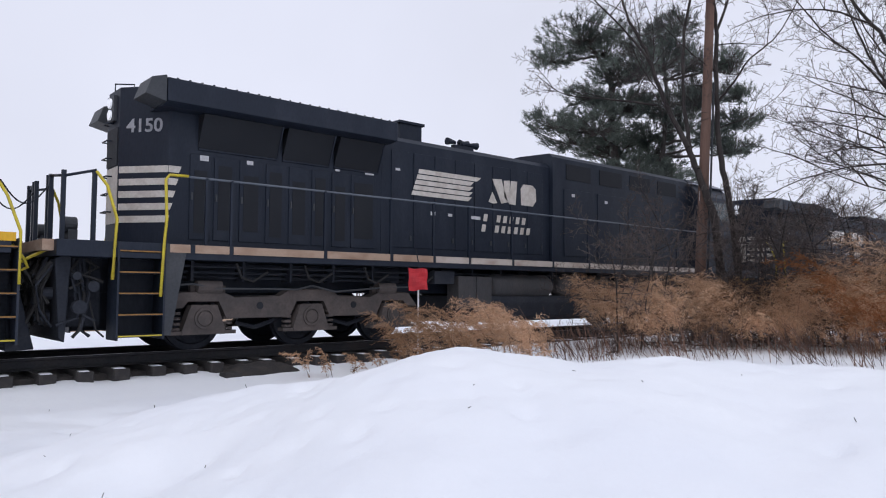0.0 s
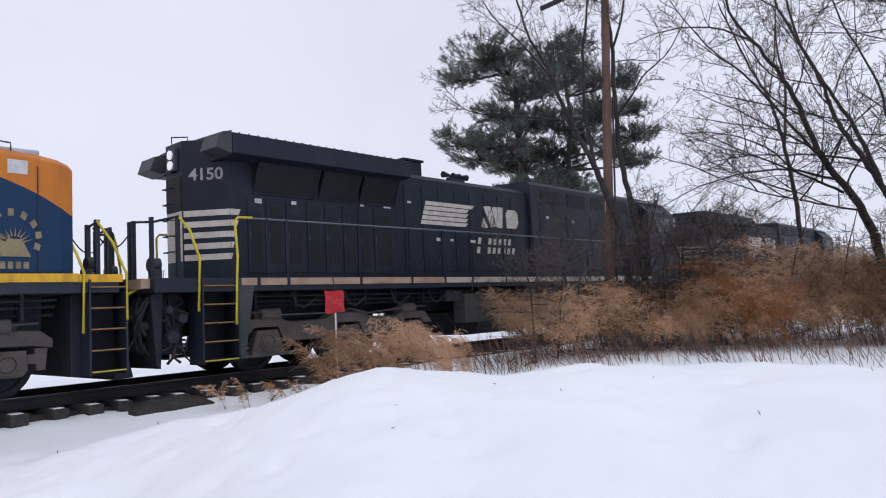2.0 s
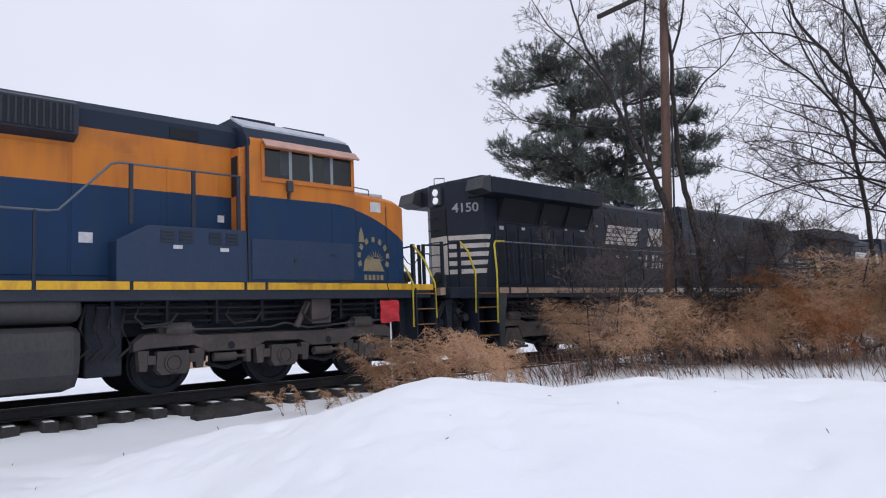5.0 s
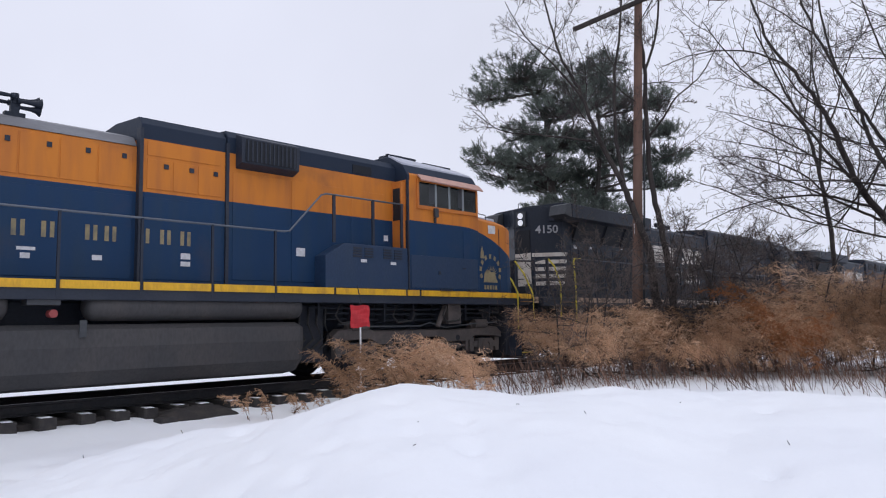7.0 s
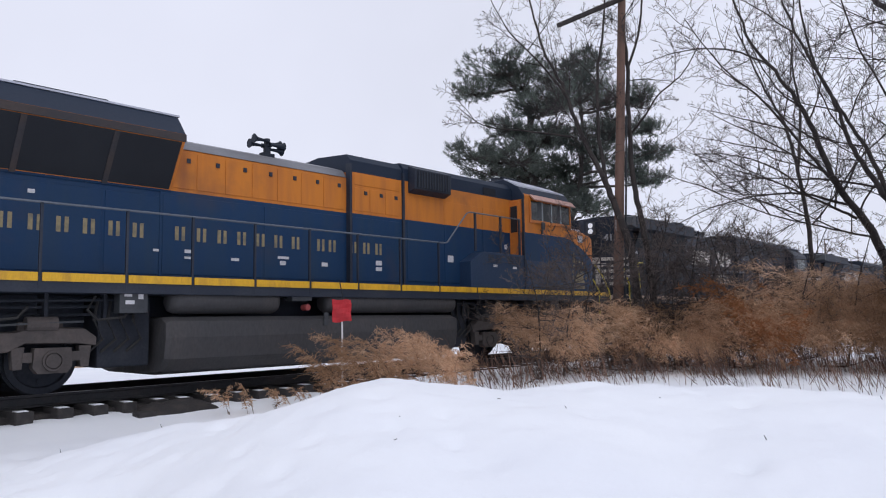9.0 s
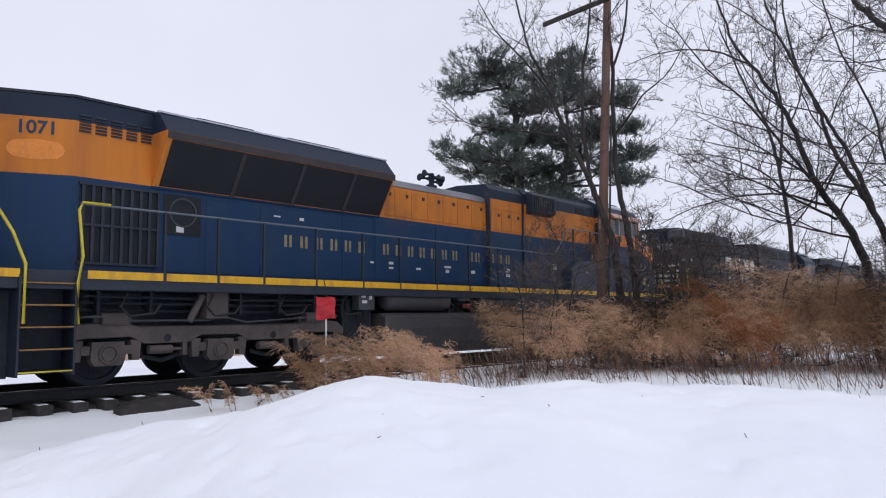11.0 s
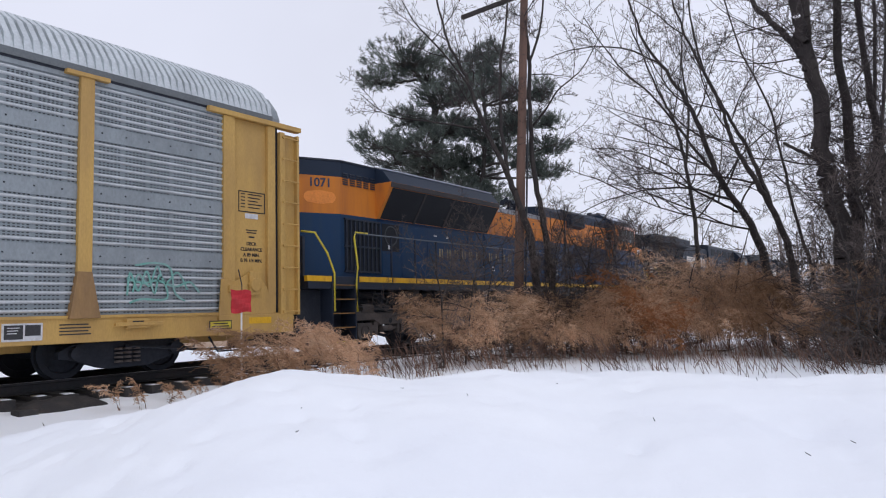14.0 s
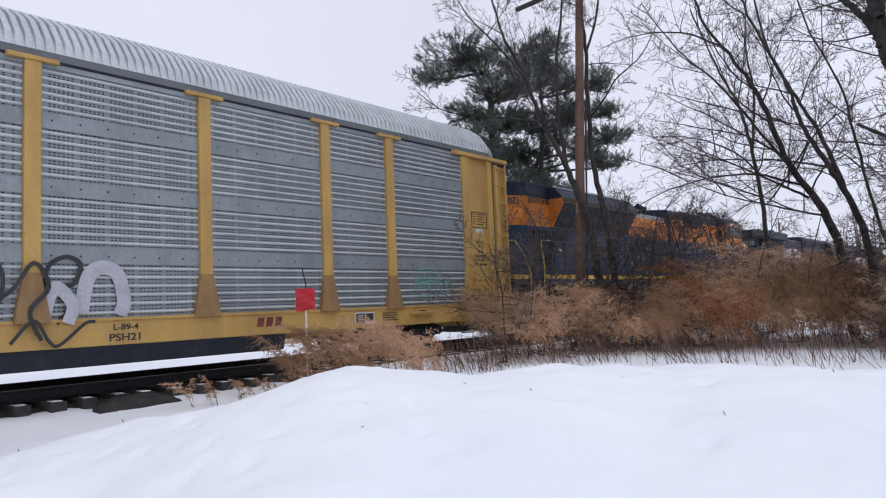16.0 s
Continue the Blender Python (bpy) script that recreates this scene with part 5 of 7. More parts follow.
        part("ditch_light", Mesh().cyl((1.75, s * 0.85, 1.98), (1.92, s * 0.85, 1.98), 0.12, 16).box(1.7, 1.82, s * 0.85 - 0.1, s * 0.85 + 0.1, 1.76, 1.9), BLACK_GREY, root)
        part("end_rail", Mesh().tube([(-19.7, s * 1.1, 2.66), (-19.85, s * 0.5, 2.66)], 0.02).tube([(1.80, s * 1.16, 2.62), (1.92, s * 0.5, 2.62)], 0.02), NAVY, root)
    stairs(root, 1.56, 2.08, NAVY, YELLOW)
    stairs(root, -19.18, -18.45, NAVY, YELLOW)
    for xa, xb, d in ((1.40, 2.05, 1), (-19.95, -19.2, -1)):
        part("pilot", Mesh().prism_y([(xa, 0.25), (xb, 0.22), (xb, 1.5), (xa, 1.5)], -1.15, 1.15), UNDER, root, "grimy end plate", bevel=0.02)
        part("platform_edge", Mesh().box(min(xa, xb), max(xa, xb), -1.50, -1.40, 1.66, 1.78), SILL_YELLOW, root)
        for k in range(6):
            x = xb if d > 0 else xa
            y_ = -1.1 + 0.2 * k
            part("cable", Mesh().tube([(x, y_, 1.40), (x + 0.17 * d, y_ + 0.03, 1.12 - 0.05 * (k % 3)), (x + 0.12 * d, y_ + 0.1, 0.92), (x, y_ + 0.05, 0.8)], 0.026, 7), RUBBER, root)
    coupler(root, 2.0, 1)
    coupler(root, -19.9, -1)
    # tanks and underfloor gear
    prof = [(-1.48, 1.06), (-1.50, 0.80), (-1.44, 0.45), (-1.25, 0.24), (-0.9, 0.18), (0.9, 0.18), (1.25, 0.24), (1.44, 0.45), (1.50, 0.80), (1.48, 1.06), (1.3, 1.14), (-1.3, 1.14)]
    part("fuel_tank", Mesh().loft([(-12.0, y_ * 0.96, 0.66 + (z - 0.66) * 0.94) for y_, z in prof], [(-11.92, y_, z) for y_, z in prof], [(-5.0, y_, z) for y_, z in prof], [(-4.90, y_ * 0.96, 0.66 + (z - 0.66) * 0.94) for y_, z in prof]), TANK, root, "long dusty grey fuel tank")
    for s in (-1, 1):
        for xa, xb in ((-8.72, -4.85), (-11.9, -9.75)):
            t = Mesh().loft(*[[(x, s * 1.22 + q * 0.225 * math.cos(a), 1.41 + q * 0.225 * math.sin(a)) for a in [2 * math.pi * k / 18 for k in range(18)]] for x, q in ((xa, 0.5), (xa + 0.05, 0.85), (xa + 0.14, 1), (xb - 0.14, 1), (xb - 0.05, 0.85), (xb, 0.5))])
            part("air_tank", t, TANK, root, "dusty cylindrical air reservoir", smooth=True)
        part("valve_box", Mesh().box(-9.55, -9.1, s * 1.2, s * 1.45, 1.42, 1.6), BLACK_GREY, root, bevel=0.01)
        part("filler_cap", Mesh().cyl((-9.2, s * 1.3, 1.3), (-9.2, s * 1.46, 1.3), 0.06), RED_CAP, root, "small red filler cap")
        part("sight_gauge", Mesh().box(-8.86, -8.76, s * 1.5, s * 1.52, 0.95, 1.2), BLACK_GREY, root)
        for xa, xb in ((-4.6, 1.2), (-18.2, -12.2)):
            for z, y_ in ((1.42, 1.16), (1.32, 1.08), (1.20, 1.0)):
                part("pipe", Mesh().tube([(xa, s * y_, z), ((xa + xb) / 2, s * y_, z - 0.04), (xb, s * y_, z)], 0.025), UNDER, root)
            for x in np.arange(xa + 0.2, xb, 0.85):
                part("bracket", Mesh().box(x, x + 0.05, s * 0.9, s * 1.2, 1.12, 1.5), UNDER, root)
            for x in np.arange(xa + 0.6, xb - 0.8, 1.5):
                part("hose", Mesh().tube([(x, s * 1.38, 1.46), (x - 0.12, s * 1.40, 1.25), (x + 0.05, s * 1.36, 1.10), (x + 0.45, s * 1.36, 1.14), (x + 0.6, s * 1.3, 1.3)], 0.022), RUBBER, root)
        for x in (-0.9, -16.2):
            part("sand_pipe", Mesh().box(x, x + 0.42, s * 1.05, s * 1.36, 1.05, 1.55).cyl((x - 0.3, s * 1.3, 1.0), (x - 0.05, s * 1.3, 1.45), 0.06), TRUCK, root, bevel=0.01)
    loco_truck(root, (0.51, -1.42, -3.45), straight=True)
    loco_truck(root, (-13.62, -15.85, -17.82), straight=True)
    for xa, xb in ((-12.95, -12.12), (-4.75, -4.2)):
        part("underfloor_box", Mesh().box(xa, xb, -1.12, 1.12, 0.36, 1.48), UNDER, root, "dark grimy underfloor equipment box", bevel=0.03)
        for s in (-1, 1):
            for k in range(4):
                part("hose", Mesh().tube([(xa + 0.2 * k, s * 1.12, 1.45), (xa + 0.2 * k - 0.1, s * 1.22, 1.1), (xa + 0.2 * k + 0.05, s * 1.2, 0.8), (xa + 0.2 * k - 0.15, s * 1.12, 0.6)], 0.024, 7), RUBBER, root)
    part("gauge_panel", Mesh().box(-12.75, -12.3, -1.42, -1.2, 1.2, 1.6), BLACK_GREY, root, "grey gauge panel", bevel=0.01)
    bars(root, "gauge_label", [(-12.68, -12.56, 1.46, 1.52), (-12.66, -12.52, 1.34, 1.40), (-12.46, -12.38, 1.42, 1.5)], -1.42, LABEL, "small white label")
    plow = Mesh().loft([(2.02, -1.2, 0.14), (2.02, 1.2, 0.14), (2.02, 1.15, 1.1), (2.02, -1.15, 1.1)], [(2.42, -1.0, 0.14), (2.42, 1.0, 0.14), (2.16, 1.1, 1.1), (2.16, -1.1, 1.1)])
    part("snow_plow", plow, UNDER, root, "dark grimy front plow", bevel=0.02)
    for k in range(9):
        y_ = -1.1 + 0.16 * k
        part("hose", Mesh().tube([(2.05, y_, 1.5), (2.3 + 0.02 * (k % 3), y_ + 0.05, 1.2), (2.42, y_ - 0.04, 0.85), (2.28, y_ + 0.08, 0.5)], 0.028, 7), RUBBER, root)
    part("cable", Mesh().tube([(2.05, -1.25, 1.62), (2.2, -1.2, 1.45), (2.28, -1.1, 1.32), (2.15, -1.05, 1.25)], 0.022, 7), YELLOW, root, "yellow jumper cable")
    return root


SCREEN_GLASS, sgn, sgb = nodes_of("reflecting_dark_glass")
sgb.inputs["Base Color"].default_value = (0.012, 0.016, 0.016, 1)
sgb.inputs["Roughness"].default_value = 0.08
BROWN_BLACK = surface("sooty_brown_black", (0.026, 0.024, 0.029), (0.058, 0.037, 0.028), 0.65, coarse=1.5)
SILL_PALE = surface("pale_stained_stripe", (0.52, 0.46, 0.41), (0.34, 0.25, 0.20), 0.7, coarse=1.6, stretch=(1.5, 1, 3), bump=0.1)
DULL_WHITE = surface("dulled_white_number", (0.36, 0.37, 0.40), (0.24, 0.25, 0.27), 0.6, coarse=6)
DULL_ORANGE = surface("dull_orange_paint", (0.30, 0.15, 0.04), (0.12, 0.075, 0.04), 0.7, coarse=6)
RED_CAP = surface("dull_red_cap", (0.30, 0.05, 0.05), (0.2, 0.05, 0.05), 0.6)


def auto_rack():
    """A covered auto-carrying car: yellow frame and posts, perforated grey panels, ribbed roof."""
    root = vehicle("autorack_car", -33.9, "tall covered autorack car, yellow posts, grey perforated panels", "railcar")
    x_end, x_far = -20.25, -47.55
    m = Mesh().box(x_far, x_end - 0.3, -1.55, 1.55, 0.60, 1.0).box(x_far, x_end - 0.3, -0.5, 0.5, 0.45, 0.62)
    fr = part("side_sill", m, RACK_YELLOW, root, "yellow weathered side sill", bevel=0.015)
    for s in (-1, 1):
        part("sill_ledge", Mesh().box(x_far + 0.2, -22.2, s * 1.50, s * 1.575, 0.985, 1.03), RACK_YELLOW, fr)
        # the skirt's dark colour carries the shade below the yellow sill
        part("sill_skirt", Mesh().prism_x([(s * 1.45, 0.30), (s * 1.2, 0.30), (s * 1.2, 0.63), (s * 1.53, 0.63)], -45.0, -27.8), UNDER, fr, "lower sill coloured dark for shade")
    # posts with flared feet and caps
    posts = [-24.84, -26.73, -29.50, -32.30, -35.10, -37.90, -40.70, -43.0, -45.0]
    for s in (-1, 1):
        for x in posts:
            p = part("post", Mesh().box(x - 0.115, x + 0.115, s * 1.50, s * 1.60, 1.70, 4.84), RACK_YELLOW, root, bevel=0.012)
            part("post_foot", Mesh().loft([(x - 0.115, s * 1.50, 1.72), (x + 0.115, s * 1.50, 1.72), (x + 0.115, s * 1.602, 1.72), (x - 0.115, s * 1.602, 1.72)],
                                          [(x - 0.25, s * 1.50, 0.98), (x + 0.25, s * 1.50, 0.98), (x + 0.25, s * 1.64, 0.98), (x - 0.25, s * 1.64, 0.98)]), RACK_RUST, p, "rust-stained flared post foot", bevel=0.01)
            part("post_cap", Mesh().box(x - 0.36, x + 0.36, s * 1.47, s * 1.63, 4.83, 4.90), RACK_YELLOW, p, bevel=0.01)
    # siding: four ribbed sheets between flat bands in each bay
    edges = [-22.16] + posts + [-46.4]
    bays = [(b + (0.115 if k < len(posts) else 0), a - (0.115 if k else 0.0)) for k, (a, b) in enumerate(zip(edges, edges[1:]))]
    zs = [(1.03, 1.86), (2.12, 2.86), (3.10, 3.86), (4.10, 4.78)]
    for s in (-1, 1):
        for xa, xb in bays:
            for z0, z1 in zs:
                n = 6
                step = (z1 - z0) / n
                sheet = part("rack_panel", Mesh().box(xa, xb, s * 1.485, s * 1.512, z0, z1), PANEL, root)
                slots = Mesh()
                for k in range(n):
                    z = z0 + (k + 0.35) * step
                    if s < 0:
                        x, col = xa + 0.06, 0
                        while x < xb - 0.07:
                            for zz in (z + 0.060, z - 0.022):
                                if zz > z0 + 0.01 and zz + 0.02 < z1 and col % 7:
                                    slots.add([(x, -1.5135, zz), (x + 0.036, -1.5135, zz), (x + 0.036, -1.5135, zz + 0.018), (x, -1.5135, zz + 0.018)], [(0, 1, 2, 3)])
                            x, col = x + 0.066, col + 1
                        # the light colour of each rib stands for a highlight line
                        prof = [(s * 1.512, z), (s * 1.530, z + 0.008), (s * 1.540, z + 0.024), (s * 1.534, z + 0.040), (s * 1.512, z + 0.052)]
                        part("rib", Mesh().prism_x(prof, xa + 0.01, xb - 0.01), RIB_HIGHLIGHT, sheet)
                if s < 0:
                    part("punched_slot_field", slots, SLOT, sheet, "rows of small dark slots")["kind"] = "stuff"
            for z0, z1 in ((1.86, 2.12), (2.86, 3.10), (3.86, 4.10), (4.78, 4.86)):
                part("panel_band", Mesh().prism_x([(s * 1.50, z0), (s * 1.50, z1), (s * 1.535, z1), (s * 1.535, z0)], xa, xb), GALV, root)
            rivets = Mesh()
            for z in (1.96, 2.98, 3.98):
                for x in np.arange(xa + 0.15, xb, 0.42):
                    rivets.box(x, x + 0.022, s * 1.535, s * 1.545, z, z + 0.022)
            part("rivets", rivets, UNDER, root)
        # dark sheet added for the shade inside the rack
        part("inside_shade", Mesh().box(-46.4, -22.16, s * 1.44, s * 1.46, 1.0, 4.9), SCREEN, root, "dark sheet for the shaded inside of the rack")
    # ribbed roof
    prof = [(-1.53, 4.86), (-1.53, 5.00), (-1.44, 5.22), (-1.2, 5.52), (-0.85, 5.74), (-0.45, 5.85), (0, 5.88), (0.45, 5.85), (0.85, 5.74), (1.2, 5.52), (1.44, 5.22), (1.53, 5.00), (1.53, 4.86)]
    v, f = [], []
    x, k = x_far + 0.3, 0
    step = [0.0, 0.03, 0.04, 0.125]
    xs = []
    while x < -20.95:
        for i, d in enumerate(step):
            xs.append((x + d, 1.0 if i in (0, 1) else 1.034))
        x += 0.14
    for xx, q in xs:
        v += [(xx, y * (1 if abs(y) > 1.5 else q), 4.86 + (z - 4.86) * (1.0 + (q - 1) * 2.2)) for y, z in prof]
    n = len(prof)
    for i in range(len(xs) - 1):
        f += [(i * n + j, i * n + j + 1, (i + 1) * n + j + 1, (i + 1) * n + j) for j in range(n - 1)]
    roof = part("roof", Mesh().add(v, f), RACK_ROOF, root, "ribbed galvanised roof")
    part("roof_end", Mesh().loft([(-20.95, y, z) for y, z in prof], [(-20.72, y * 0.985, 4.86 + (z - 4.86) * 0.95) for y, z in prof]), GALV, roof)
    part("roof_cap", Mesh().loft([(-20.72, y * 0.80, 5.0 + (z - 5.0) * 0.9) for y, z in prof[2:-2]], [(-20.48, y * 0.7, 5.0 + (z - 5.0) * 0.7) for y, z in prof[2:-2]]), WHITE, roof, "white plastic end cap")
    for s in (-1, 1):
        part("eave_rail", Mesh().box(-46.4, -22.0, s * 1.49, s * 1.545, 4.86, 4.90), UNDER, roof)
        part("eave_band", Mesh().box(-46.4, -20.95, s * 1.50, s * 1.555, 4.90, 5.02), EAVE_GREY, roof, "dull dark eave band")
        # end structure
        part("end_eave", Mesh().box(-22.55, -20.22, s * 1.46, s * 1.63, 4.80, 4.90), RACK_YELLOW, root, bevel=0.012)
        e = part("end_panel", Mesh().box(-22.16, -20.98, s * 1.46, s * 1.50, 1.0, 4.80), RACK_YELLOW, root)
        part("end_stile", Mesh().box(-22.18, -21.92, s * 1.50, s * 1.58, 1.0, 4.80), RACK_YELLOW, e, bevel=0.01)
        part("end_stile", Mesh().box(-21.10, -20.90, s * 1.48, s * 1.58, 1.0, 4.80), RACK_YELLOW, e, bevel=0.01)
        # dark box fills the gap and paints its shade
        part("end_gap_shade", Mesh().box(-20.90, -20.80, s * 1.40, s * 1.52, 1.0, 4.80), SCREEN, e)
        l = part("ladder_post", Mesh().box(-20.80, -20.68, s * 1.46, s * 1.62, 0.95, 4.72), RACK_YELLOW, root, bevel=0.01)
        part("ladder_back", Mesh().box(-20.68, -20.30, s * 1.47, s * 1.50, 0.95, 4.72), RACK_YELLOW, l)
        part("ladder_rail", Mesh().box(-20.32, -20.26, s * 1.47, s * 1.60, 0.95, 4.72), RACK_YELLOW, l, bevel=0.006)
        for k in range(9):
            z = 1.02 + 0.45 * k
            part("rung", Mesh().cyl((-20.72, s * 1.62, z), (-20.27, s * 1.60, z), 0.016, 8).cyl((-20.72, s * 1.58, z), (-20.72, s * 1.65, z), 0.035, 8), RACK_YELLOW, l)
        g = part("brake_gusset", Mesh().prism_y([(-22.3, 0.98), (-20.98, 0.98), (-21.15, 1.5), (-21.45, 1.85), (-21.9, 1.62), (-22.25, 1.66)], s * 1.575, s * 1.60), RACK_YELLOW, e, bevel=0.006)
        part("winch", Mesh().cyl((-21.5, s * 1.6, 1.55), (-21.5, s * 1.70, 1.55), 0.13, 12).box(-21.62, -21.38, s * 1.6, s * 1.66, 1.35, 1.8).box(-22.1, -21.7, s * 1.6, s * 1.66, 1.40, 1.54), RACK_YELLOW, g, bevel=0.008)
        part("end_sill", Mesh().box(-22.3, -20.45, s * 1.50, s * 1.60, 0.60, 0.98), RACK_YELLOW, root, bevel=0.012)
        part("stirrup", Mesh().tube([(-21.0, s * 1.55, 0.6), (-21.0, s * 1.56, 0.28), (-20.55, s * 1.56, 0.28), (-20.55, s * 1.55, 0.62)], 0.018), UNDER, root)
    part("end_door", Mesh().box(-20.95, -20.85, -1.44, 1.44, 0.9, 4.8), RACK_YELLOW, root)
    for k in range(9):
        part("end_rib", Mesh().box(-20.85, -20.80, -1.40 + 0.33 * k, -1.28 + 0.33 * k, 0.95, 4.75), RACK_YELLOW, root)
    part("end_platform", Mesh().box(-20.95, -20.3, -1.45, 1.45, 0.85, 0.93), RACK_YELLOW, root)
    # plates and writing
    plate = part("data_frame", Mesh().box(-21.78, -21.12, -1.502, -1.50, 2.98, 3.0).box(-21.78, -21.12, -1.506, -1.50, 2.98, 3.0).box(-21.78, -21.12, -1.506, -1.50, 3.38, 3.40).box(-21.78, -21.76, -1.506, -1.50, 2.98, 3.40).box(-21.14, -21.12, -1.506, -1.50, 2.98, 3.40), UNDER, root, "black outlined data panel")
    bars(root, "small_print", [(-21.72, -21.62, 3.33 - 0.065 * k, 3.35 - 0.065 * k) for k in range(5)] + [(-21.55, -21.2 - 0.05 * (k % 3), 3.33 - 0.065 * k, 3.35 - 0.065 * k) for k in range(5)], -1.501, UNDER, "rows of small dark print")
    bars(root, "white_plate", [(-21.62, -21.30, 2.86, 2.96)], -1.501, LABEL, "white plate")
    bars(root, "small_print", [(-21.6, -21.32, 2.62, 2.64), (-21.58, -21.34, 2.57, 2.59), (-21.53, -21.39, 2.48, 2.51)], -1.501, UNDER, "rows of small dark print")
    for k, tx in enumerate(("DECK", "CLEARANCE", "A 89 MIN.", "B 93 1/4 MIN.")):
        lettering("clearance_note", tx, 0.095, (-21.46, -1.5015, 2.33 - 0.11 * k), UNDER, root, 0, 0, 1.0, "dark stencilled clearance note")
    yp = part("yellow_plate", Mesh().box(-22.52, -22.02, -1.61, -1.60, 0.72, 0.88), SPRAY_BLACK, root)
    part("plate_face", Mesh().box(-22.50, -22.04, -1.614, -1.61, 0.74, 0.86), YELLOW, yp, "yellow plate with dark print")
    bars(yp, "plate_print", [(-22.44, -22.12, 0.815, 0.835), (-22.46, -22.09, 0.765, 0.785)], -1.614, SPRAY_BLACK, "dark print")
    part("yellow_patch", Mesh().box(-21.6, -21.05, -1.606, -1.60, 0.80, 0.92), SILL_YELLOW, root)
    bp = part("inspection_plate", Mesh().box(-26.02, -25.45, -1.556, -1.55, 0.67, 0.93), LABEL, root, "black and white inspection plate")
    bars(bp, "plate_field", [(-25.99, -25.73, 0.70, 0.905), (-25.70, -25.48, 0.745, 0.905)], -1.556, SPRAY_BLACK, "black field")
    bars(bp, "plate_print", [(-25.95, -25.78, 0.86, 0.872), (-25.95, -25.80, 0.82, 0.832), (-25.95, -25.82, 0.78, 0.792)], -1.561, LABEL, "white print")
    bars(root, "sill_print", [(-25.2, -24.75 + 0.04 * (k % 2), 0.88 - 0.05 * k, 0.90 - 0.05 * k) for k in range(4)], -1.551, SPRAY_BLACK, "small dark print")
    # owner's mark as three plain blocks
    for k in range(3):
        part("owner_mark", Mesh().prism_y([(-28.47 + 0.2 * k, 0.75), (-28.33 + 0.2 * k, 0.75), (-28.30 + 0.2 * k, 0.92), (-28.44 + 0.2 * k, 0.92)], -1.555, -1.55), MAROON, root, "dark red block mark")
    lettering("stencil", "L-89-4", 0.13, (-30.92, -1.5515, 0.835), SPRAY_BLACK, root, 0, 0, 1.2, "dark stencilled code")
    lettering("stencil", "PSH21", 0.16, (-30.92, -1.5515, 0.665), SPRAY_BLACK, root, 0, 0, 1.25, "dark stencilled code")
    # spray paint: loops, a pale cloud, a teal scrawl
    def ribbon(name, pts, w, material, label, y=-1.5465):
        m = Mesh()
        dense = []
        for i in range(len(pts) - 1):
            p0, p1, p2, p3 = pts[max(i - 1, 0)], pts[i], pts[i + 1], pts[min(i + 2, len(pts) - 1)]
            for q in range(6):
                u = q / 6
                dense.append(tuple(0.5 * (2 * b + (c - a) * u + (2 * a - 5 * b + 4 * c - d) * u * u + (3 * b - a - 3 * c + d) * u**3) for a, b, c, d in zip(p0, p1, p2, p3)))
        dense.append(pts[-1])
        for j, ((xa, za), (xb, zb)) in enumerate(zip(dense, dense[1:])):
            dx, dz = xb - xa, zb - za
            L = max(math.hypot(dx, dz), 1e-6)
            nx, nz = -dz / L * w / 2, dx / L * w / 2
            ex, ez = dx / L * w * 0.2, dz / L * w * 0.2
            yy = y - 0.0004 * (j % 5)
            m.prism_y([(xa - nx - ex, za - nz - ez), (xb - nx + ex, zb - nz + ez), (xb + nx + ex, zb + nz + ez), (xa + nx - ex, za + nz - ez)], yy - 0.003, yy)
        return part(name, m, material, root, label)
    ribbon("graffiti", [(-33.3, 1.3), (-33.0, 1.9), (-32.72, 1.75), (-32.75, 1.3), (-33.0, 1.2), (-32.6, 1.45), (-32.3, 1.85), (-32.1, 1.5), (-32.35, 1.15), (-32.2, 0.75)], 0.06, SPRAY_BLACK, "black sprayed loops", -1.645)
    ribbon("graffiti", [(-32.05, 1.25), (-32.1, 1.75), (-31.85, 1.95), (-31.62, 1.85), (-31.72, 1.55), (-31.9, 1.5), (-31.78, 1.2), (-31.95, 0.98)], 0.065, SPRAY_BLACK, "black sprayed loops", -1.56)
    ribbon("graffiti", [(-32.6, 0.72), (-32.3, 1.02), (-32.1, 0.72), (-31.95, 0.66), (-31.6, 0.95), (-31.45, 0.98)], 0.05, SPRAY_BLACK, "black sprayed loops", -1.652)
    ribbon("graffiti_cloud", [(-31.6, 1.15), (-31.5, 1.65), (-31.3, 1.8), (-31.05, 1.7), (-30.95, 1.3), (-31.0, 1.1)], 0.22, SPRAY_WHITE, "pale sprayed cloud", -1.548)
    ribbon("graffiti_cloud", [(-32.15, 1.05), (-32.0, 1.5), (-31.75, 1.25), (-31.8, 1.0)], 0.18, SPRAY_WHITE, "pale sprayed cloud", -1.592)
    ribbon("graffiti_scrawl", [(-24.1, 1.35), (-24.05, 1.72), (-23.9, 1.42), (-23.75, 1.75), (-23.6, 1.38), (-23.5, 1.7), (-23.35, 1.3), (-23.85, 1.28), (-24.05, 1.22)], 0.035, TEAL, "faded teal scrawl")
    ribbon("graffiti_scrawl", [(-23.95, 1.85), (-23.6, 1.9), (-23.3, 1.82), (-23.2, 1.4), (-23.0, 1.25)], 0.035, TEAL, "faded teal scrawl")
    ribbon("graffiti_scrawl", [(-24.1, 1.62), (-23.8, 1.55), (-23.55, 1.6), (-23.2, 1.5), (-22.9, 1.58), (-22.7, 1.4)], 0.035, TEAL, "faded teal scrawl")
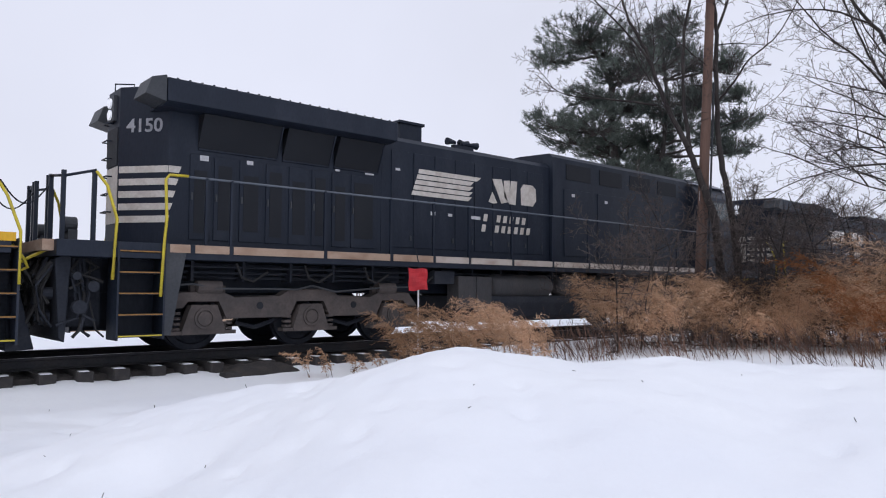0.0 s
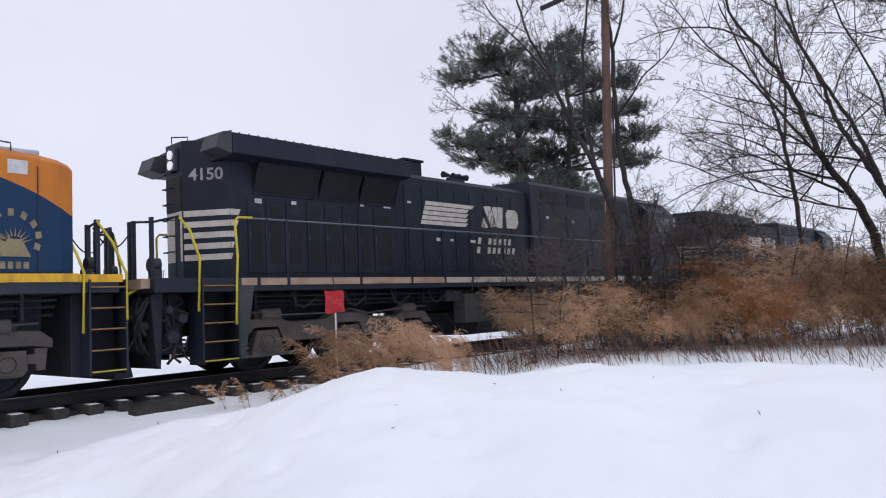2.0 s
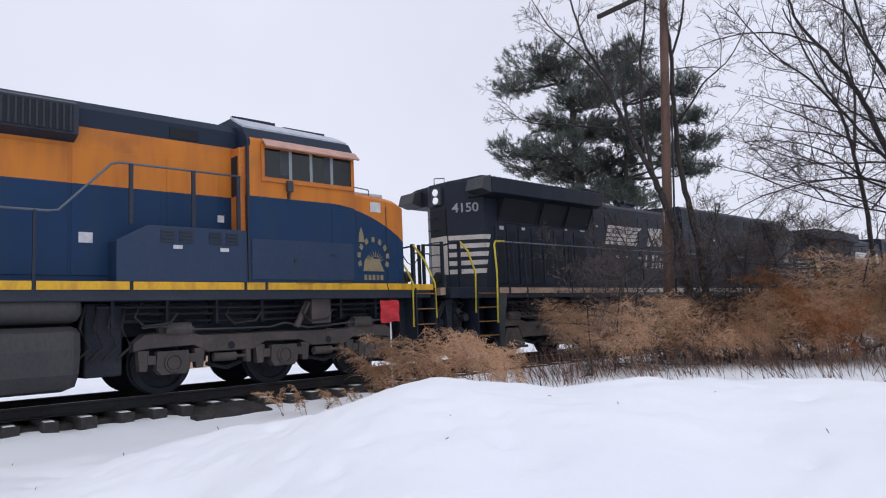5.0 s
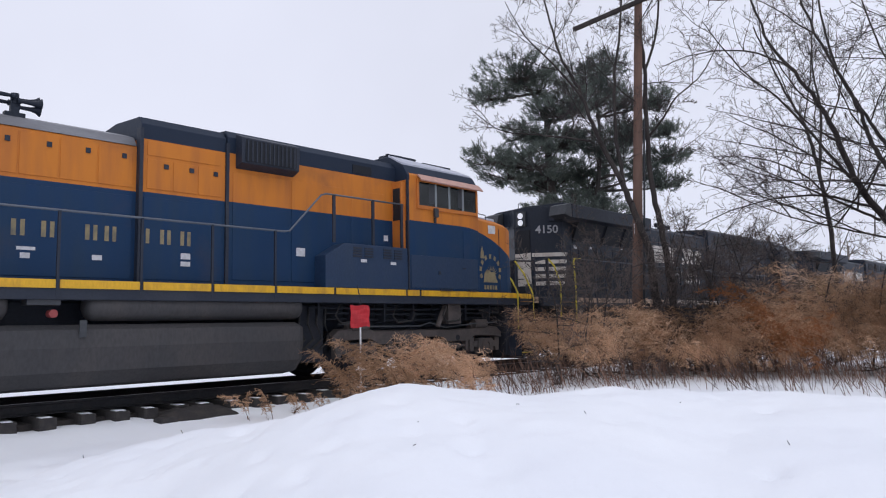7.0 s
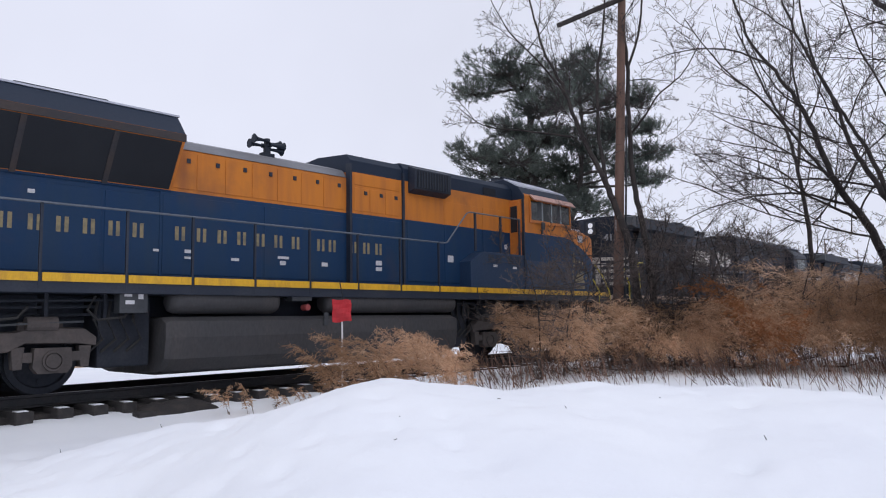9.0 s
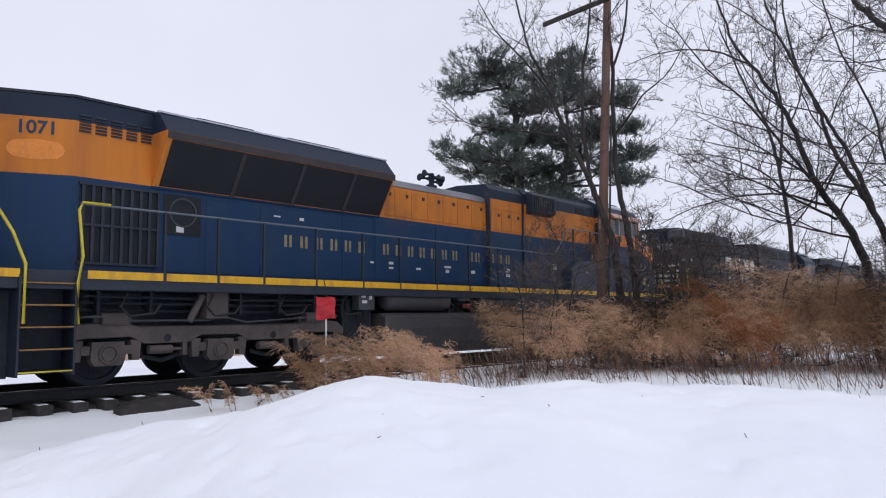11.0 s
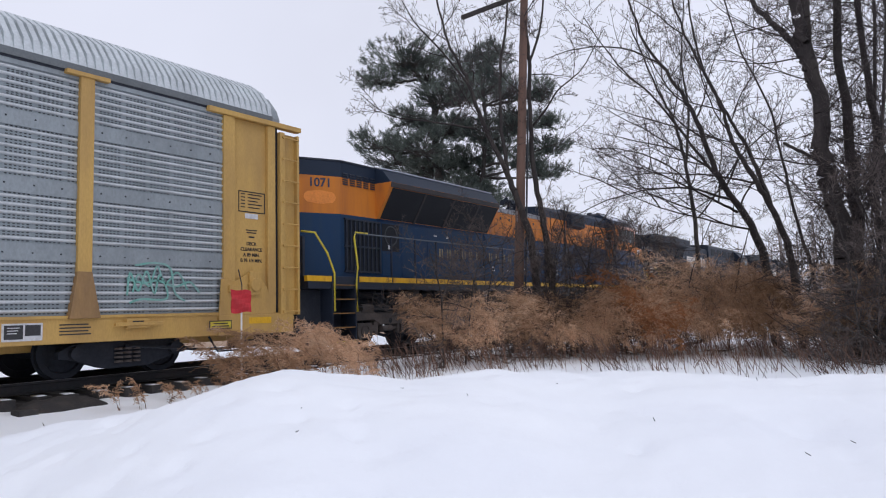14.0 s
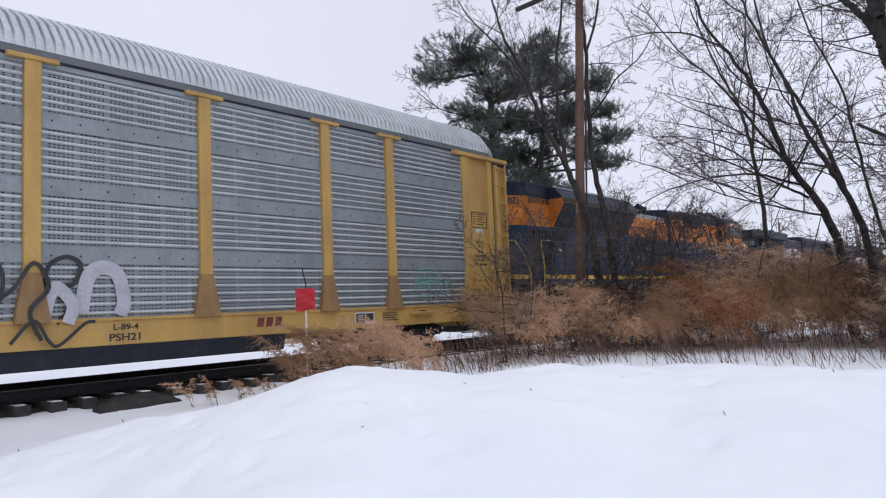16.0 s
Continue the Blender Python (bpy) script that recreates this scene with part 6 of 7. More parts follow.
    ribbon("graffiti_scrawl", [(-24.0, 1.4), (-23.9, 1.7), (-23.7, 1.5), (-23.55, 1.85), (-23.4, 1.55), (-23.15, 1.75), (-22.95, 1.45)], 0.03, TEAL, "faded teal scrawl")
    for s in (-1, 1):
        part("jack_pad", Mesh().box(-24.35, -23.5, s * 1.60, s * 1.66, 0.84, 0.90).box(-24.15, -23.75, s * 1.55, s * 1.64, 0.80, 0.96), RACK_YELLOW, root, bevel=0.008)
    bars(root, "jack_print", [(-24.05, -23.85, 0.895, 0.92), (-24.03, -23.87, 0.84, 0.865)], -1.64, UNDER, "dark print")
    # trucks
    for c in (-23.85, -43.95):
        tf = part("truck", Mesh().box(c - 0.2, c + 0.2, -1.1, 1.1, 0.40, 0.62), UNDER, root, "grimy two-axle truck")
        for s in (-1, 1):
            xs = [c - 1.15, c - 0.95, c - 0.45, c - 0.36, c + 0.36, c + 0.45, c + 0.95, c + 1.15]
            lo_z, hi_z = [0.34, 0.32, 0.16, 0.14, 0.14, 0.16, 0.32, 0.34], [0.46, 0.56, 0.60, 0.64, 0.64, 0.60, 0.56, 0.46]
            part("side_frame", Mesh().loft(*[[(x, s * 0.98, a), (x, s * 1.14, a), (x, s * 1.14, b), (x, s * 0.98, b)] for x, a, b in zip(xs, lo_z, hi_z)]), UNDER, tf, bevel=0.012)
            for dx in (-0.16, 0, 0.16):
                sp = Mesh()
                coil(sp, c + dx, s * 1.17, 0.22, 0.50, 0.07)
                part("spring", sp, TRUCK, tf)
        for dx in (-0.89, 0.89):
            part("bearing", Mesh().cyl((c + dx, -1.24, 0.42), (c + dx, 1.24, 0.42), 0.11, 14), UNDER, tf)
            wheelset(c + dx, 0.42, tf)
    for xa, xb in ((-23.9, -20.7),):
        part("brake_gear", Mesh().tube([(xa, -1.2, 0.5), (-22.5, -1.25, 0.36), (-21.9, -1.2, 0.34), (xb, -1.2, 0.4)], 0.03).tube([(-22.3, -1.3, 0.58), (-22.1, -1.3, 0.30), (-21.6, -1.3, 0.30), (-21.4, -1.3, 0.58)], 0.02), UNDER, root)
    coupler(root, -20.9, 1)
    return root


EAVE_GREY = surface("dull_eave_steel", (0.15, 0.165, 0.175), (0.10, 0.11, 0.115), 0.6, metal=0.3)
MAROON = surface("dark_red_stencil", (0.16, 0.03, 0.025), (0.22, 0.09, 0.05), 0.6, coarse=5)
black_loco("locomotive", 0.0, "4150", True)
black_loco("locomotive", 21.95, "", False)
blue_loco()
auto_rack()


# ---- pole, trees, weeds, marker ----
def frusta(segs, sides):
    """Tapered segments (x, y, z, x, y, z, r, r) as one mesh."""
    s = np.asarray(segs, dtype=float)
    a, b, ra, rb = s[:, 0:3], s[:, 3:6], s[:, 6], s[:, 7]
    d = b - a
    d /= np.maximum(np.linalg.norm(d, axis=1, keepdims=True), 1e-9)
    up = np.where(np.abs(d[:, 2:3]) < 0.9, np.array([[0.0, 0, 1]]), np.array([[1.0, 0, 0]]))
    u = np.cross(d, up)
    u /= np.linalg.norm(u, axis=1, keepdims=True)
    w = np.cross(d, u)
    ang = np.arange(sides) * 2 * np.pi / sides
    ring = u[:, None, :] * np.cos(ang)[None, :, None] + w[:, None, :] * np.sin(ang)[None, :, None]
    v = np.concatenate([a[:, None] + ring * ra[:, None, None], b[:, None] + ring * rb[:, None, None]], axis=1).reshape(-1, 3)
    base = (np.arange(len(s)) * 2 * sides)[:, None]
    i = np.arange(sides)
    j = (i + 1) % sides
    f = np.stack([base + i, base + j, base + sides + j, base + sides + i], -1).reshape(-1, 4)
    return v, f


def blades(a, b, width, rng):
    """Flat thin strips from a to b, turned at random round their length."""
    d = b - a
    t = rng.normal(size=a.shape)
    n = np.cross(d, t)
    n /= np.maximum(np.linalg.norm(n, axis=1, keepdims=True), 1e-9)
    h = n * (np.asarray(width)[:, None] / 2)
    v = np.stack([a - h, a + h, b + h * 0.55, b - h * 0.55], axis=1).reshape(-1, 3)
    return v, np.arange(len(v)).reshape(-1, 4)


def at(az, r):
    return (r * math.cos(radians(az)), r * math.sin(radians(az)))


def branch(out, rng, p, d, length, r, level, kids):
    """One limb of a pattern: a slow curve with finer limbs on alternate sides."""
    n = (9, 6, 4, 3)[level]
    step = length / n
    pts = [(p.copy(), r, d)]
    bend = rng.normal(0, 0.05, 3) + np.array([0, 0, 0.035])
    for i in range(n):
        d = d + rng.normal(0, 0.07 + 0.03 * level, 3) + bend
        d = d / np.linalg.norm(d)
        p = p + d * step
        rr = r * (1 - 0.72 * (i + 1) / n)
        out.append((*pts[-1][0], *p, pts[-1][1], rr))
        pts.append((p.copy(), rr, d))
    if level >= len(kids):
        return
    turn = rng.uniform(0, 6.28)
    for k in range(kids[level]):
        u = 0.16 + 0.84 * (k + rng.uniform(0.1, 0.9)) / kids[level]
        q, rq, dq = pts[min(int(u * n), n)]
        turn += math.pi + rng.normal(0, 0.7)
        side = np.cross(dq, [0.0, 0.3, 1.0])
        side /= np.linalg.norm(side)
        t = side * math.cos(turn) + np.cross(side, dq) * math.sin(turn)
        open_ = rng.uniform(0.55, 1.05)
        nd = dq * math.cos(open_) + t * math.sin(open_) + np.array([0, 0, 0.10])
        nd /= np.linalg.norm(nd)
        branch(out, rng, q.copy(), nd, length * rng.uniform(0.38, 0.72) * (1.1 - 0.72 * u), rq * 0.62, level + 1, kids)


PATTERNS = []
for k in range(14):
    pattern = []
    branch(pattern, np.random.default_rng(300 + k), np.zeros(3), np.array([1.0, 0, 0]), 1.0, 0.0068, 0, (8, 4, 2))
    PATTERNS.append(np.array(pattern))


def smooth_line(points, rng, jitter):
    """Closely set places along a curve through the points."""
    pts = [np.array(p, float) for p in points]
    dense = []
    for i in range(len(pts) - 1):
        p0, p1, p2, p3 = pts[max(i - 1, 0)], pts[i], pts[i + 1], pts[min(i + 2, len(pts) - 1)]
        for q in range(6):
            u = q / 6
            dense.append(0.5 * (2 * p1 + (p2 - p0) * u + (2 * p0 - 5 * p1 + 4 * p2 - p3) * u * u + (3 * p1 - p0 - 3 * p2 + p3) * u**3) + rng.normal(0, jitter, 3))
    return dense + [pts[-1]]


def bare_tree(points, r0, r1, limbs, reach, seed, label, low=0.25, name="bare_tree", lean=(0, 0, 0), rise=(0.25, 0.95), forks=(), fine=0.0045):
    """A leafless tree whose trunk follows the points; forks are further stems (points, r0, r1, limbs)."""
    rng = np.random.default_rng(seed)
    tree, twigs = None, []
    for points_, ra, rb, count in ((points, r0, r1, limbs), *forks):
        dense = smooth_line(points_, rng, ra * 0.16)
        n = len(dense) - 1
        rad = [ra + (rb - ra) * (i / n) ** 0.8 for i in range(n + 1)]
        if tree is None:
            rad[0] *= 1.3
        v, f = frusta([(*dense[i], *dense[i + 1], rad[i], rad[i + 1]) for i in range(n)], 9)
        start = low if tree is None else 0.12
        if tree is None:
            tree = raw_mesh(name, v, f, BARK, label, "tree", smooth=True)
        else:
            raw_mesh("stem", v, f, BARK, "", "", parent=tree, smooth=True)
        for k in range(count):
            u = start + (1 - start) * (k + rng.random()) / count
            i = min(int(u * n), n - 1)
            a, e = k * 2.4 + rng.normal(0, 0.5), rng.uniform(*rise)
            d = np.array([math.cos(a) * math.cos(e), math.sin(a) * math.cos(e), math.sin(e)]) + np.array(lean)
            d /= np.linalg.norm(d)
            L = reach * rng.uniform(0.45, 1.15) * (1.15 - 0.55 * u) * (1.0 if points_ is points else 0.7)
            side = np.cross(d, [0, 0, 1.0])
            side /= np.linalg.norm(side)
            rot = np.stack([d, side, np.cross(side, d)], axis=1)
            P = PATTERNS[int(rng.integers(len(PATTERNS)))].copy()
            P[:, 0:3], P[:, 3:6] = dense[i] + (P[:, 0:3] @ rot.T) * L, dense[i] + (P[:, 3:6] @ rot.T) * L
            P[:, 6:8] = np.maximum(P[:, 6:8] * L ** 1.1, fine)
            v, f = frusta(P[:9], 6)
            raw_mesh("limb", v, f, BARK, "", "", parent=tree, smooth=True)
            twigs.append(P[9:])
    v, f = frusta(np.concatenate(twigs), 3)
    tagged(raw_mesh("twig_crown", v, f, SHRUB_TWIG if name == "bare_shrub" else TWIG, "fine dark twigs", "", parent=tree), kind="stuff")
    return tree


def up(az, r, el):
    """The place at a bearing and range from the standpoint, at an angle of elevation."""
    x, y = at(az, r)
    return (x, y, 1.0 + r * math.tan(radians(el)))


def ground_at(az, r):
    return (*at(az, r), GROUND - 0.05)


def utility_pole():
    b, t = Vector((16.87, 9.44, GROUND - 0.1)), Vector((17.10, 8.92, 10.6))
    rings = []
    n = 14
    rng = random.Random(9)
    for k in range(15):
        p = b.lerp(t, k / 14)
        r = 0.145 - 0.045 * k / 14
        rings.append([(p.x + r * math.cos(a) * rng.uniform(0.97, 1.03), p.y + r * math.sin(a) * rng.uniform(0.97, 1.03), p.z) for a in [2 * math.pi * i / n for i in range(n)]])
    pole = thing("utility_pole", Mesh().loft(*rings), POLE, "tall weathered brown wooden pole with a crossarm", "utility pole", smooth=True)
    p = b.lerp(t, (9.45 - b.z) / (t.z - b.z))
    arm = Mesh()
    far, near = Vector((17.30, 11.05, 9.50)), Vector((16.9, 7.9, 9.50))
    d = (far - near).normalized()
    side = Vector((d.y, -d.x, 0))
    off = side * -0.16
    arm.loft(*[[q + off + side * a * 0.045 + Vector((0, 0, c * 0.055)) for a, c in ((-1, -1), (1, -1), (1, 1), (-1, 1))] for q in (near, far)])
    part("crossarm", arm, BARK, pole, "dark square wooden crossarm", shift=0.0)
    brace = Mesh().tube([p + off * 0.5 + Vector((0, 0, -0.55)), p + off + d * 0.7], 0.014).tube([p + off * 0.5 + Vector((0, 0, -0.55)), p + off - d * 0.6], 0.014)
    part("brace", brace, UNDER, pole, shift=0.0)
    q = b.lerp(t, (3.38 - b.z) / (t.z - b.z))
    part("tag", Mesh().loft([(q.x - 0.13, q.y + 0.02, 3.20), (q.x + 0.02, q.y - 0.15, 3.20), (q.x + 0.02, q.y - 0.15, 3.56), (q.x - 0.13, q.y + 0.02, 3.56)],
                            [(q.x - 0.125, q.y + 0.03, 3.20), (q.x + 0.025, q.y - 0.14, 3.20), (q.x + 0.025, q.y - 0.14, 3.56), (q.x - 0.125, q.y + 0.03, 3.56)]), WHITE, pole, "small white tag", shift=0.0)
    part("conduit", Mesh().tube([b + Vector((0.12, -0.16, 0.2)), b.lerp(t, 0.35) + Vector((0.1, -0.14, 0)), b.lerp(t, 0.62) + Vector((0.09, -0.13, 0))], 0.028), BLACK_GREY, pole, "grey conduit", shift=0.0)


def red_marker():
    x, y = 8.40, 10.25
    rod = thing("red_marker", Mesh().tube([(x, y, GROUND - 0.1), (x, y, 1.02)], 0.016, 8), WHITE, "red sheet-metal marker on a thin white rod", "track marker")
    part("whip", Mesh().tube([(x, y, 1.02), (x + 0.01, y, 1.5), (x - 0.05, y + 0.02, 1.78)], 0.010, 6), UNDER, rod, "thin dark upper rod", shift=0.0)
    m = Mesh()
    cols, rows = 6, 5
    for o in (0.0, 0.012):
        for j in range(rows + 1):
            for i in range(cols + 1):
                u, w = i / cols - 0.5, j / rows - 0.5
                m.v.append((x + 0.27 * u - 0.02, y - 0.035 - 0.20 * u + 0.06 * u * u + o + 0.012 * math.sin(9 * w + 5 * u), 1.215 + 0.40 * w * (1 - 0.10 * u) + 0.012 * math.sin(7 * u)))
    k = (cols + 1) * (rows + 1)
    for j in range(rows):
        for i in range(cols):
            q = j * (cols + 1) + i
            m.f.append((q, q + 1, q + cols + 2, q + cols + 1))
            m.f.append((k + q + 1, k + q, k + q + cols + 1, k + q + cols + 2))
    edge = [i for i in range(cols + 1)] + [(j + 1) * (cols + 1) + cols for j in range(rows)] + [rows * (cols + 1) + i for i in range(cols - 1, -1, -1)] + [j * (cols + 1) for j in range(rows - 1, 0, -1)]
    for a, b in zip(edge, edge[1:] + edge[:1]):
        m.f.append((a, b, k + b, k + a))
    part("plate", m, RED, rod, "dented red metal plate", shift=0.0)


def pine():
    """A white pine with two leaders: open limbs that end in plates of upswept needle tufts."""
    rng = np.random.default_rng(21)
    R = 38.0
    lead = [[ground_at(33.6, R), up(34.2, R, 5), up(35.2, R, 11.2), up(35.4, R, 15.9), up(36.6, R, 18.5), up(37.8, R, 20)],
            [up(34.2, R, 5), up(32.2, R, 8), up(31.5, R, 10.5), up(31.2, R, 16), up(31.8, R, 20.2)]]
    lines, segs = [], []
    for points, ra, rb in ((lead[0], 0.30, 0.05), (lead[1], 0.20, 0.04)):
        dense = smooth_line(points, rng, 0.03)
        n = len(dense) - 1
        segs += [(*dense[i], *dense[i + 1], ra + (rb - ra) * i / n, ra + (rb - ra) * (i + 1) / n) for i in range(n)]
        lines += dense[4:]
    lines = np.array(lines)
    v, f = frusta(segs, 10)
    tree = raw_mesh("pine_tree", v, f, PINE_BARK, "tall dark green white pine with layered open limbs", "tree", smooth=True)
    # bearing, elevation, half width and half height of each plate of foliage
    pads = [
        (37.5, 19.8, 2.2, 0.8), (39.9, 18.3, 1.0, 0.6), (35.8, 18.6, 1.5, 0.8), (34.8, 16.9, 1.2, 0.7), (30.6, 19.7, 1.0, 0.8), (32.4, 18.9, 1.4, 0.7),
        (29.2, 17.2, 1.0, 0.8), (31.4, 17.4, 1.2, 0.8), (37.2, 15.3, 1.0, 0.5), (35.1, 14.4, 1.6, 0.8), (39.8, 13.4, 1.5, 0.6), (36.4, 13.0, 1.9, 0.7),
        (38.5, 12.1, 1.5, 0.6), (35.2, 11.2, 1.5, 0.7), (32.4, 11.0, 1.5, 0.8), (31.6, 14.0, 1.0, 0.7), (30.1, 12.9, 1.0, 0.7), (26.7, 17.0, 0.7, 0.6),
        (26.1, 14.6, 0.6, 0.4), (26.2, 12.6, 1.0, 0.5), (26.3, 10.7, 0.8, 0.4), (28.0, 11.8, 0.8, 0.6), (32.5, 9.4, 1.7, 0.5), (29.3, 15.0, 0.8, 0.6),
    ]
    inner = [(33.5, 9.6, 1.7, 0.6), (35.6, 9.0, 1.4, 0.5), (31.0, 8.8, 1.4, 0.5), (34.2, 14.4, 1.2, 0.6), (33.0, 12.0, 1.4, 0.6), (33.4, 17.0, 1.3, 0.6), (29.0, 14.4, 1.0, 0.5), (36.6, 11.2, 1.3, 0.5)]
    A, B, W = [], [], []
    for az, el, w, h in pads + inner:
        c = np.array(up(az, R + rng.uniform(-2.2, 2.2), el))
        score = np.linalg.norm(lines - (c - np.array([0, 0, 0.8])), axis=1) + 2.0 * np.maximum(0, lines[:, 2] - c[2] + 0.2)
        root = lines[int(np.argmin(score))]
        mid = root * 0.45 + c * 0.55 + np.array([0, 0, -0.25])
        low_c = c - np.array([0, 0, h * 0.5])
        line = smooth_line([root, mid, low_c], rng, 0.03)
        n = len(line) - 1
        limb = [(*line[i], *line[i + 1], 0.085 - 0.055 * i / n, 0.085 - 0.055 * (i + 1) / n) for i in range(n)]
        for _ in range(int(34 + 38 * w * h)):
            q = rng.normal(0, 0.75, 3)
            q = q / max(1.0, np.linalg.norm(q))
            e = c + q * np.array([w * 1.02, w * 1.02, h * 0.92])
            s0 = low_c + (e - low_c) * rng.uniform(0.0, 0.35) + np.array([0, 0, -0.1])
            limb.append((*low_c, *s0, 0.022, 0.016))
            limb.append((*s0, *e, 0.016, 0.006))
            d = (e - low_c) / max(np.linalg.norm(e - low_c), 0.1) * 0.8 + np.array([0, 0, 0.45]) + rng.normal(0, 0.15, 3)
            d /= np.linalg.norm(d)
            for _ in range(3):
                t = e + rng.normal(0, 0.20, 3) * np.array([1, 1, 0.5])
                k = 30
                o = t + d * rng.uniform(-0.25, 0.10, (k, 1))
                v_ = d * 0.85 + rng.normal(0, 0.55, (k, 3))
                v_ /= np.linalg.norm(v_, axis=1, keepdims=True)
                A.append(o)
                B.append(o + v_ * rng.uniform(0.12, 0.26, (k, 1)))
                W.append(rng.uniform(0.012, 0.024, k))
        v, f = frusta(limb, 4)
        raw_mesh("limb", v, f, PINE_BARK, "", "", parent=tree)
    v, f = blades(np.concatenate(A), np.concatenate(B), np.concatenate(W), rng)
    tagged(raw_mesh("needle_crown", v, f, NEEDLES, "dark grey-green needle tufts", "", parent=tree), kind="stuff")


def weed_pattern(seed):
    """One weed of height 1: an arching stalk and the drooping feathery sprays on its upper part, as strips."""
    rng = np.random.default_rng(seed)
    d = np.array([rng.uniform(0.0, 0.45), 0, 1.0])
    n = 8
    line, stalk, spray = [np.zeros(3)], [], []
    for i in range(n):
        k = i / n
        d = d + rng.normal(0, 0.05, 3) + np.array([1, 0, -0.7]) * (0.42 * k * k)
        d /= np.linalg.norm(d)
        q = line[-1] + d * 1.1 / n
        stalk.append((*line[-1], *q, 0.012 - 0.0011 * i))
        line.append(q)
    for _ in range(int(rng.integers(18, 30))):
        u = rng.uniform(0.42, 1.0)
        i = min(int(u * n), n - 1)
        o = line[i] + (line[i + 1] - line[i]) * (u * n - i)
        b = rng.normal(0, 1.1)
        L = rng.uniform(0.14, 0.40) * (1.3 - 0.75 * u)
        v = np.array([math.cos(b) * 0.8 + 0.15, math.sin(b) * 0.8, rng.uniform(0.2, 0.9)])
        prev = o
        for j in range(4):
            v = v + np.array([0.05, 0, -0.20 * j]) + rng.normal(0, 0.08, 3)
            v /= np.linalg.norm(v)
            q = prev + v * L / 4
            spray.append((*prev, *q, 0.0070))
            for _ in range(3):
                t = rng.normal(0, 0.7, 3)
                s = prev + (q - prev) * rng.random()
                spray.append((*s, *(s + (v + t) * rng.uniform(0.014, 0.040)), rng.uniform(0.004, 0.008)))
            prev = q
    stalk, spray = np.array(stalk), np.array(spray)
    tall = max(stalk[:, 5].max(), spray[:, 5].max())
    stalk[:, :6] /= tall
    spray[:, :6] /= tall
    return stalk, spray


def weeds():
    """Tall dry plume-topped weeds between the bank and the track."""
    rng = np.random.default_rng(7)
    patterns = [weed_pattern(500 + k) for k in range(40)]
    spots = []

    def fill(az0, az1, r0, r1, n, h_at, kind=0, lo=0.42):
        for _ in range(n):
            az, r = rng.uniform(az0, az1), rng.uniform(r0, r1)
            x, y = at(az, r)
            lump = noise.noise(Vector((x * 0.7, y * 0.7, 3.0)))
            if y < 10.9 and lump > rng.uniform(-0.55, 0.25):
                spots.append((x, y, h_at(az, r) * min(rng.uniform(lo, 1.0) + 0.30 * lump, 1.08), kind))

    # the height of the stand, as a rising and falling outline
    def outline(az, r):
        el = np.interp(az, [2, 5.4, 7, 9.7, 13.5, 15.5, 17.1, 19.3, 24, 26.7, 29.3, 33.4, 35.6, 37.3, 39, 39.9, 43.8, 49.1, 53.4, 56.2],
                       [3.0, 1.6, 1.6, 2.9, 3.9, 4.0, 3.1, 2.1, 1.6, 1.3, 1.7, 1.4, 1.8, 0.9, -2.7, -2.0, -0.5, -0.6, -2.0, -4.6])
        return max(0.35, 1.0 + r * math.tan(radians(el)) - ground_z(*at(az, r)))
    fill(39.5, 52.2, 10.6, 13.2, 200, outline, lo=0.35)
    fill(46.5, 51.6, 11.4, 13.0, 60, outline, lo=0.55)
    fill(27, 36.2, 14.2, 18.0, 290, outline)
    fill(17, 28, 15.8, 20.0, 320, outline, lo=0.38)
    fill(8, 18, 17.2, 22.0, 420, outline, lo=0.38)
    fill(0, 9, 16.6, 22.0, 420, outline, lo=0.4)
    fill(2, 18, 16.2, 18.6, 330, lambda az, r: 1.2, lo=0.5)
    fill(17, 29, 15.2, 17.0, 130, lambda az, r: 0.95, lo=0.5)
    fill(57.0, 59.4, 11.5, 12.2, 12, lambda az, r: 0.62)
    fill(49, 56, 11.4, 12.9, 60, lambda az, r: 0.42)
    fill(16, 18.8, 15.2, 16.8, 44, lambda az, r: 1.5, 1)
    fill(17.8, 19.4, 16.0, 17.5, 18, lambda az, r: 2.2, 1)
    stalks, sprays = [], {0: [], 1: []}
    for x, y, h, kind in spots:
        S, P = patterns[int(rng.integers(len(patterns)))]
        a = math.atan2(y, x) + math.pi / 2 + rng.normal(0, 0.95)      # most lean towards the track
        rot = np.array([[math.cos(a), -math.sin(a), 0], [math.sin(a), math.cos(a), 0], [0, 0, 1]])
        o = np.array([x, y, ground_z(x, y) - 0.03])
        for src, dst in ((S, stalks), (P, sprays[kind])):
            q = src.copy()
            q[:, 0:3], q[:, 3:6] = o + (src[:, 0:3] @ rot.T) * h, o + (src[:, 3:6] @ rot.T) * h
            dst.append(q)
    foot = []
    for _ in range(4400):
        az = rng.uniform(1, 41)
        r = rng.uniform(12.2, 20) if az < 30 else rng.uniform(12.0, 17)
        x, y = at(az, r)
        if y < 10.8 and noise.noise(Vector((x * 0.9, y * 0.9, 8.0))) > rng.uniform(-0.25, 0.55):
            h = rng.uniform(0.25, 0.7) if r < 16 else rng.uniform(0.4, 1.25)
            z0 = ground_z(x, y) - 0.03
            foot.append((x, y, z0, x + rng.normal(-0.12, 0.3) * h, y + rng.normal(0.30, 0.36) * h, z0 + h, rng.uniform(0.007, 0.014)))
    stalks.append(np.array(foot))
    Q = np.concatenate(stalks)
    v, f = blades(Q[:, 0:3], Q[:, 3:6], Q[:, 6], rng)
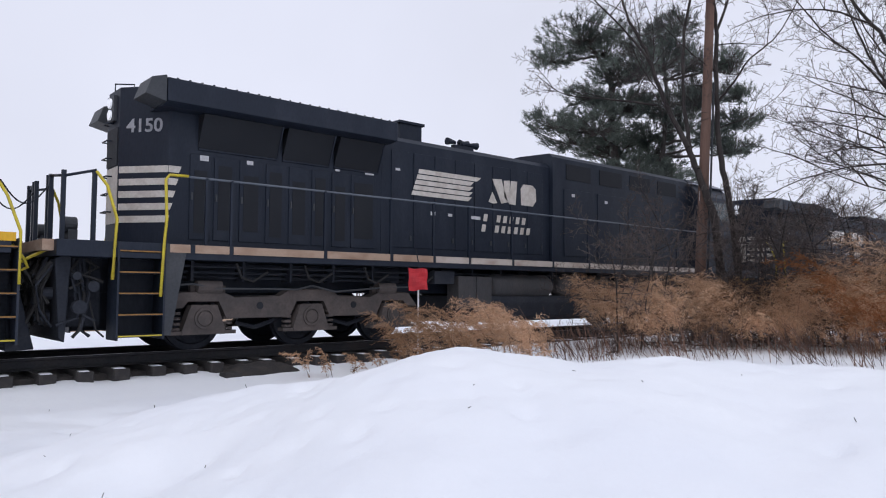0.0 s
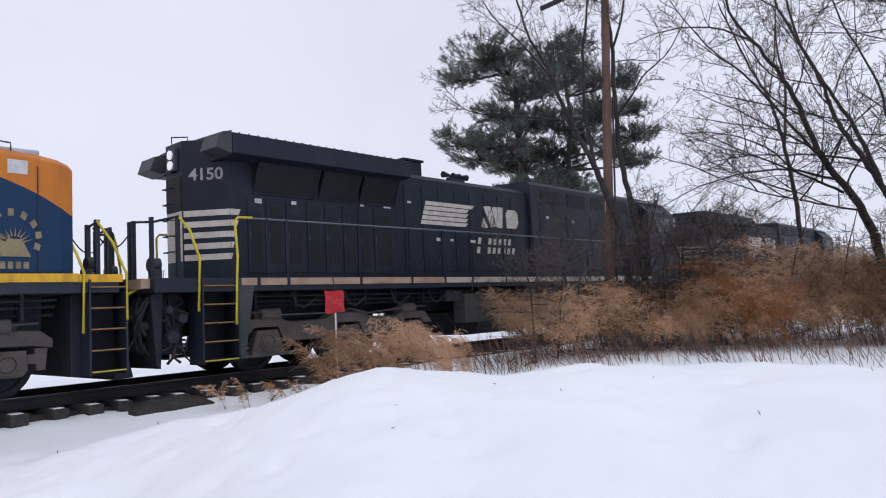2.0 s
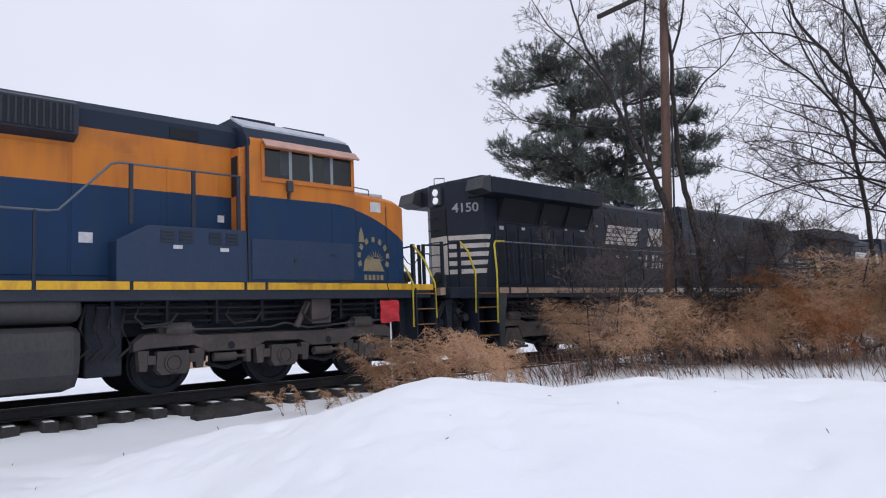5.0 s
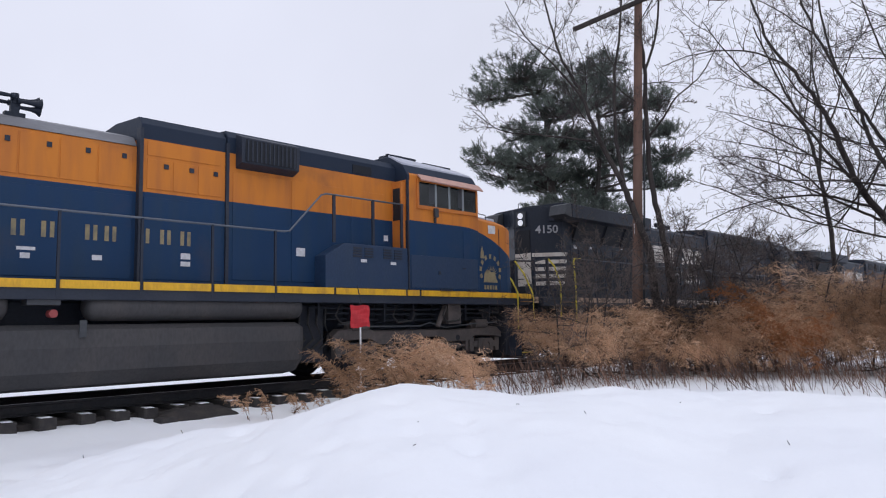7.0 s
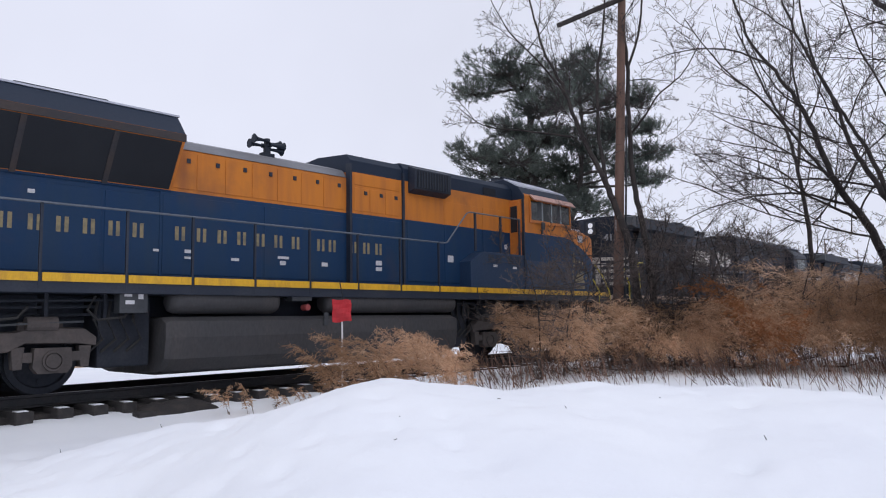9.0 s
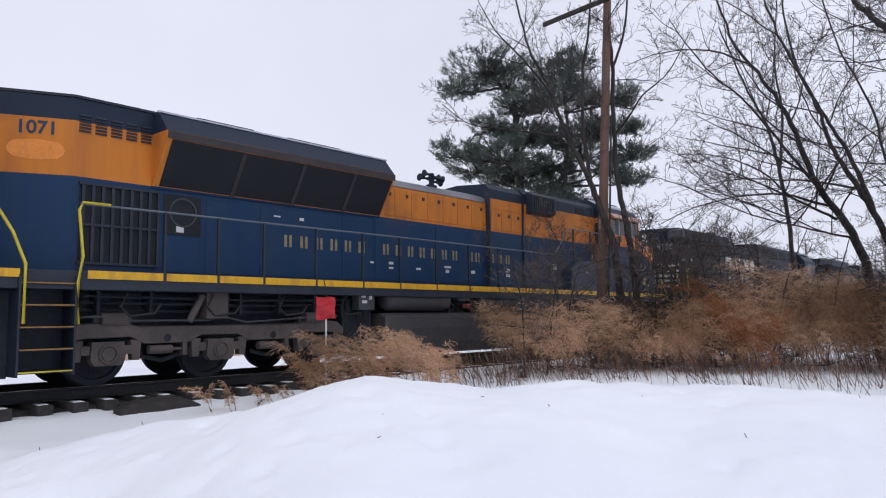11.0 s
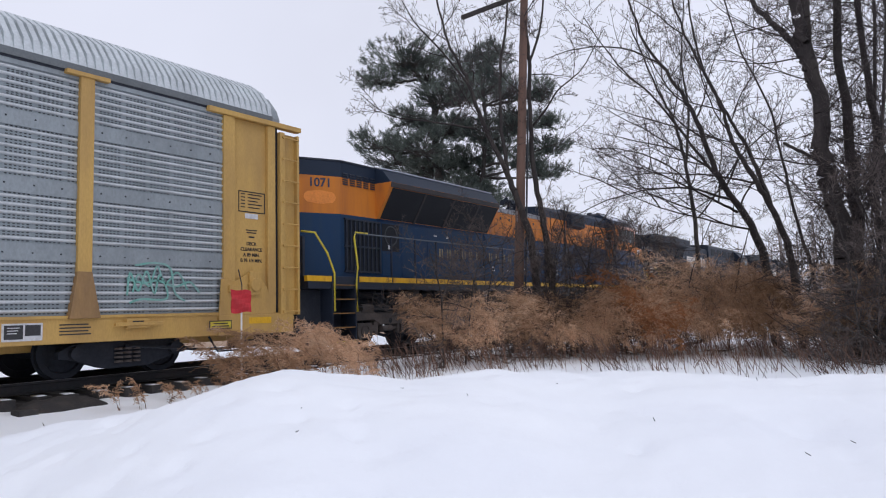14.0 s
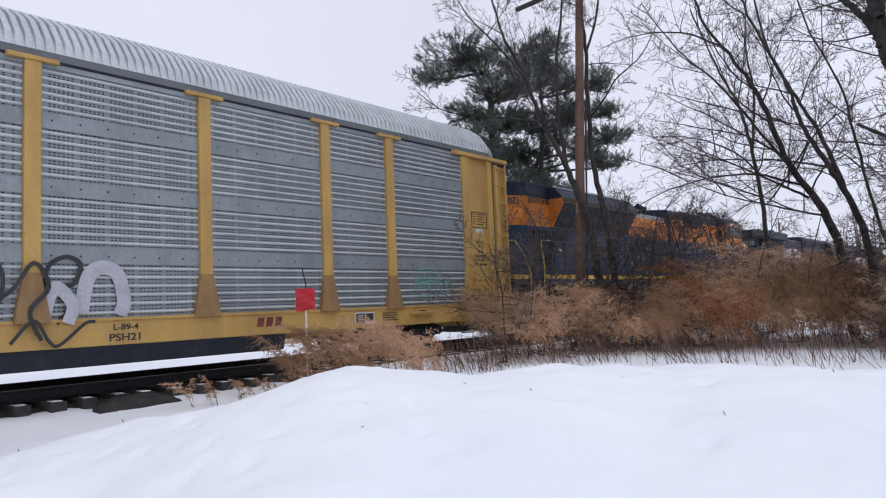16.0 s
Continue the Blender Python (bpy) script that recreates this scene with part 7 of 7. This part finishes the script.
    raw_mesh("weed_stalks", v, f, STALK, "dark dry weed stalks standing in the snow", "weeds", "stuff")
    for kind, mat_, lab in ((0, PLUME, "tan and orange dry feathery weed plumes"), (1, RUSSET, "russet dry leafy weeds among paler plumes")):
        Q = np.concatenate(sprays[kind])
        v, f = blades(Q[:, 0:3], Q[:, 3:6], Q[:, 6] * (1.0 if kind == 0 else 2.0), rng)
        raw_mesh("weed_plumes", v, f, mat_, lab, "weeds", "stuff")


def far_woods():
    rng = np.random.default_rng(11)
    A, B, W = [], [], []
    for _ in range(1500):
        az = rng.uniform(-25, 120)
        r = rng.uniform(150, 260)
        if rng.random() < 0.5 and az < 30:
            r = rng.uniform(85, 130)
        x, y = at(az, r)
        h = rng.uniform(6, 12)
        p = np.array([x, y, GROUND])
        top = p + np.array([rng.normal(0, 0.4), rng.normal(0, 0.4), h])
        A.append(p)
        B.append(top)
        W.append(0.28)
        for _ in range(26):
            u = rng.uniform(0.25, 1)
            s = p + (top - p) * u
            d = rng.normal(0, 1, 3) * np.array([1, 1, 0.5]) + np.array([0, 0, 0.5])
            A.append(s)
            B.append(s + d / np.linalg.norm(d) * rng.uniform(0.8, 2.6) * (1.2 - 0.6 * u))
            W.append(rng.uniform(0.06, 0.14))
    v, f = blades(np.array(A), np.array(B), np.array(W), rng)
    raw_mesh("far_woods", v, f, FAR_WOOD, "grey-brown bare woods far behind the track, paled for haze", "woods", "stuff")


def bare_strip():
    m = Mesh()
    rng = random.Random(5)
    n = 60
    top = [(-30 + 130 * i / n, 27 + rng.uniform(-0.5, 0.5), 37 + rng.uniform(-0.8, 0.8)) for i in range(n + 1)]
    for (xa, a0, a1), (xb, b0, b1) in zip(top, top[1:]):
        m.add([(xa, a0, GROUND + 0.004), (xb, b0, GROUND + 0.004), (xb, b1, GROUND + 0.16), (xa, a1, GROUND + 0.16)], [(0, 1, 2, 3)])
    thing("bare_strip", m, FIELD, "bare tan strip of ground beyond the track", "ground", kind="structure")


def snow_litter():
    """Small twigs and bark lying on the snow bank."""
    rng = np.random.default_rng(31)
    segs = []
    for _ in range(60):
        az, r = rng.uniform(2, 95), rng.uniform(4.2, 10.2)
        x, y = at(az, r)
        if y > 10.4:
            continue
        z = ground_z(x, y) + 0.02
        a, L = rng.uniform(0, 6.28), rng.uniform(0.008, 0.03)
        segs.append((x, y, z, x + math.cos(a) * L, y + math.sin(a) * L, z + rng.uniform(0.0, 0.03), 0.0025, 0.002))
    v, f = frusta(segs, 4)
    raw_mesh("snow_litter", v, f, BARK, "tiny dark twigs scattered on the snow", "litter", "stuff")


utility_pole()
red_marker()
pine()
bare_tree([ground_at(27.2, 19), up(27.8, 19, 4.8), up(28.8, 19, 8.6), up(29.9, 19, 11.4), up(31.5, 19.2, 14.9), up(32.7, 19.4, 18.2), up(34.3, 19.7, 21.6), up(35.3, 20, 26)], 0.12, 0.02, 13, 2.7, 41,
          "leaning bare tree with thin twigs beside the pole", low=0.42, lean=(-0.2, 0.2, 0),
          forks=(([up(29.5, 19, 10.5), up(29.9, 19, 14), up(29.9, 19, 18.4), up(29.3, 19, 21.9), up(28.9, 19, 26)], 0.06, 0.02, 9),
                 ([up(31.9, 19.2, 14.2), up(34, 19, 14.6), up(35.9, 18.8, 14.9), up(39, 18.6, 15.4), up(41.3, 18.5, 17)], 0.035, 0.008, 5),
                 ([up(32.3, 19.3, 17.4), up(34.6, 19.3, 20.2), up(36.8, 19.2, 22.4), up(38.4, 19, 25)], 0.035, 0.01, 6)))
bare_tree([ground_at(25.8, 19.5), up(26.6, 19.5, 5.3), up(27.3, 19.5, 9.7), up(27.6, 19.5, 14.6), up(27.5, 19.5, 19.6), up(27.9, 19.5, 23), up(27.4, 19.5, 28)], 0.10, 0.03, 15, 2.6, 42,
          "slender bare tree with dark twigs beside the pole", low=0.40,
          forks=(([up(27.4, 19.5, 14.2), up(26.3, 19.4, 15.4), up(25.3, 19.3, 16.8), up(23.3, 19.2, 18.3), up(21.5, 19, 21)], 0.035, 0.010, 7),
                 ([up(27.5, 19.5, 19), up(26.4, 19.6, 22), up(26.0, 19.7, 27)], 0.04, 0.02, 4)))
bare_tree([ground_at(10.2, 21), up(10.7, 21, 2.8), up(11.7, 21, 6.1), up(13.4, 21, 9.0), up(14.9, 21, 13.6), up(16.2, 21, 16.3), up(18.6, 21, 20.3), up(20.2, 21, 25)], 0.14, 0.02, 13, 4.6, 43,
          "large bare tree leaning towards the track", low=0.3, lean=(0.0, 0.45, 0.1),
          forks=(([up(11.4, 21, 5.2), up(14.5, 20.6, 6.2), up(18.5, 20.2, 7.6), up(22.8, 19.8, 10)], 0.032, 0.008, 8),
                 ([up(12.3, 21, 6.6), up(14.4, 20.8, 7.9), up(16.7, 20.6, 9.3), up(19, 20.4, 10.6), up(21.4, 20.2, 12.2)], 0.04, 0.008, 7),
                 ([up(13.4, 21, 9.0), up(15.4, 21, 12), up(17.8, 21, 15.5), up(20.5, 21, 18.3), up(23, 21, 22)], 0.05, 0.012, 7)))
bare_tree([ground_at(8.4, 20), up(9.0, 20, 3.4), up(10.0, 20, 6.7), up(11.3, 20, 9.5), up(12.5, 20, 12.2), up(13.1, 20, 14.6), up(15.3, 20, 19.9), up(17, 20, 25)], 0.105, 0.02, 11, 4.0, 44,
          "bare tree leaning towards the track", low=0.3, lean=(0.0, 0.4, 0.1),
          forks=(([up(10.0, 20, 7.0), up(11.3, 20.2, 10.9), up(12.6, 20.4, 13.8), up(14.3, 20.6, 17.7), up(15.2, 20.8, 24)], 0.065, 0.02, 7),))
bare_tree([ground_at(15.2, 24), up(15.3, 24, 4.9), up(15.8, 24, 10.2), up(16.5, 24, 13.8), up(17.6, 24, 16.2), up(19.4, 24, 21)], 0.085, 0.02, 10, 3.4, 45, "thin upright bare tree", low=0.35,
          forks=(([up(15.5, 24, 7.0), up(17.6, 23.6, 8.0), up(20, 23.2, 9.2), up(22.6, 22.8, 11.4)], 0.03, 0.008, 6),
                 ([up(15.8, 24, 10.2), up(15.4, 24, 14.4), up(15.7, 24, 17.9), up(15.2, 24, 23)], 0.05, 0.015, 6),))
bare_tree([ground_at(7.2, 20.5), up(7.6, 20.5, 1.7), up(8.4, 20.5, 5.6), up(9.2, 20.5, 10.7), up(9.8, 20.5, 14.2), up(11.7, 20.5, 18.9), up(13, 20.5, 25)], 0.055, 0.015, 13, 2.8, 46, "slim leaning bare tree with spreading twigs", low=0.2)
bare_tree([ground_at(5.2, 17), up(5.7, 17, 4.1), up(6.2, 17, 8.6), up(6.6, 17, 14.8), up(7.2, 17, 17.5), up(7.6, 17, 21), up(7.8, 17, 28)], 0.23, 0.10, 18, 3.2, 50, "thick-trunked bare tree with mossy bark in a thicket", low=0.3, rise=(-0.2, 0.9),
          forks=(([up(6.9, 17, 16.4), up(8.0, 17, 18.2), up(9.1, 17, 19.6), up(10.5, 17, 21.5), up(12, 17, 25)], 0.09, 0.04, 9),
                 ([up(6.5, 17, 14.5), up(7.0, 17.2, 18), up(6.9, 17.4, 23), up(6.2, 17.6, 29)], 0.13, 0.07, 7),
                 ([up(6.3, 17, 9.4), up(7.6, 16.8, 10.4), up(9.0, 16.6, 11.3)], 0.05, 0.03, 0)))
for k, (az, r, tilt, rad) in enumerate(((4.6, 17.5, 0.4, 0.19), (2.6, 17.5, 1.0, 0.14), (3.6, 20, -0.8, 0.09), (1.0, 17, 0.8, 0.15), (3.3, 16.6, -1.2, 0.06), (0.0, 19, 0.5, 0.12))):
    bare_tree([ground_at(az, r), up(az + tilt * 0.2, r, 5), up(az + tilt * 0.35, r, 10), up(az + tilt, r, 18), up(az + tilt * 1.9, r, 30)], rad * 0.85, rad * 0.35, 46, 2.3, 51 + k, "dark vine-hung bare tree in a thicket", low=0.05, rise=(-0.5, 0.8))
for k, (az, r, h) in enumerate(((33.4, 15.5, 3.3), (31.0, 17, 3.4), (23.6, 18.5, 3.6), (21.0, 19, 3.8), (18.6, 19.5, 3.6), (28.3, 17.5, 3.0), (16.0, 20, 4.0), (13.6, 19, 3.6), (25.0, 17.5, 3.2), (22.2, 18, 3.3), (9.0, 18, 3.4), (4.6, 16.5, 3.0), (35.0, 14.8, 2.6), (32.2, 16.2, 3.6), (29.6, 18.0, 4.2), (27.4, 18.4, 4.2), (25.8, 18.6, 4.4), (24.2, 19.5, 4.6), (22.8, 20.5, 4.6), (20.2, 20.5, 4.4), (4.4, 16.2, 3.6), (3.4, 16.8, 4.4), (2.4, 16.2, 3.8), (1.4, 16.6, 4.4), (5.4, 18.5, 3.2), (2.9, 15.8, 4.8), (1.9, 17.4, 5.2), (0.8, 15.8, 4.6), (3.9, 18.0, 5.0), (-0.4, 16.4, 5.0), (4.8, 15.6, 3.6), (3.2, 15.4, 4.2), (2.2, 15.2, 4.6), (1.2, 15.2, 4.4), (4.0, 17.0, 5.6), (2.6, 18.6, 6.2), (17.2, 18.4, 3.6), (19.4, 18.8, 3.9), (20.8, 18.2, 3.5), (21.8, 19.4, 4.0), (23.0, 18.6, 3.7), (24.4, 18.2, 3.6), (26.4, 17.8, 3.4), (18.0, 20.4, 4.2))):
    x, y = at(az, r)
    c, s_ = math.cos(k * 2.4), math.sin(k * 2.4)
    bare_tree([(x, y, GROUND - 0.05), (x + 0.15 * c, y + 0.15 * s_, 0.3), (x + 0.5 * c, y + 0.5 * s_, h * 0.5), (x + 1.3 * c, y + 1.0 * s_, h * 0.82)], 0.026, 0.008, 14, 2.1, 70 + k, "bare thin-stemmed shrub among dry weeds", low=0.08, name="bare_shrub", rise=(-0.3, 0.65), fine=0.0034)
weeds()
far_woods()
bare_strip()
snow_litter()


def motions():
    """The train draws away along the track; its wheels turn with it."""
    times = [i * 0.5 for i in range(33)]
    for root, middle in VEHICLES:
        walk(root, [(t, pose(middle + rolled(t), TRACK_Y, 0)) for t in times])
    steps = [i * 0.2 for i in range(81)]
    for ob, x, r in WHEELSETS:
        walk(ob, [(t, pose(x, 0, r, 0, math.degrees(rolled(t) / r) % 360, 0)) for t in steps])


motions()
